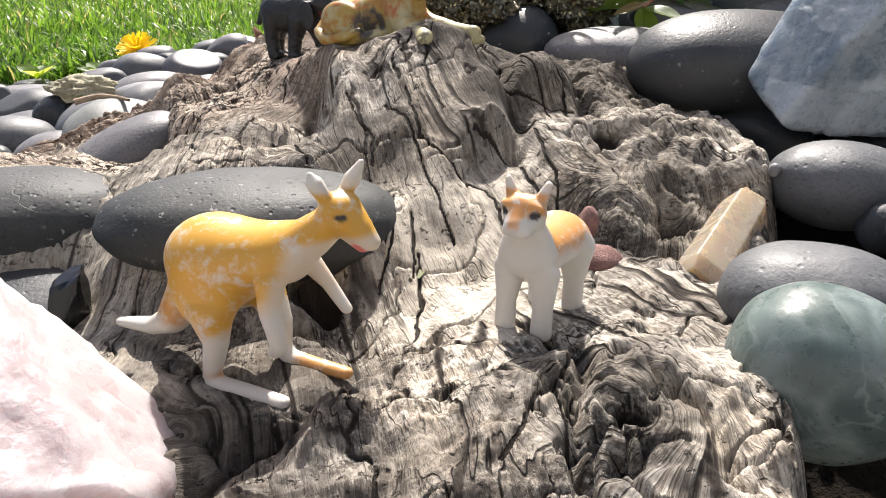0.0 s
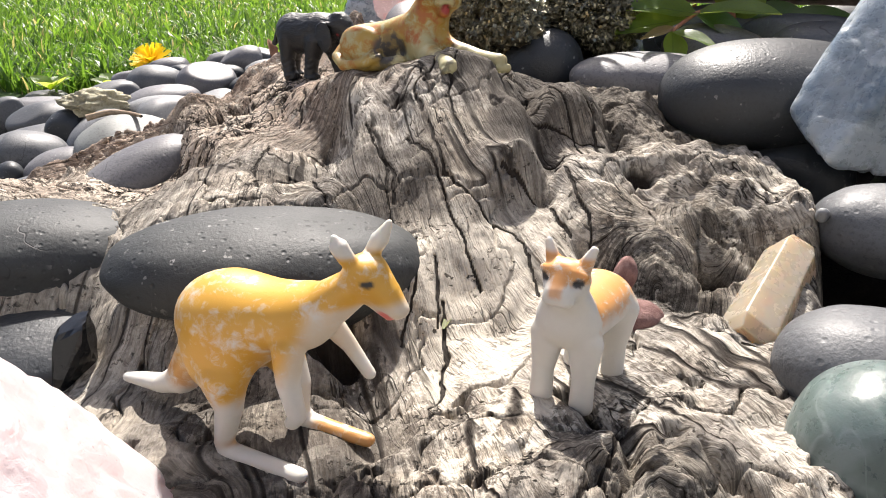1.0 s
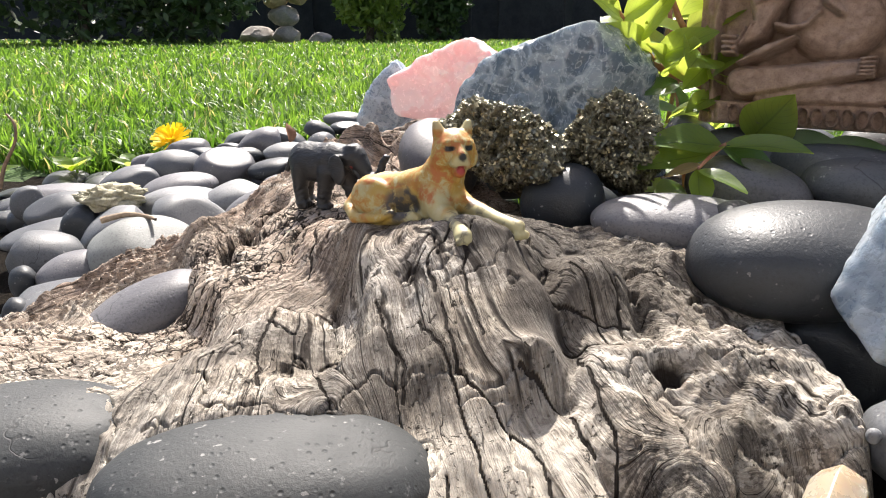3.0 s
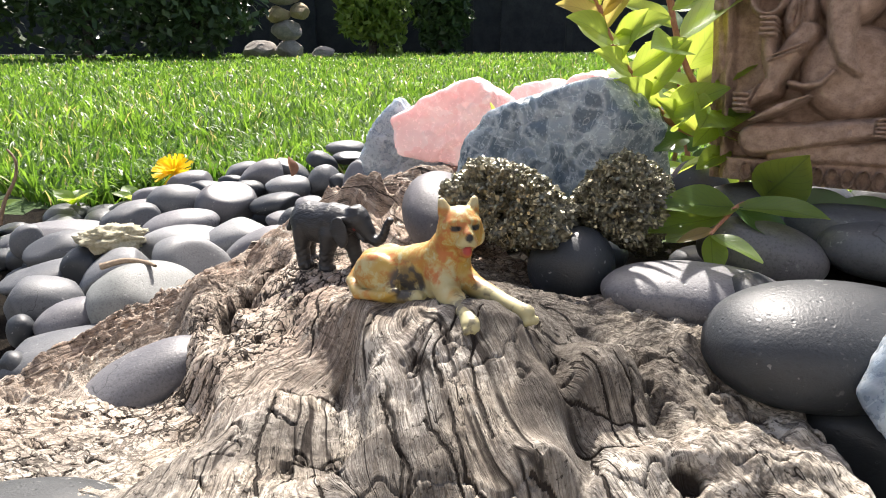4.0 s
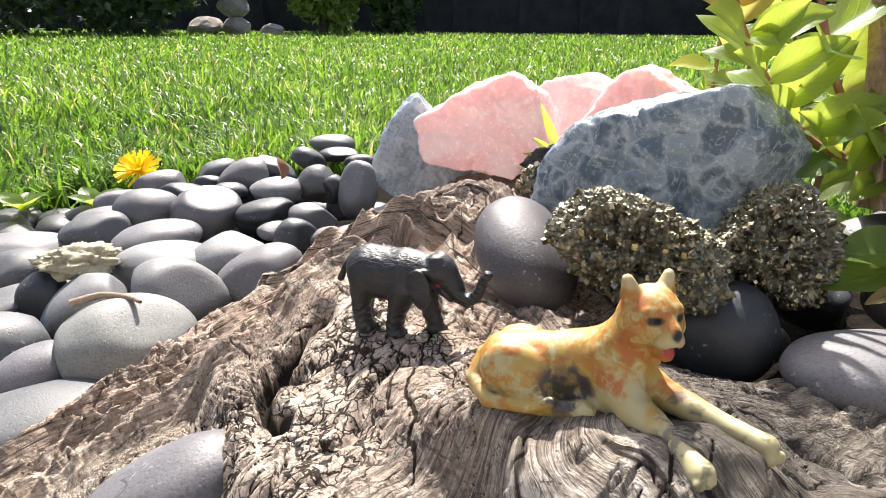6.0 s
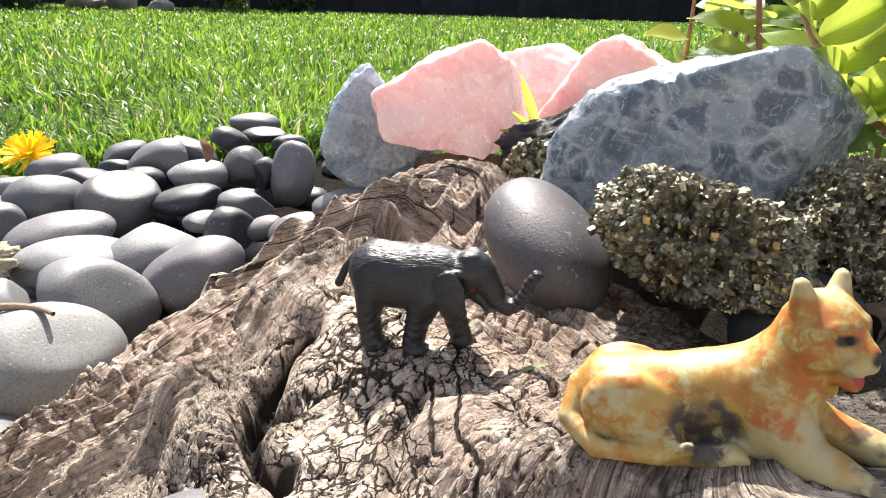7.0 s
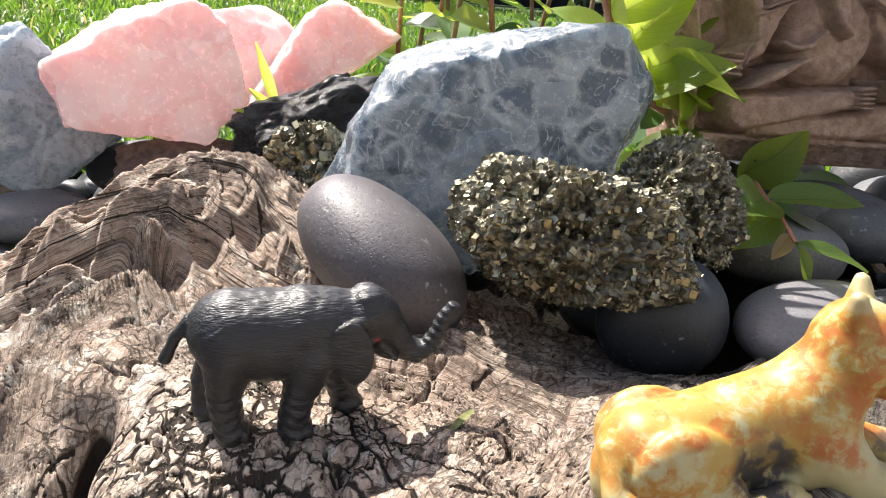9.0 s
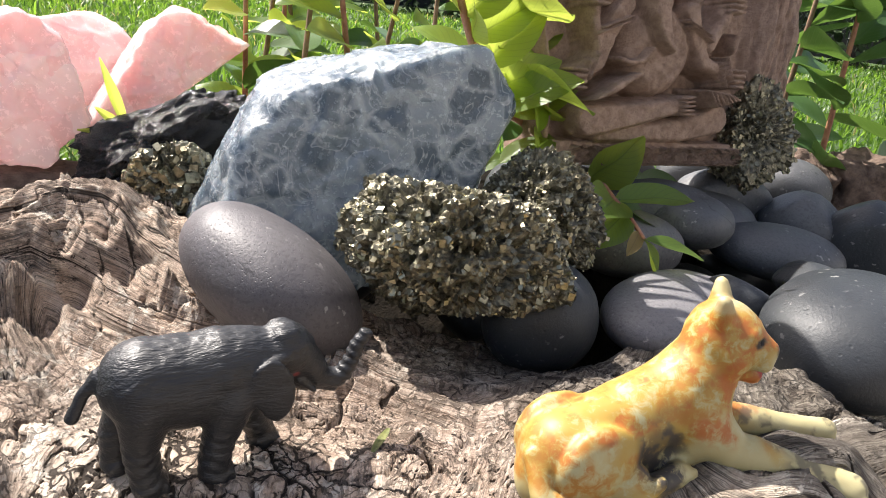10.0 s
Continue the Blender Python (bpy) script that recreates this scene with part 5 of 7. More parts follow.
def cast(shape, lo, hi, step):
    """The skin of a distance field, as vertices and quads."""
    axes = [np.arange(a, b + step, step) for a, b in zip(lo, hi)]
    P = np.stack(np.meshgrid(*axes, indexing="ij"), -1)
    F = shape(P)
    n = [len(a) - 1 for a in axes]
    total, count = np.zeros((*n, 3)), np.zeros(n)
    corner = [(i, j, k) for i in (0, 1) for j in (0, 1) for k in (0, 1)]
    cut = lambda A, o: A[o[0]:o[0] + n[0], o[1]:o[1] + n[1], o[2]:o[2] + n[2]]
    for o in corner:
        for ax in range(3):
            if o[ax] == 0:
                e = list(o)
                e[ax] = 1
                fa, fb = cut(F, o), cut(F, e)
                cross = (fa < 0) != (fb < 0)
                t = np.where(cross, fa / np.where(cross, fa - fb, 1), 0)
                pos = cut(P, o) + t[..., None] * (cut(P, e) - cut(P, o))
                total += np.where(cross[..., None], pos, 0)
                count += cross
    live = count > 0
    index = np.full(n, -1)
    index[live] = np.arange(live.sum())
    verts = total[live] / count[live][:, None]
    quads = []
    for ax in range(3):
        b, c = [(1, 2), (2, 0), (0, 1)][ax]
        fa, fb = np.take(F, range(n[ax]), ax), np.take(F, range(1, n[ax] + 1), ax)
        hit = np.argwhere((fa < 0) != (fb < 0))
        hit = hit[(hit[:, b] > 0) & (hit[:, c] > 0) & (hit[:, b] < n[b]) & (hit[:, c] < n[c])]
        solid = fa[tuple(hit.T)] < 0
        ring = []
        for db, dc in ((1, 1), (0, 1), (0, 0), (1, 0)):
            q = hit.copy()
            q[:, b] -= db
            q[:, c] -= dc
            ring.append(index[tuple(q.T)])
        ring = np.stack(ring, -1)
        quads.append(np.where(solid[:, None], ring, ring[:, ::-1]))
    return verts, np.concatenate(quads)


def figurine(name, label, shape, lo, hi, step, masks, material, x, y, z, turn, nod=0.0, lean=0.0, size=1.0):
    verts, faces = cast(shape, lo, hi, step)
    me = smooth(mesh_from(name, verts * 0.001 * np.array(size), faces))
    for key, fn in masks.items():
        attribute(me, key, np.clip(fn(verts), 0, 1))
    ob = part(name, me, material)
    ob.matrix_world = pose(x, y, z, lean, nod, turn)
    return tagged(ob, label, "figurine", "toy animals")


def spot(V, centre, r, soft=0.35):
    return 1 - step01(r * (1 - soft), r, np.linalg.norm((V - np.array(centre[:3])), axis=-1))


def streaky(V, scale, seed):
    return fbm(V[:, 0] * scale, V[:, 1] * scale, V[:, 2] * scale, 4, seed)


def kangaroo_shape(P):
    far, near = 4.6, -4.6
    f = lump(P, (-4, 0, 24), (9.0, 6.2, 9.2), 20)
    f = blob(f, limb(P, (-2, 0, 26, 7.6), (9, 0, 28.5, 5.3)), 3)
    f = blob(f, limb(P, (9, 0, 28.5, 5.0), (14, 0, 32, 3.7), (19.2, 0, 36.8, 2.7)), 2.2)
    f = blob(f, limb(P, (20.0, 0, 38.4, 3.2), (22.6, 0, 35.6, 2.3), (24.6, 0, 33.2, 1.6)), 1.2)
    f = blob(f, limb(P, (20.8, 0, 34.4, 1.4), (23.4, 0, 31.9, 0.9)), 0.5)
    for s in (1, -1):
        e = limb(P, (19.2 + 0.4 * s, s * 1.8, 40.4, 1.1), (19.2 + 1.7 * s, s * 2.4, 43.4, 1.3), (19.6 + 2.6 * s, s * 2.7, 45.6 + 0.6 * s, 0.5))
        f = blob(f, e, 0.5)
        f = blob(f, lump(P, (-3, s * 4.2, 20), (6.0, 3.2, 7.6), 12), 2)
    f = blob(f, limb(P, (-9, 0, 18, 4.4), (-15, 0, 9.5, 2.9), (-20, 0.5, 6.5, 1.9), (-28.5, 1, 5.2, 1.1)), 1.5)
    f = blob(f, limb(P, (-1.5, near - 0.6, 17, 3.6), (-1.0, near - 0.8, 11, 2.1), (-2.8, near - 0.8, 3.4, 1.5), (-2.0, near - 0.9, 1.6, 1.6), (4.5, near - 0.9, 1.3, 1.45), (10.8, near - 1, 1.0, 1.3)), 0.8)
    f = blob(f, limb(P, (2.0, far, 16, 3.2), (4.2, far, 11, 2.0), (3.8, far + 0.4, 4.2, 1.6), (5.0, far + 0.6, 2.2, 1.6), (10, far + 0.8, 1.5, 1.45), (15.8, far + 1, 1.0, 1.25)), 0.8)
    f = blob(f, limb(P, (9.8, near + 0.2, 25, 2.4), (10.0, near - 0.8, 19.5, 1.7), (11.2, near - 0.9, 13.2, 1.35), (10.2, near - 0.7, 11.6, 1.2)), 0.7)
    f = blob(f, limb(P, (11.5, far - 0.6, 25, 1.9), (14.0, far + 0.2, 21.0, 1.25), (17.0, far + 0.4, 16, 1.0)), 0.7)
    return f


KANGAROO_MASKS = {
    "ochre": lambda V: step01(-1.5, 3.0, V[:, 2] - (15.0 - 0.05 * V[:, 0] + 4.5 * (V[:, 0] > 6)) - 2.2 * np.abs(np.clip(V[:, 0], 8, 20) - 14) * 0.1 + 3.5 * (V[:, 0] < 5) + 1.5 * fbm(V[:, 0] * 0.4, V[:, 1] * 0.4, V[:, 2] * 0.4, 3, 5)) * (1 - step01(41.2, 42.6, V[:, 2])) * (1 - 0.75 * step01(9.5, 12.5, V[:, 0] - 0.28 * (V[:, 2] - 24)) * (1 - step01(30.5, 32.5, V[:, 2] - 0.25 * (V[:, 0] - 12)))),
    "rust": lambda V: np.maximum(spot(V, (-12.5, 0, 14), 6.5, 0.5), np.maximum(0.8 * spot(V, (-2.6, -4.4, 4.2), 3.0, 0.5), 0.9 * step01(5.5, 8, V[:, 0]) * (V[:, 1] > 1.5) * (V[:, 2] < 5))),
    "lips": lambda V: spot(V, (23.2, 0, 32.0), 1.9, 0.3) * (V[:, 2] < 32.9),
    "eye": lambda V: np.maximum(spot(V * np.array([0.8, 1, 1.25]), (21.6 * 0.8, -2.6, 38.0 * 1.25), 0.95, 0.35), spot(V * np.array([0.8, 1, 1.25]), (21.6 * 0.8, 2.6, 38.0 * 1.25), 0.95, 0.35)),
}
KANGAROO_PAINT = mat_paint("kangaroo_paint", (0.62, 0.595, 0.54), [("ochre", (0.56, 0.305, 0.04), 0.20), ("rust", (0.48, 0.22, 0.035), 0.3), ("lips", (0.62, 0.16, 0.14), 0), ("eye", (0.03, 0.028, 0.028), 0)], feather=0.10)


def joey_shape(P):
    f = limb(P, (-9.5, 0, 15.5, 4.6), (0, 0, 15.8, 4.5), (4.5, 0, 15.5, 4.1))
    f = blob(f, limb(P, (4, 0, 17, 3.9), (7.2, 0.2, 22.5, 2.7)), 1.5)
    f = blob(f, limb(P, (7.4, 0.2, 24.4, 3.1), (10.2, 0.4, 22.6, 2.0)), 0.8)
    for s in (1, -1):
        f = blob(f, limb(P, (6.6, 0.2 + s * 2.0, 26.6, 1.0), (6.2, 0.2 + s * 2.9, 29.4, 0.55)), 0.6)
        f = blob(f, limb(P, (9.0, 0.2 + s * 1.2, 25.9, 0.7), (8.4, 0.2 + s * 2.6, 25.6, 0.6)), 0.5)
        f = blob(f, lump(P, (10.9, 0.4 + s * 0.9, 21.8), (1.2, 1.1, 1.0)), 0.4)
        f = np.maximum(f, -lump(P, (10.0, 0.25 + s * 2.15, 24.5), (0.8, 0.8, 0.6)))
        f = blob(f, limb(P, (4.8, s * 2.5, 13, 2.4), (5.2, s * 2.8, 6.5, 1.5), (5.4, s * 2.8, 1.6, 1.6)), 0.8)
        f = blob(f, limb(P, (-10, s * 2.4, 14, 3.0), (-9.5, s * 2.7, 7, 1.6), (-9.0, s * 2.8, 1.6, 1.6)), 0.8)
    f = blob(f, limb(P, (-13.5, 0, 17, 1.2), (-16, 0.4, 13.5, 0.9), (-16.4, 0.6, 9, 0.8)), 0.5)
    return f


JOEY_MASKS = {
    "ochre": lambda V: np.maximum(step01(15.0, 18.5, V[:, 2]) * (V[:, 0] < 4) * (V[:, 0] > -14), step01(23.6, 25.0, V[:, 2]) * (1 - step01(27.4, 28.4, V[:, 2]))) * 1.0,
    "rust": lambda V: np.maximum(0.8 * step01(22.0, 23.0, V[:, 2]) * (1 - step01(0.5, 1.1, np.abs(V[:, 1] - 0.3))) * (V[:, 0] > 6), 0.6 * step01(0.02, 0.2, streaky(V, 0.5, 3)) * step01(14, 17, V[:, 2]) * (V[:, 0] < 5)),
    "eye": lambda V: np.maximum(spot(V * np.array([1, 0.75, 1.2]), (9.3, -1.95 * 0.75, 24.6 * 1.2), 0.95, 0.3), spot(V * np.array([1, 0.75, 1.2]), (9.3, 2.4 * 0.75, 24.6 * 1.2), 0.95, 0.3)),
}
JOEY_PAINT = mat_paint("young_animal_paint", (0.63, 0.605, 0.555), [("ochre", (0.60, 0.29, 0.09), 0.55), ("rust", (0.62, 0.30, 0.11), 0.3), ("eye", (0.03, 0.03, 0.035), 0)])


def lion_head(dx, dy, dz):
    """A place on the lion's head, which is turned to its right."""
    c, s = math.cos(radians(-49)), math.sin(radians(-49))
    return (14.5 + 0.9 * (dx * c - dy * s), -2.4 + 0.9 * (dx * s + dy * c), 25.4 + 0.9 * dz)


def lion_shape(P):
    f = limb(P, (-16.5, 1, 6.8, 7.6), (-6, 1, 8.6, 7.4), (4, 0.4, 11.8, 7.2), (9, -1, 13.2, 7.0))
    f = blob(f, lump(P, (10, -2.4, 9.5), (6.4, 7.2, 10.5), 12), 2.5)
    f = blob(f, limb(P, (-18, 1, 2, 6.3), (7, -0.5, 2.0, 6.0)), 2)
    for s in (-1, 1):
        f = blob(f, lump(P, (-13.5, 1 + s * 5.8, 7.0), (8.8, 3.8, 7.4), 12), 0.7)
        f = blob(f, limb(P, (-7, 1 + s * 8.2, 4.4, 2.6), (-13, 1 + s * 8.4, 1.2, 2.4), (-1, 0.6 + s * 9.2, 2.6, 2.2), (2.6, 0.6 + s * 9.2, 3.2, 2.3)), 0.5)
        for k in (-1, 0, 1):
            f = blob(f, lump(P, (4.4, 0.6 + s * 9.2 + 1.4 * k, 3.4), (1.6, 0.85, 1.5)), 0.25)
    f = blob(f, limb(P, (9, -1, 15, 7.0), (13.2, -2.0, 22.0, 6.2)), 2.5)
    f = blob(f, lump(P, lion_head(0, 0, 0), (6.8, 6.8, 6.8)), 1.5)
    f = blob(f, limb(P, (*lion_head(3.5, 0, -1.6), 4.1), (*lion_head(7.4, 0, -2.4), 3.1)), 1.2)
    f = blob(f, limb(P, (*lion_head(3.0, 0, -5.6), 2.6), (*lion_head(7.0, 0, -6.8), 1.8)), 0.4)
    f = blob(f, limb(P, (*lion_head(5.2, 0, 2.4), 1.3), (*lion_head(9.2, 0, -0.6), 1.3)), 1.2)
    f = blob(f, limb(P, (*lion_head(2.0, 0, -7.8), 2.0), (*lion_head(3.8, 0, -10.0), 1.3)), 0.8)
    for s in (1, -1):
        f = blob(f, limb(P, (*lion_head(-1.4, s * 4.8, 5.4), 2.3), (*lion_head(-2.0, s * 5.8, 9.0), 1.25)), 0.9)
        f = blob(f, limb(P, (*lion_head(5.4, s * 1.6, 3.2), 1.25), (*lion_head(4.4, s * 4.4, 2.9), 1.2)), 0.6)
        f = blob(f, lump(P, lion_head(8.0, s * 1.7, -3.2), (2.0, 2.0, 1.7)), 0.4)
        f = blob(f, lump(P, lion_head(2.0, s * 4.9, -2.6), (3.0, 2.6, 3.2)), 1.2)
        f = np.maximum(f, -lump(P, lion_head(6.6, s * 2.9, 1.3), (0.9, 0.9, 0.6)))
    f = np.maximum(f, -limb(P, (*lion_head(6.5, -2.6, -5.0), 0.55), (*lion_head(10.5, 0, -4.9), 0.8), (*lion_head(6.5, 2.6, -5.0), 0.55)))
    f = blob(f, limb(P, (9.5, -5.4, 11, 4.8), (14, -9.6, 6.0, 4.1), (21.5, -17.5, 5.2, 3.0), (26.6, -23.4, 4.6, 2.7), (27.8, -25.0, 4.2, 2.9)), 1.4)
    f = blob(f, limb(P, (11, 1.6, 11, 4.5), (19, -2.4, 7.4, 3.5), (33, -9.0, 5.6, 2.5), (39.5, -12.4, 5.4, 2.5)), 1.4)
    for tx, ty in ((28.6, -26.6), (41.2, -13.4)):
        for k in (-1, 0, 1):
            f = blob(f, lump(P, (tx + 1.2 * k, ty + 1.0 * k, 3.4), (1.2, 1.2, 1.5)), 0.25)
    f = blob(f, limb(P, (-23.0, 1, 8, 2.0), (-24.2, -4.0, 3.4, 1.9), (-19, -8.6, 1.0, 1.8), (-9, -10.4, 2.2, 1.5), (-4, -10.2, 4.6, 1.2)), 0.4)
    return f + 0.3 * fbm(P[..., 0] * 0.3, P[..., 1] * 0.3, P[..., 2] * 0.3, 2, 7)


LION_MASKS = {
    "amber": lambda V: np.clip(0.25 + 0.75 * step01(-0.25, 0.25, streaky(V, 0.10, 29) + 0.030 * (V[:, 2] - 9.0)), 0, 1) * (1 - 0.9 * step01(31.2, 32.4, V[:, 2])) * (1 - 0.8 * step01(16, 22, V[:, 0] - 0.4 * V[:, 1] - 6) * (V[:, 2] < 12)) * (1 - 0.95 * spot(V, lion_head(9.0, 0, -3.4), 3.6, 0.4)),
    "orange": lambda V: step01(-0.02, 0.16, streaky(V, 0.13, 9) + 0.016 * (V[:, 2] - 13.0)) * (1 - 0.9 * step01(31.2, 32.4, V[:, 2])) * (1 - step01(14, 20, V[:, 0] - 0.4 * V[:, 1] - 4) * (V[:, 2] < 12)) * (1 - 0.9 * spot(V, lion_head(9.0, 0, -3.4), 3.6, 0.4)),
    "rust": lambda V: 0.9 * step01(0.04, 0.20, streaky(V * np.array([0.7, 1.3, 1.0]), 0.20, 15) + 0.16 * spot(V, lion_head(6, 0, 1), 9.0, 0.6)) * step01(7.5, 11, V[:, 2]) * (1 - 0.8 * step01(30.5, 31.5, V[:, 2])) * (1 - 0.9 * spot(V, lion_head(9.0, 0, -3.4), 3.4, 0.4)),
    "char": lambda V: np.clip(1.15 * spot(V, (-1.5, -7.0, 6.5), 8.5, 0.5) + 0.8 * spot(V, (-1, 8.0, 6), 6.0, 0.6) - 0.5 * step01(0.0, 0.2, streaky(V, 0.35, 4)) + 0.7 * step01(17, 20, V[:, 0]) * (V[:, 2] < 10) * step01(0.06, 0.18, streaky(V, 0.35, 3)), 0, 1) * (1 - spot(V, (4.4, -8.6, 3.4), 3.4, 0.3)),
    "mouth": lambda V: spot(V, lion_head(8.8, 0, -5.4), 1.9, 0.25),
    "eye": lambda V: np.maximum.reduce([spot(V * np.array([1, 1, 1.5]), np.array(lion_head(6.0, s * a, 1.5)) * np.array([1, 1, 1.5]), 1.75, 0.3) for s in (1, -1) for a in (2.2, 3.6)] + [spot(V, lion_head(10.6, 0, -0.9), 1.5, 0.3)]),
}
LION_PAINT = mat_paint("lion_paint", (0.43, 0.39, 0.215), [("amber", (0.37, 0.245, 0.05), 0.35), ("orange", (0.355, 0.165, 0.028), 0.85), ("rust", (0.36, 0.105, 0.02), 0.85), ("char", (0.05, 0.044, 0.038), 0.45), ("mouth", (0.32, 0.04, 0.036), 0), ("eye", (0.012, 0.011, 0.010), 0)], 0.5, 0.15, 0.06)


def elephant_shape(P):
    f = limb(P, (-11.0, 0, 20.8, 8.4), (-2, 0, 20.8, 8.2), (6, 0, 21.8, 7.0))
    f = blob(f, lump(P, (-4, 0, 17.6), (11.5, 7.4, 6.6)), 2)
    f = blob(f, limb(P, (3, 0, 22.6, 6.9), (13.5, 0, 23.6, 5.3)), 2.5)
    f = blob(f, lump(P, (15.6, 0, 24.4), (5.2, 4.9, 5.6)), 1.5)
    for s in (1, -1):
        f = blob(f, lump(P, (14.6, s * 2.0, 28.2), (2.6, 1.9, 1.8)), 1.0)
    f = blob(f, limb(P, (17.6, 0, 23.2, 4.2), (20.4, 0, 19.6, 3.4), (22.4, 0, 16.8, 2.7), (25.2, 0, 15.6, 2.3), (27.8, 0, 16.8, 2.0), (29.5, 0, 20.0, 1.75), (30.6, 0, 23.4, 1.5), (32.2, 0, 25.4, 1.5)), 1.0)
    f = blob(f, limb(P, (15.6, 0, 18.6, 2.2), (19.8, 0, 15.0, 1.2)), 0.6)
    for s in (1, -1):
        f = blob(f, limb(P, (17.4, s * 2.6, 18.6, 1.0), (20.6, s * 3.1, 15.8, 0.6)), 0.4)
        f = blob(f, limb(P, (15.6, s * 3.4, 25.4, 1.2), (17.6, s * 2.4, 25.8, 0.9)), 0.6)
        # ear flap, free of the neck at its back edge, with a rolled upper rim
        ear = lump(P, (11.2, s * 7.2, 20.2), (4.3, 0.7, 5.8), -10)
        tip = lump(P, (12.4, s * 7.0, 16.0), (2.7, 0.7, 3.6), 14)
        ear = blob(ear, tip, 1.2)
        f = blob(f, ear, 0.25)
        f = blob(f, limb(P, (14.2, s * 4.6, 24.6, 1.2), (11.2, s * 6.3, 25.2, 0.8), (8.2, s * 7.0, 23.6, 0.6)), 0.5)
    for (x0, x1, x2, s) in ((-11.5, -12.4, -11.6, -1), (-12.5, -16.0, -16.6, 1), (4.0, 1.6, 0.6, -1), (6.6, 9.6, 11.4, 1)):
        f = blob(f, limb(P, (x0, s * 3.8, 17, 4.9), (x1, s * 4.2, 8.8, 3.3), (x2, s * 4.2, 3.0, 3.0), (x2 + 0.4, s * 4.2, 1.5, 3.4)), 1.2)
        for k in (-1, 0, 1):
            f = blob(f, lump(P, (x2 + 3.2, s * 4.2 + 1.7 * k, 0.9), (1.0, 0.9, 1.2)), 0.3)
    f = blob(f, limb(P, (-18.6, 0, 23, 1.6), (-21.4, 0, 19.5, 1.1), (-23.4, 0, 15.2, 1.3)), 0.7)
    trunk = 0.17 * np.sin(3.4 * (P[..., 2] + 0.35 * (P[..., 0] - 24))) * step01(22, 25, P[..., 0])
    rings = 0.13 * np.sin(2.6 * P[..., 2] + 1.6 * np.sin(P[..., 0] * 0.9) + 2.0 * fbm(P[..., 0] * 0.4, P[..., 1] * 0.4, P[..., 2] * 0.4, 2, 3)) * (1 - step01(9, 13, P[..., 2])) * (1 - step01(17, 19, P[..., 0]))
    bristle = vnoise(P[..., 0] * 0.42 + P[..., 2] * 0.25, P[..., 1] * 1.2, P[..., 2] * 1.1 - P[..., 0] * 0.45, 17) * step01(17, 22, P[..., 2]) * (1 - step01(18, 20, P[..., 0]))
    return f + trunk + rings + 0.16 * bristle + 0.25 * fbm(P[..., 0] * 0.35, P[..., 1] * 0.35, P[..., 2] * 0.35, 3, 8)


ELEPHANT_MASKS = {
    "mark": lambda V: spot(V, (16.5, -3.6, 20.6), 0.9, 0.4) * 0.7,
    "eye": lambda V: np.maximum(spot(V, (16.6, -3.4, 23.4), 0.7), spot(V, (16.6, 3.4, 23.4), 0.7)),
}


def mat_elephant():
    s = Shader("grey_rubber_paint")
    obj = s.coords("Object", (1, 1, 3.0))
    strand = s.node("ShaderNodeMapping", Rotation=(0.0, 0.75, 0.0), Scale=(520.0, 2400.0, 2900.0))
    s.tree.links.new(s.coords("Object"), strand.inputs["Vector"])
    hair = s.noise(strand.outputs[0], 1.0, 2, 0.5, 0.3)
    fold = s.noise(obj, 160, 4, 0.6)
    base = s.mix(fold, (0.009, 0.010, 0.012), (0.018, 0.019, 0.022))
    base = s.mix(s.math("MULTIPLY", s.attr("mark"), 1.0), base, (0.32, 0.03, 0.03))
    s.set(Base_Color=base, Roughness=0.44)
    s.bump(s.math("ADD", s.math("MULTIPLY", hair, 1.3), s.math("MULTIPLY", fold, 0.6)), 0.40, 0.0005)
    return s.material


ELEPHANT_PAINT = mat_elephant()


def log_rest(*feet):
    """Height of the wood under a figure's feet."""
    return sum(log_top(x, y) for x, y in feet) / len(feet) - 0.0004


figurine("toy_kangaroo", "ochre and white painted toy kangaroo standing on driftwood", kangaroo_shape, (-31, -10.5, -1), (28, 10.5, 49), 0.42, KANGAROO_MASKS, KANGAROO_PAINT, -0.0394, 0.1217, log_rest((-0.0446, 0.116), (-0.029, 0.108), (-0.036, 0.128), (-0.022, 0.124)), -22, 0, 0, (1.18, 1.22, 1.0))
figurine("toy_foal", "white and orange painted young toy animal on driftwood", joey_shape, (-19, -8, -1), (14, 8, 32), 0.4, JOEY_MASKS, JOEY_PAINT, 0.0178, 0.1202, log_rest((0.0126, 0.121), (0.020, 0.112), (0.0265, 0.121)), -124, 0, 0, (0.95, 1.35, 1.04))
figurine("toy_lion", "orange painted toy lioness lying on the driftwood", lion_shape, (-30, -31, -6), (46, 14, 38), 0.55, LION_MASKS, LION_PAINT, -0.022, 0.263, 0.0772, -22, 0, 0, 1.0)
figurine("toy_elephant", "dark grey toy elephant with raised trunk on driftwood", elephant_shape, (-25, -9.5, -3), (34, 9.5, 32), 0.45, ELEPHANT_MASKS, ELEPHANT_PAINT, -0.0658, 0.3290, log_rest((-0.066, 0.324), (-0.052, 0.326), (-0.076, 0.331)), -27, 0, 0, (0.95, 1.0, 0.95))


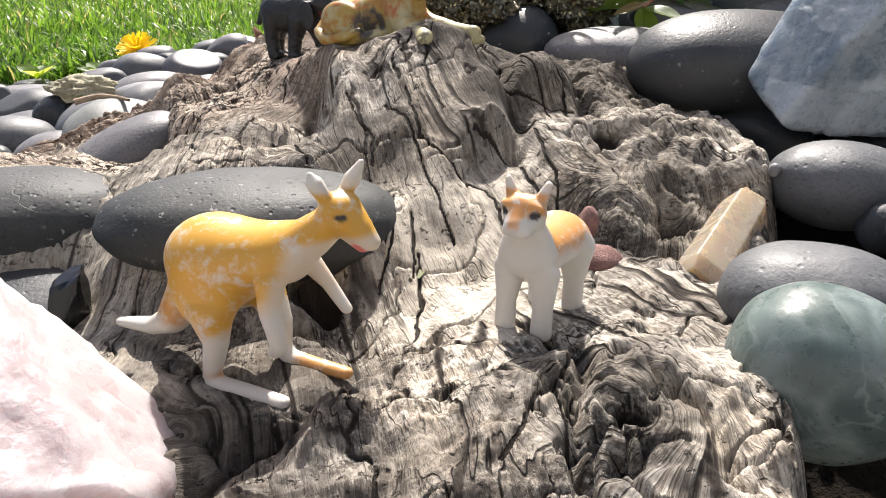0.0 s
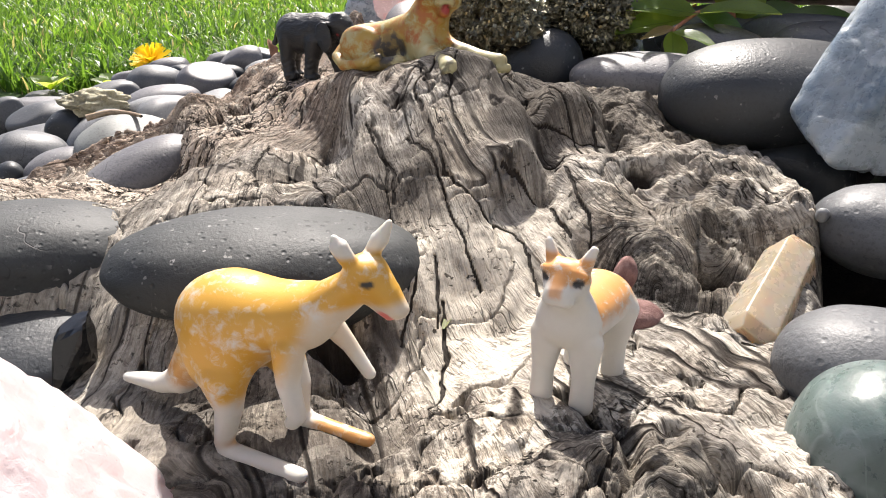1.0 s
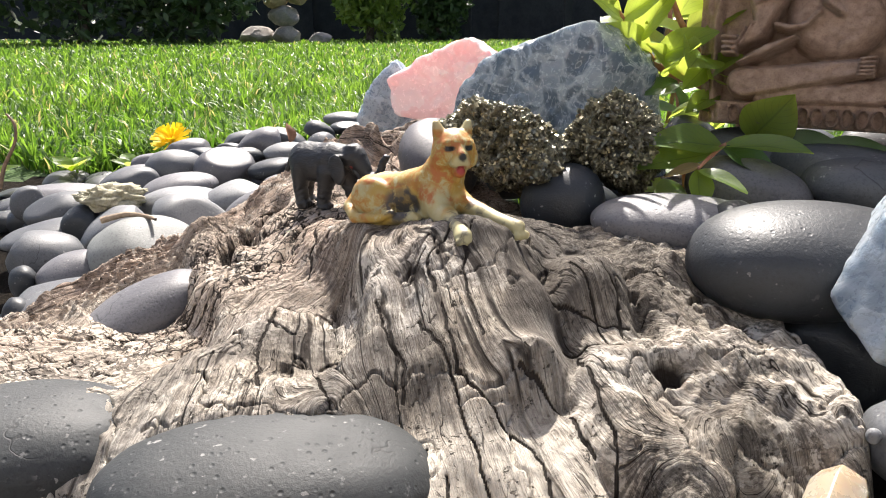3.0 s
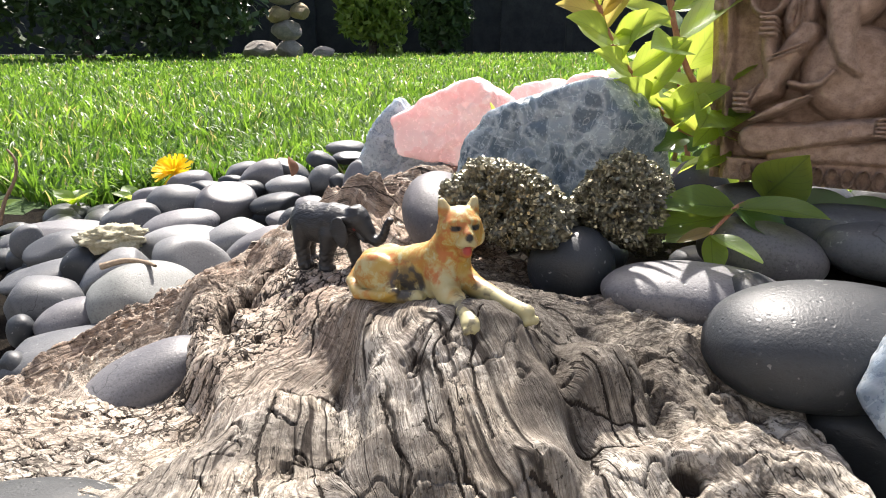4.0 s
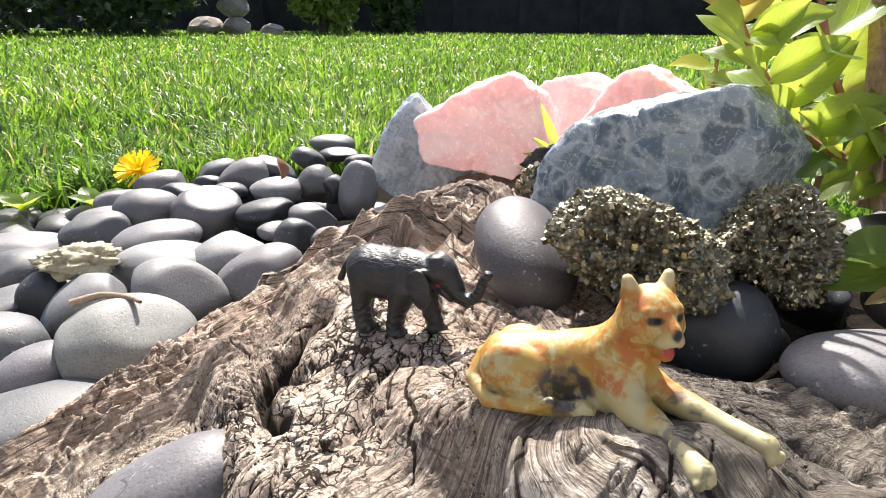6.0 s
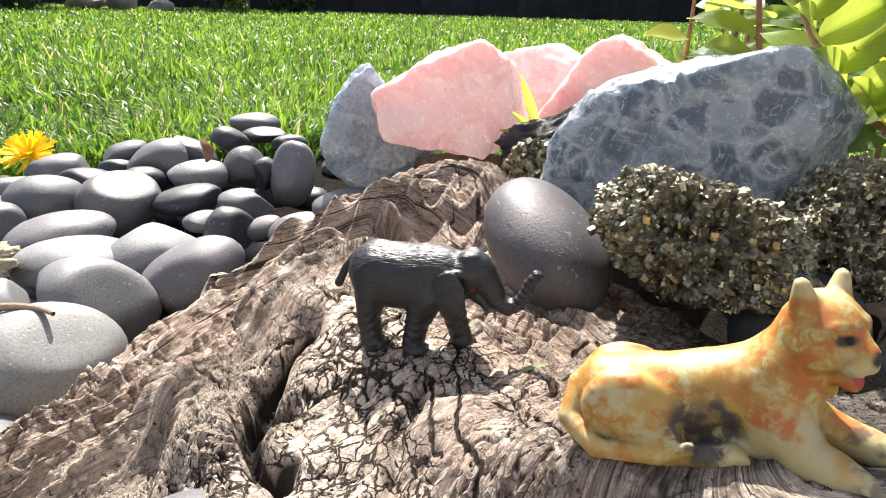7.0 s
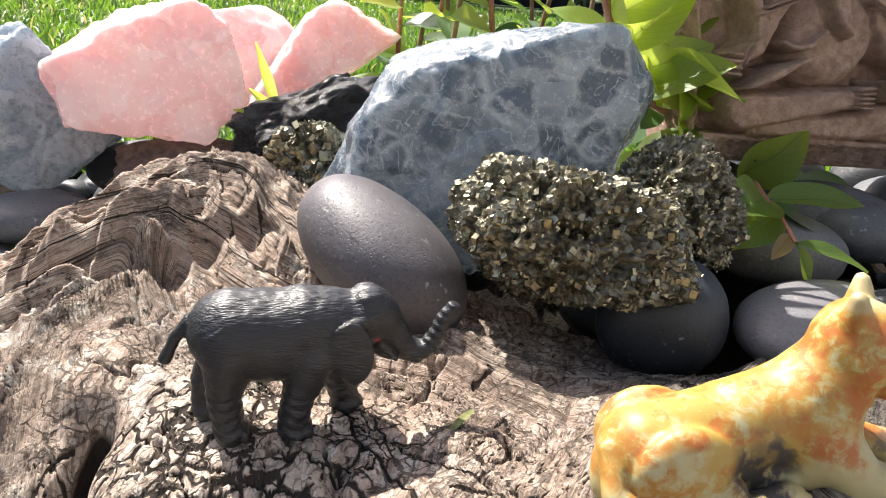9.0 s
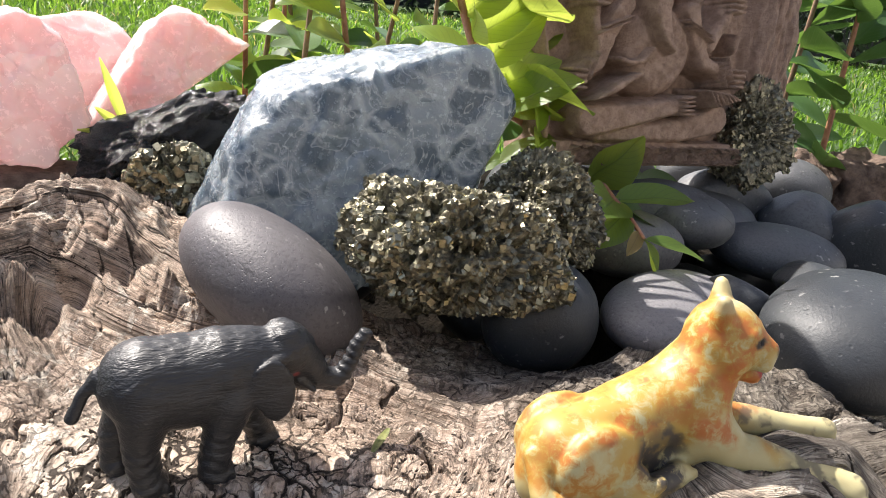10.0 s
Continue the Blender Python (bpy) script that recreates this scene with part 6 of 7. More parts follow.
# ---- the clay plaque ----
def plaque():
    """A carved clay tablet: a seated form with crossed legs in shallow relief over a moulded foot."""
    w, h = 0.128, 0.125
    nx, nz = 270, 300
    gx, gz = np.meshgrid(np.linspace(-w / 2, w / 2, nx), np.linspace(0, h, nz), indexing="ij")
    flare = 1 + 1.6 * gz
    P = np.stack([gx, np.zeros_like(gx), gz], -1) * 1000
    relief = np.zeros_like(gx)

    def raised(d, depth, round_):
        nonlocal relief
        round_ = 0.62 * round_
        relief = np.maximum(relief, depth * np.sqrt(np.clip(1 - np.clip(1 + d / round_, 0, 1) ** 2, 0, 1)))

    raised(lump(P, (-14, 0, 45), (18, 9, 19)), 0.009, 14)
    raised(lump(P, (-17, 0, 76), (11, 9, 14)), 0.011, 9)
    raised(limb(P, (-19, 0, 68, 6), (-19, 0, 58, 5), (-16.5, 0, 49, 4), (-12.5, 0, 44.5, 2.6)), 0.0135, 4.5)
    for ex, tilt in ((-33, 8), (0, -8)):
        raised(lump(P, (ex, 0, 67), (6, 9, 10), tilt), 0.0075, 5)
        for i in range(4):
            raised(limb(P, (ex - 3 + 2 * i, 0, 61 + i, 0.6), (ex - 1.5 + 1.2 * i, 0, 72, 0.6)), 0.009, 0.7)
    # raised arms of the carved figure
    for chain, r in (([(-30, 60), (-36, 51), (-41, 38), (-51, 32)], 5.2), ([(-1, 60), (2, 52), (7, 42), (23, 36)], 5.2), ([(-40, 44), (-42.5, 52), (-43, 62)], 4.0), ([(9, 48), (14, 56), (18, 65)], 4.0)):
        raised(limb(P, *[(x, 0, z, r - 0.5 * i) for i, (x, z) in enumerate(chain)]), 0.0095, 4.6)
        tip = chain[-1]
        for i in range(4):
            raised(limb(P, (tip[0] - 2.2, 0, tip[1] - 3 + 2.1 * i, 1.1), (tip[0] + 2.4, 0, tip[1] - 3.2 + 2.1 * i, 1.1)), 0.0115, 1.0)
    for bx, bz, dx, dz in ((-36, 52, 5.5, 2.5), (2, 53, 5.5, -2.5), (-46, 35.5, 2.2, 4.6), (17, 38.2, -1.6, 4.8)):
        for k in (-1, 1):
            raised(limb(P, (bx - dx + k * dz * 0.3, 0, bz - dz + k * 1.1, 0.7), (bx + dx + k * dz * 0.3, 0, bz + dz + k * 1.1, 0.7)), 0.0112, 0.8)
    raised(np.abs(lump(P, (-44, 0, 74), (5.5, 9, 6.5))) - 1.3, 0.008, 1.6)
    raised(lump(P, (25, 0, 50), (2.6, 9, 5.0)), 0.007, 3)
    # crossed legs, toes and pleats
    raised(limb(P, (-45, 0, 17, 7.5), (-30, 0, 19, 6.4), (-4, 0, 24, 4.6)), 0.0105, 5)
    raised(limb(P, (19, 0, 19.5, 7.5), (2, 0, 14.5, 6), (-38, 0, 11.5, 4.0)), 0.0085, 5)
    for i in range(5):
        raised(limb(P, (-4, 0, 21 + 1.5 * i, 0.9), (0.6, 0, 21 + 1.7 * i, 0.9)), 0.0125, 0.9)
    for i in range(7):
        raised(limb(P, (-47 + 1.6 * i, 0, 24.5 + 1.5 * i * 0.7, 0.7), (-37 + 1.7 * i, 0, 28.5 + 1.1 * i, 0.75)), 0.0140, 0.9)
        raised(limb(P, (6 + 2.0 * i, 0, 30.5 - 0.2 * i, 0.8), (9.5 + 1.9 * i, 0, 24.5 + 0.5 * i, 0.85)), 0.0140, 0.9)
    raised(limb(P, (-34, 0, 40, 1.5), (-29, 0, 38.8, 1.4), (-24, 0, 40, 1.4), (-20, 0, 44.5, 1.4)), 0.0115, 1.4)
    for i in range(16):
        raised(np.abs(lump(P, (-48 + 5.3 * i, 0, 4.0), (2.0, 9, 3.6))) - 0.45, 0.0100, 0.8)
    foot = 1 - step01(9.0, 10.0, P[..., 2])
    foot = foot * (1 - step01(31, 35, P[..., 0] - 0.5 * np.clip(P[..., 2] - 3, 0, 7)))
    relief = np.maximum(relief, 0.0062 * foot)
    relief = relief * 1.55 + 0.0009 * fbm(gx * 300, gz * 300, octaves=3, seed=5)
    bark = np.maximum(step01(0.036, 0.041, gx), step01(0.0545, 0.058, -gx))
    relief = relief * (1 - bark) + bark * (0.004 + 0.010 * np.abs(fbm(gx * 160, gz * 28, octaves=4, seed=15)))
    border = np.minimum.reduce([gx + w / 2, w / 2 - gx, h - gz])
    relief = relief - 0.004 * (1 - step01(0, 0.006, border + 0.0015 * fbm(gx * 200, gz * 200, seed=9)))
    thick = 0.016
    front = np.stack([gx * flare, -relief, gz], -1).reshape(-1, 3)
    back = np.stack([gx * flare, np.full_like(gx, thick), gz], -1).reshape(-1, 3)
    n = np.arange(nx * nz).reshape(nx, nz)
    quads = [np.stack([n[:-1, :-1], n[1:, :-1], n[1:, 1:], n[:-1, 1:]], -1).reshape(-1, 4)]
    m = n + nx * nz
    quads.append(np.stack([m[:-1, :-1], m[:-1, 1:], m[1:, 1:], m[1:, :-1]], -1).reshape(-1, 4))
    for a, b in ((n[0, :], m[0, :]), (n[-1, ::-1], m[-1, ::-1]), (n[::-1, 0], m[::-1, 0]), (n[:, -1], m[:, -1])):
        quads.append(np.stack([a[:-1], a[1:], b[1:], b[:-1]], -1))
    me = smooth(mesh_from("clay_plaque", np.concatenate([front, back]), np.concatenate(quads)))
    ob = part("clay_plaque", me, CLAY)
    ob.matrix_world = pose(0.156, 0.331, 0.099, -8, 0, -29)
    tagged(ob, "brown carved clay plaque with a seated figure in relief", "plaque")


plaque()


# ---- plants ----
def leaf_mesh(length, width, bend, fold, seed):
    """A pointed leaf with a folded midrib, along +y from its stalk."""
    rng = np.random.default_rng(seed)
    nu, nv = 7, 11
    verts, uvs = [], []
    for j in range(nv):
        t = j / (nv - 1)
        half = width / 2 * (math.sin(math.pi * t ** 0.9) ** 0.75 * (1 - 0.25 * t ** 5) if 0 < t < 1 else 0.0) + 0.0003
        for i in range(nu):
            u = i / (nu - 1) * 2 - 1
            z = fold * abs(u) * half - bend * t * t * length + 0.03 * width * math.sin(9 * t + u * 2 + seed)
            verts.append((u * half, t * length, z))
            uvs.append((i / (nu - 1), t))
    faces = [(j * nu + i, j * nu + i + 1, (j + 1) * nu + i + 1, (j + 1) * nu + i) for j in range(nv - 1) for i in range(nu - 1)]
    me = smooth(mesh_from("leaf", verts, faces))
    uv = me.uv_layers.new(name="blade")
    loops = np.empty(len(me.loops), np.int32)
    me.loops.foreach_get("vertex_index", loops)
    uv.data.foreach_set("uv", np.array(uvs, np.float32)[loops].ravel())
    return me


LEAVES = {}


def stem(points, r0, r1, material, parent, sides=7):
    """A tapering round twig through the points."""
    pts = [Vector(p) for p in points]
    fine = []
    for i in range(len(pts) - 1):
        p0, p1, p2, p3 = pts[max(i - 1, 0)], pts[i], pts[i + 1], pts[min(i + 2, len(pts) - 1)]
        for k in range(5):
            t = k / 5
            fine.append(0.5 * ((2 * p1) + (p2 - p0) * t + (2 * p0 - 5 * p1 + 4 * p2 - p3) * t * t + (3 * p1 - p0 - 3 * p2 + p3) * t ** 3))
    fine.append(pts[-1])
    verts, faces = [], []
    for i, p in enumerate(fine):
        d = (fine[min(i + 1, len(fine) - 1)] - fine[max(i - 1, 0)]).normalized()
        q = d.to_track_quat("Z", "X").to_matrix()
        r = r0 + (r1 - r0) * i / (len(fine) - 1)
        for k in range(sides):
            verts.append(p + q @ Vector((r * math.cos(6.2832 * k / sides), r * math.sin(6.2832 * k / sides), 0)))
    for i in range(len(fine) - 1):
        for k in range(sides):
            faces.append((i * sides + k, i * sides + (k + 1) % sides, (i + 1) * sides + (k + 1) % sides, (i + 1) * sides + k))
    part("stem", smooth(mesh_from("stem", [v[:] for v in verts], faces)), material, parent)
    return fine


def leaf(parent, at, to, length, width, material, face=(0, -0.4, 1), bend=0.15, fold=0.35, seed=0):
    """One leaf from its foot towards a direction, its upper side to face."""
    key = (round(length, 3), round(width, 3), seed % 4, material.name)
    if key not in LEAVES:
        me = leaf_mesh(length, width, bend, fold, seed % 4)
        me.materials.append(material)
        LEAVES[key] = me
    ob = new("leaf", LEAVES[key])
    y = Vector(to).normalized()
    z = Vector(face)
    z = (z - y * z.dot(y)).normalized()
    x = y.cross(z)
    m = Matrix((x, y, z)).transposed().to_4x4()
    ob.parent = parent
    ob.matrix_local = Matrix.Translation(at) @ m
    return ob


def shrub_front():
    thing = tagged(new("shrub"), "leafy shrub sprig with red stems and yellow-green leaves", "shrub")
    rng = random.Random(4)
    # the leaning shoot over the blue stone
    first = stem([(0.124, 0.356, 0.098), (0.103, 0.366, 0.113), (0.082, 0.368, 0.122), (0.063, 0.368, 0.143), (0.052, 0.368, 0.160), (0.047, 0.368, 0.172), (0.041, 0.368, 0.180)], 0.0019, 0.0009, STEM, thing)
    for i in range(7, len(first), 2):
        grown = (i - 7) / (len(first) - 8)
        for s in (1, -1):
            side = Vector((s * 0.75 - 0.15, -0.45, 0.45)) if (i // 2) % 2 else Vector((s * 0.35 - 0.2, -s * 0.7, 0.6))
            side += Vector((rng.uniform(-0.25, 0.25), rng.uniform(-0.25, 0.25), rng.uniform(-0.2, 0.3)))
            size = (0.030 - 0.008 * grown) * rng.uniform(0.85, 1.15)
            young = grown > 0.5 and rng.random() < 0.7
            leaf(thing, first[i], side, size, size * rng.uniform(0.42, 0.55), LEAF_RED if young else LEAF, (-0.35 * s + rng.uniform(-0.3, 0.3), -0.75, 0.55), bend=0.14, seed=i + s)
    for k in range(5):
        leaf(thing, first[-1], (-0.9 + 0.3 * k, -0.3 + 0.1 * k, 0.15 + 0.15 * k), 0.022, 0.007, LEAF_RED, (0, -1, 0.4), seed=k)
    # the upright shoot with large leaves
    second = stem([(0.112, 0.362, 0.108), (0.100, 0.372, 0.128), (0.088, 0.371, 0.145), (0.080, 0.370, 0.165), (0.073, 0.369, 0.190), (0.070, 0.369, 0.215)], 0.0017, 0.0010, STEM, thing)
    for at, way, size, wide in ((5, (-0.015, -0.047, 0.0005), 0.046, 0.46), (12, (-0.02, -0.042, 0.006), 0.044, 0.42), (8, (0.8, -0.15, 0.55), 0.038, 0.5), (10, (0.55, 0.2, 0.8), 0.040, 0.5), (13, (0.75, -0.1, 0.65), 0.042, 0.52),
                                (16, (0.2, -0.6, 0.75), 0.038, 0.5), (20, (0.6, 0.1, 0.75), 0.040, 0.5), (22, (-0.5, -0.2, 0.85), 0.036, 0.48), (7, (-0.7, -0.35, 0.3), 0.026, 0.5), (3, (0.5, -0.6, -0.1), 0.026, 0.55), (2, (-0.3, -0.6, 0.2), 0.022, 0.5)):
        leaf(thing, second[at], way, size, size * wide, LEAF, (0.45, -0.35 + rng.uniform(-0.3, 0.2), 0.75), bend=0.12, seed=at)
    # small leaves where the shoots part
    for k in range(5):
        leaf(thing, (0.098 + rng.uniform(-0.012, 0.014), 0.362 + rng.uniform(-0.008, 0.004), 0.108 + rng.uniform(-0.012, 0.018)), (rng.uniform(-0.8, 0.8), -0.5, rng.uniform(-0.3, 0.8)), 0.020, 0.010, LEAF if k % 3 else LEAF_DARK, (rng.uniform(-0.5, 0.5), -0.5, 0.8), seed=k)
    # the low sprig over the dark stones
    low = stem([(0.128, 0.345, 0.086), (0.116, 0.336, 0.094), (0.1005, 0.3247, 0.0945), (0.0905, 0.313, 0.0915), (0.0824, 0.3035, 0.0877)], 0.0013, 0.0007, STEM, thing)
    for at, way, size, wide, mat in ((11, (-0.9, -0.25, 0.12), 0.034, 0.50, LEAF), (14, (-0.95, -0.1, -0.12), 0.032, 0.40, LEAF), (11, (0.75, -0.62, 0.1), 0.033, 0.42, LEAF), (12, (0.75, -0.3, -0.35), 0.028, 0.55, LEAF_DARK),
                                     (20, (0.05, -0.35, -0.6), 0.016, 0.62, LEAF), (20, (0.6, -0.75, -0.15), 0.022, 0.36, LEAF), (18, (-0.9, -0.2, -0.2), 0.015, 0.3, LEAF_RED)):
        leaf(thing, low[at], way, size, size * wide, mat, (0.15, -0.5, 0.85), bend=0.1, seed=at)
    for at, way, size, wide in (((0.116, 0.342, 0.094), (0.25, -0.55, 0.6), 0.027, 0.85), ((0.124, 0.338, 0.090), (0.75, -0.35, 0.1), 0.026, 0.6), ((0.140, 0.332, 0.092), (0.85, -0.4, -0.05), 0.030, 0.42), ((0.130, 0.330, 0.086), (0.4, -0.7, -0.2), 0.016, 0.5)):
        leaf(thing, at, way, size, size * wide, LEAF if wide > 0.8 else LEAF_DARK, (0.1, -0.75, 0.5), bend=0.08, seed=int(size * 1000))


def shrub_back(x, y, z, height, count, seed, label, size=(0.028, 0.044), dark=0.3):
    thing = tagged(new("shrub"), label, "shrub", "shrub shoots behind the crystals")
    thing.location = (x, y, z)
    rng = random.Random(seed)
    top = (rng.uniform(-0.04, 0.03), rng.uniform(-0.02, 0.02), height)
    main = stem([(0, 0, 0), (top[0] * 0.3, top[1] * 0.3, height * 0.35), (top[0] * 0.7, top[1] * 0.7, height * 0.7), top], 0.0022, 0.0011, STEM if seed % 3 == 0 else STEM_BROWN, thing)
    for i in range(count):
        p = main[int((0.25 + 0.75 * i / count) * (len(main) - 1))]
        a = rng.uniform(0, 6.28)
        n = round(rng.uniform(*size), 3)
        leaf(thing, p, (math.cos(a), math.sin(a), rng.uniform(0.0, 0.8)), n, round(n * rng.choice((0.42, 0.5, 0.56)), 3), LEAF_DARK if rng.random() < dark else LEAF, (rng.uniform(-0.6, 0.6), -0.5, 0.8), seed=i)


shrub_front()
for k, (sx, sy, sh) in enumerate(((0.10, 0.50, 0.16), (0.135, 0.47, 0.17), (0.165, 0.52, 0.17), (0.20, 0.49, 0.18), (0.115, 0.55, 0.15), (0.24, 0.55, 0.18), (0.14, 0.58, 0.17), (0.185, 0.60, 0.19), (0.22, 0.62, 0.18), (0.26, 0.50, 0.19))):
    shrub_back(sx, sy, 0.01, sh, 13, 20 + k, "upright green shrub shoot with glossy leaves")
# all leaves take the dark copy: a tree's shade put into the colour
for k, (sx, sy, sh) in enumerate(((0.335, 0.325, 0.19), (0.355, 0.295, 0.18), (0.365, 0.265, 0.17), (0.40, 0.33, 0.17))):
    shrub_back(sx, sy, 0.03, sh, 11, 50 + k, "shrub with broad leaves beside the plaque, shade put into their dark green", (0.040, 0.056), 1.0)


def sprout():
    thing = tagged(new("grass_sprout"), "small green sprout with narrow leaves beside pink quartz", "sprout")
    thing.location = (0.018, 0.500, 0.09)
    for way, n, w in (((-0.45, -0.1, 0.9), 0.034, 0.005), ((-0.75, -0.2, 0.5), 0.022, 0.004), ((-0.9, 0, 0.1), 0.022, 0.002)):
        leaf(thing, (0, 0, 0), way, n, w, LEAF, (0.2, -1, 0.3), bend=-0.1, seed=2)


sprout()


def dandelion(x, y, z):
    thing = tagged(new("dandelion"), "yellow dandelion flower at the edge of the lawn", "flower")
    thing.location = (x, y, z)
    stem([(0, 0, -0.035), (0.002, 0, -0.015), (0, 0, 0)], 0.0016, 0.0014, LEAF, thing)
    rng = random.Random(2)
    verts, faces = [], []
    for i in range(150):
        a, ring = rng.uniform(0, 6.283), rng.random() ** 0.7
        way = Vector((math.cos(a), math.sin(a), 0.15 + 1.6 * (1 - ring) ** 1.2)).normalized()
        side = Vector((-math.sin(a), math.cos(a), 0)) * 0.0013
        reach = 0.013 + 0.010 * ring
        b = len(verts)
        foot = way * 0.002
        verts += [foot - side * 0.5, foot + side * 0.5, way * reach + side, way * reach - side]
        faces.append((b, b + 1, b + 2, b + 3))
    ob = part("petals", mesh_from("petals", [v[:] for v in verts], faces), PETAL, thing, "yellow petals")
    ob.rotation_euler = (radians(38), 0, 0)


dandelion(-0.322, 0.760, 0.027)


def weed(x, y, z, seed):
    thing = tagged(new("weed"), "low broad-leaved weed at the lawn's edge", "weed", "weeds")
    thing.location = (x, y, z)
    rng = random.Random(seed)
    for i in range(7):
        a = i * 0.9 + rng.uniform(-0.3, 0.3)
        n = rng.uniform(0.020, 0.032)
        leaf(thing, (0, 0, 0), (math.cos(a), math.sin(a), 0.8), n, n * 0.5, LEAF, (0, -0.3, 1), bend=0.3, seed=i)


weed(-0.40, 0.70, 0.005, 1)
weed(-0.46, 0.66, 0.003, 2)
weed(-0.345, 0.715, 0.005, 3)


def dry_bits():
    me = leaf_mesh(0.020, 0.013, 0.1, 0.5, 1)
    ob = part("fallen_leaf", me, DRY_LEAF)
    ob.matrix_world = pose(-0.172, 0.668, 0.040, 70, 20, 60)
    tagged(ob, "brown curled fallen leaf on a pebble", "leaf")
    thing = tagged(new("bark_sliver"), "curled sliver of dry bark lying on pebbles", "bark")
    stem([(-0.236, 0.448, 0.0245), (-0.222, 0.452, 0.0275), (-0.208, 0.451, 0.0268), (-0.200, 0.446, 0.0262)], 0.0022, 0.0010, DRY_BARK, thing)


dry_bits()


def twig():
    thing = tagged(new("twig"), "thin bent brown twig standing in the grass", "twig")
    stem([(-0.435, 0.640, 0.0), (-0.430, 0.645, 0.020), (-0.420, 0.650, 0.040), (-0.418, 0.652, 0.056), (-0.426, 0.655, 0.066)], 0.0020, 0.0010, STEM_BROWN, thing)


twig()


# ---- grass ----
def grass():
    """Blades over the lawn, thick near the stones and broader-set far off."""
    rng = np.random.default_rng(6)
    n = 170000
    dist = 0.05 + 9.0 * rng.random(n) ** 2.4
    angle = rng.uniform(-0.95, 1.75, n)
    angle = np.where((angle > 0.75) & (rng.random(n) < 0.5), rng.uniform(-0.95, 0.75, n), angle)
    ox, oy = -0.12, 0.50
    x, y = ox + np.sin(angle) * (dist + 0.15), oy + np.cos(angle) * (dist + 0.15)
    keep = (y > lawn_edge(x) - 0.01 + 0.02 * rng.normal(size=n)) | (x > 0.47 + 0.02 * rng.normal(size=n))
    x, y = x[keep], y[keep]
    n = len(x)
    far = np.hypot(x, y - 0.2)
    z = ground_height(x, y)
    tuft = fbm(x * 9, y * 9, octaves=3, seed=3)
    tall = rng.uniform(0.022, 0.060, n) * (0.9 + 0.7 * tuft)
    wide = rng.uniform(0.0018, 0.0038, n) * (1 + 0.55 * np.clip(far - 0.8, 0, 6))
    way = rng.uniform(0, 6.283, n)
    lean = rng.uniform(0.1, 1.1, n)
    dx, dy = np.cos(way), np.sin(way)
    turn = way + rng.normal(0, 0.7, n)
    sx, sy = -np.sin(turn), np.cos(turn)
    levels = ((0.0, 0.9, 0.0), (0.4, 1.0, 0.18), (0.78, 0.7, 0.55), (1.0, 0.0, 1.0))
    verts = []
    for t, w, b in levels:
        cx, cy, cz = x + dx * lean * tall * b, y + dy * lean * tall * b, z + tall * t * (1 - 0.35 * lean * b) - 0.003
        for s in ((-1, 1) if w else (0,)):
            verts.append(np.stack([cx + s * sx * wide * w * 0.5, cy + s * sy * wide * w * 0.5, cz], -1))
    V = np.stack(verts, 1)
    base = np.arange(n)[:, None] * 7
    tris = np.concatenate([base + np.array(t) for t in ((0, 1, 3), (0, 3, 2), (2, 3, 5), (2, 5, 4), (4, 5, 6))])
    me = smooth(mesh_from("grass", V.reshape(-1, 3), tris))
    tone = np.clip(rng.beta(1.6, 1.9, n) * 0.93 + 0.25 * tuft, 0, 0.95)
    tone = np.where(rng.random(n) < 0.03, 1.0, tone)
    attribute(me, "shade", np.repeat(tone, 7))
    tagged(part("lawn_grass", me, GRASS), "sunlit green lawn grass with fine blades", "grass", kind="stuff")


grass()


# ---- far side of the garden ----
def clump_mesh(size, count, seed, flat=1.0, taper=0.0):
    """A crown of small leaves with gaps and an uneven outline."""
    rng = np.random.default_rng(seed)
    d = rng.normal(size=(count, 3))
    d /= np.linalg.norm(d, axis=1)[:, None]
    r = rng.random(count) ** 0.4
    lob = 1 + 0.5 * fbm(d[:, 0] * 2 + seed, d[:, 1] * 2, d[:, 2] * 2, 3, seed)
    p = d * (r * lob)[:, None]
    p[:, :2] *= (1 - taper * (p[:, 2:3] * 0.5 + 0.5))
    p *= np.array(size)
    q = rng.normal(size=(count, 2, 3))
    q /= np.linalg.norm(q, axis=2)[:, :, None]
    s = rng.uniform(0.03, 0.07, count)[:, None]
    a, b = q[:, 0] * s, q[:, 1] * s * 0.6
    V = np.stack([p - a, p + b, p + a, p - b], 1).reshape(-1, 3)
    return mesh_from("crown", V, np.arange(count * 4).reshape(-1, 4))


def bush(x, y, size, count, seed, material, label, taper=0.0, category="bush"):
    thing = tagged(new("bush"), label, category, "garden bushes")
    thing.location = (x, y, 0)
    stem([(0, 0, 0), (0.02, 0, size[2] * 0.8), (0, 0.02, size[2] * 1.5)], 0.05, 0.02, BARK, thing)
    ob = part("crown", clump_mesh(size, count, seed, taper=taper), material, thing)
    ob.location = (0, 0, size[2] * 0.95)


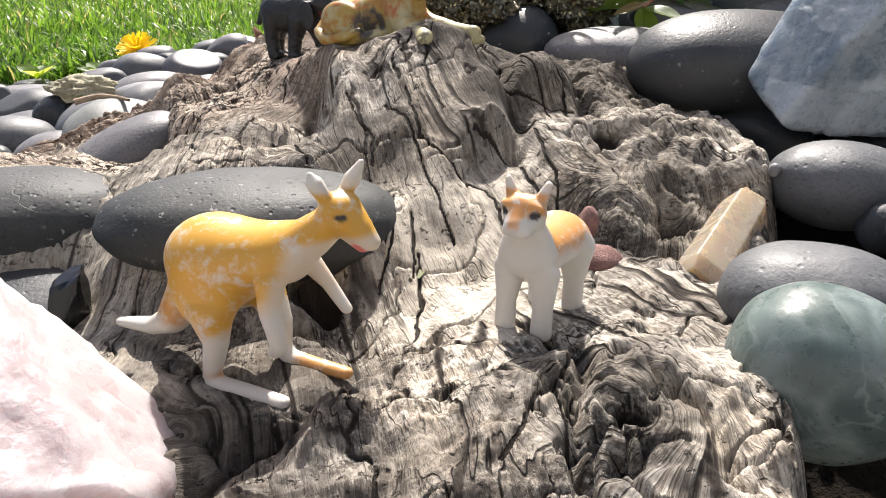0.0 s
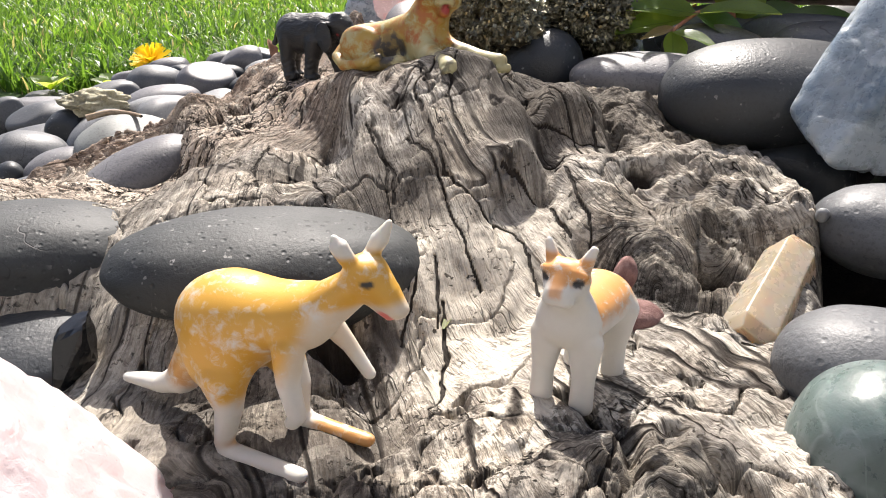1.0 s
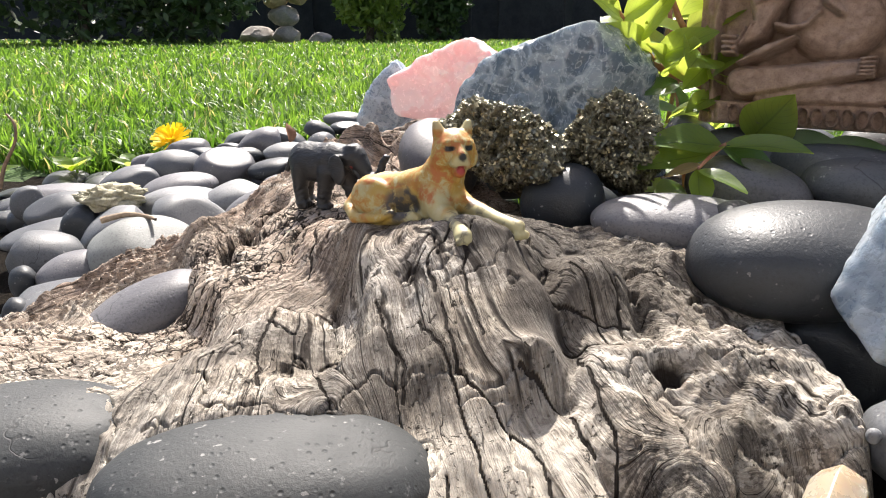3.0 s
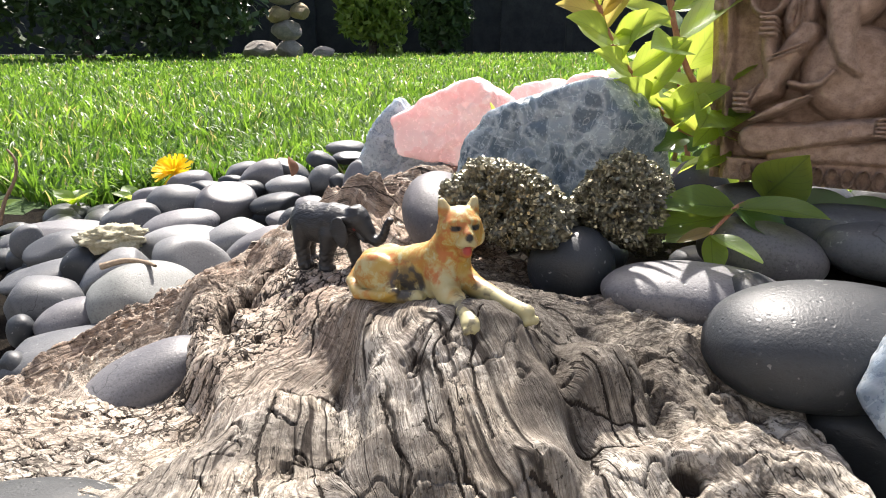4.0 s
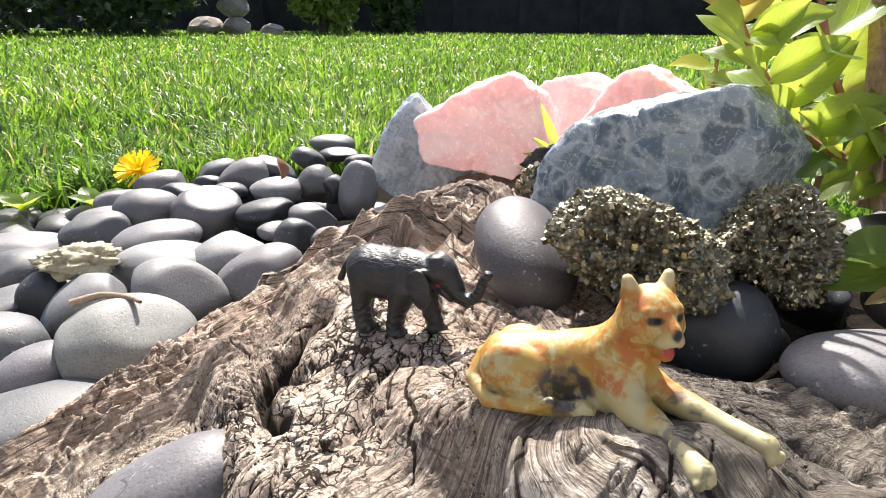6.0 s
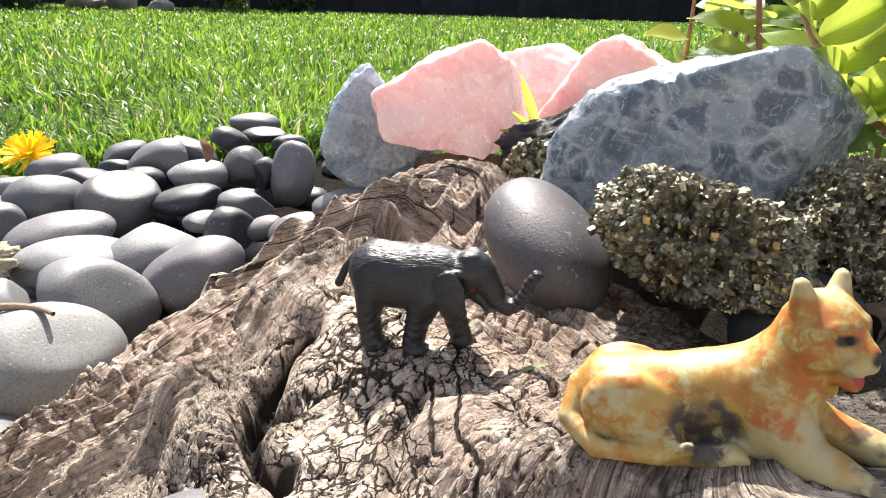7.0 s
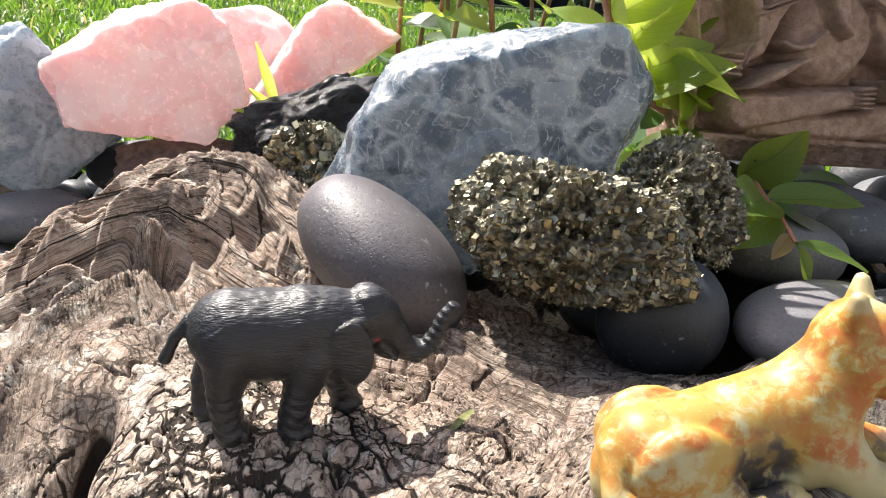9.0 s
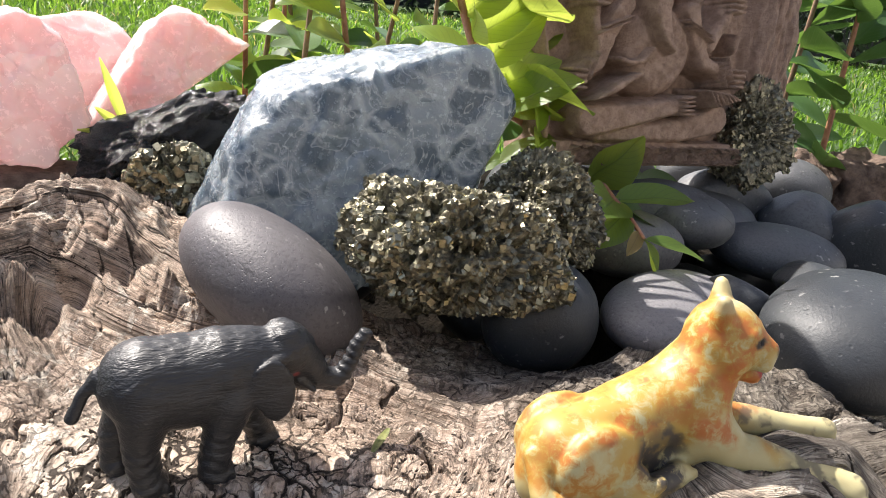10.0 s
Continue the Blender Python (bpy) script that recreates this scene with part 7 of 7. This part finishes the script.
def garden():
    bush(-2.75, 7.0, (0.75, 0.6, 0.9), 6000, 1, HEDGE, "dark spreading garden bush in shade")
    bush(-3.6, 6.6, (0.8, 0.6, 1.1), 5000, 2, HEDGE, "dark garden bush in shade")
    bush(-1.20, 8.3, (0.55, 0.5, 0.95), 7000, 3, CONIFER, "rounded yellow-green garden conifer", 0.3)
    bush(-0.45, 8.9, (0.45, 0.5, 0.9), 5000, 4, HEDGE, "dark upright garden bush", 0.3)
    bush(-4.6, 6.3, (0.8, 0.7, 1.2), 5000, 5, HEDGE, "dark garden bush in shade")
    bush(-6.0, 5.5, (1.2, 0.7, 1.3), 5000, 6, HEDGE, "dark garden bush in shade")
    bush(5.5, 7.5, (1.6, 0.9, 1.5), 6000, 7, HEDGE, "dark garden hedge in shade")
    for i, (x, y) in enumerate(((6.8, 5.4), (7.4, 3.2), (7.6, 1.2), (7.2, -1.0))):
        bush(x, y, (1.0, 1.3, 1.2), 5000, 30 + i, HEDGE, "dark garden hedge in shade")
    for i, (x, z, a, c, mat) in enumerate(((-1.98, 0.09, 0.16, 0.10, GARDEN_STONE), (-2.0, 0.28, 0.17, 0.11, GARDEN_STONE), (-2.08, 0.44, 0.13, 0.09, GOLD_STONE), (-1.85, 0.46, 0.10, 0.09, GOLD_STONE), (-2.0, 0.62, 0.18, 0.10, GARDEN_STONE), (-2.30, 0.08, 0.20, 0.10, GARDEN_STONE), (-1.62, 0.05, 0.12, 0.07, GARDEN_STONE))):
        tagged(rock("cairn_stone", x, 7.6, z, a, 0.13, c, 10 * i, 4 - 2 * i, mat, "rough garden stone stacked in a cairn", 10, 0.75, 0.04, 3, 70 + i, "stone"), group="cairn stones")
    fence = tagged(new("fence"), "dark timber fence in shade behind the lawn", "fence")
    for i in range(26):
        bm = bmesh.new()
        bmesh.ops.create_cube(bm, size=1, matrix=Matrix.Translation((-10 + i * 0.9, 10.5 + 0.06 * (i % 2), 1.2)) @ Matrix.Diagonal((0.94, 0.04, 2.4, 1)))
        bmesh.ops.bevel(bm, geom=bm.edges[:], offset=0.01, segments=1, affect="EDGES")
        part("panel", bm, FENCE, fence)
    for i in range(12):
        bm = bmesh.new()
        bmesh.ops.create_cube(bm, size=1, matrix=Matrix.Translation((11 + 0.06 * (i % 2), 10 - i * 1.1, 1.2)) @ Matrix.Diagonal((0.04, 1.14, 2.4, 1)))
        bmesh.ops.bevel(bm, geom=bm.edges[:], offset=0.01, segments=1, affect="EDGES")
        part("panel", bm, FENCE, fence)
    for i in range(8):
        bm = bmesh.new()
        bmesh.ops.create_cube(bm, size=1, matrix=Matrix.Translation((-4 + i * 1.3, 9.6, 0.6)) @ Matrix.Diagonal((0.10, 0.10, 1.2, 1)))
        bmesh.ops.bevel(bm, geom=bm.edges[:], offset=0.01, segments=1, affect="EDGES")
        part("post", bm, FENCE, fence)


garden()


# ---- small loose things ----
def clipping(x, y, z, length, turn, nod, label):
    me = leaf_mesh(length, 0.0012, 0.05, 0.2, 3)
    ob = part("grass_clipping", me, DRY_GRASS)
    ob.matrix_world = pose(x, y, z, nod, 0, turn)
    tagged(ob, label, "grass", "grass clippings")


clipping(-0.044, 0.306, log_top(-0.044, 0.306) + 0.001, 0.009, -70, 3, "cut grass blade on the driftwood")
clipping(-0.078, 0.303, log_top(-0.078, 0.303) + 0.001, 0.009, -60, 3, "cut grass blade on the driftwood")
clipping(-0.006, 0.155, log_top(-0.006, 0.155) + 0.001, 0.010, -20, 20, "cut grass blade on the driftwood")


def crumb(x, y, z, size, turn, material, label, seed):
    ob = rock("bark_crumb", x, y, z, size, size * 0.6, size * 0.35, turn, 8, material, label, 8, 0.6, 0.08, 2, seed, "debris")
    tagged(ob, group="bark crumbs")


for k in range(22):
    cx, cy = -0.27 + 0.02 * (k % 11) + 0.006 * math.sin(k * 2.1), 0.36 + 0.13 * (k // 11) + 0.03 * math.sin(k * 1.3)
    crumb(cx, cy, float(ground_height(np.array([cx]), np.array([cy]))[0]) + 0.014, 0.004 + 0.003 * (k % 3), 37 * k, BROWN_ROCK if k % 2 else TAN_ROCK, "small crumb of dry bark between pebbles", 200 + k)
rock("red_stone", 0.106, 0.300, 0.062, 0.009, 0.007, 0.006, 20, 5, RED_ROCK, "small reddish stone between dark pebbles", 10, 0.7, 0.06, 3, 91, "stone")
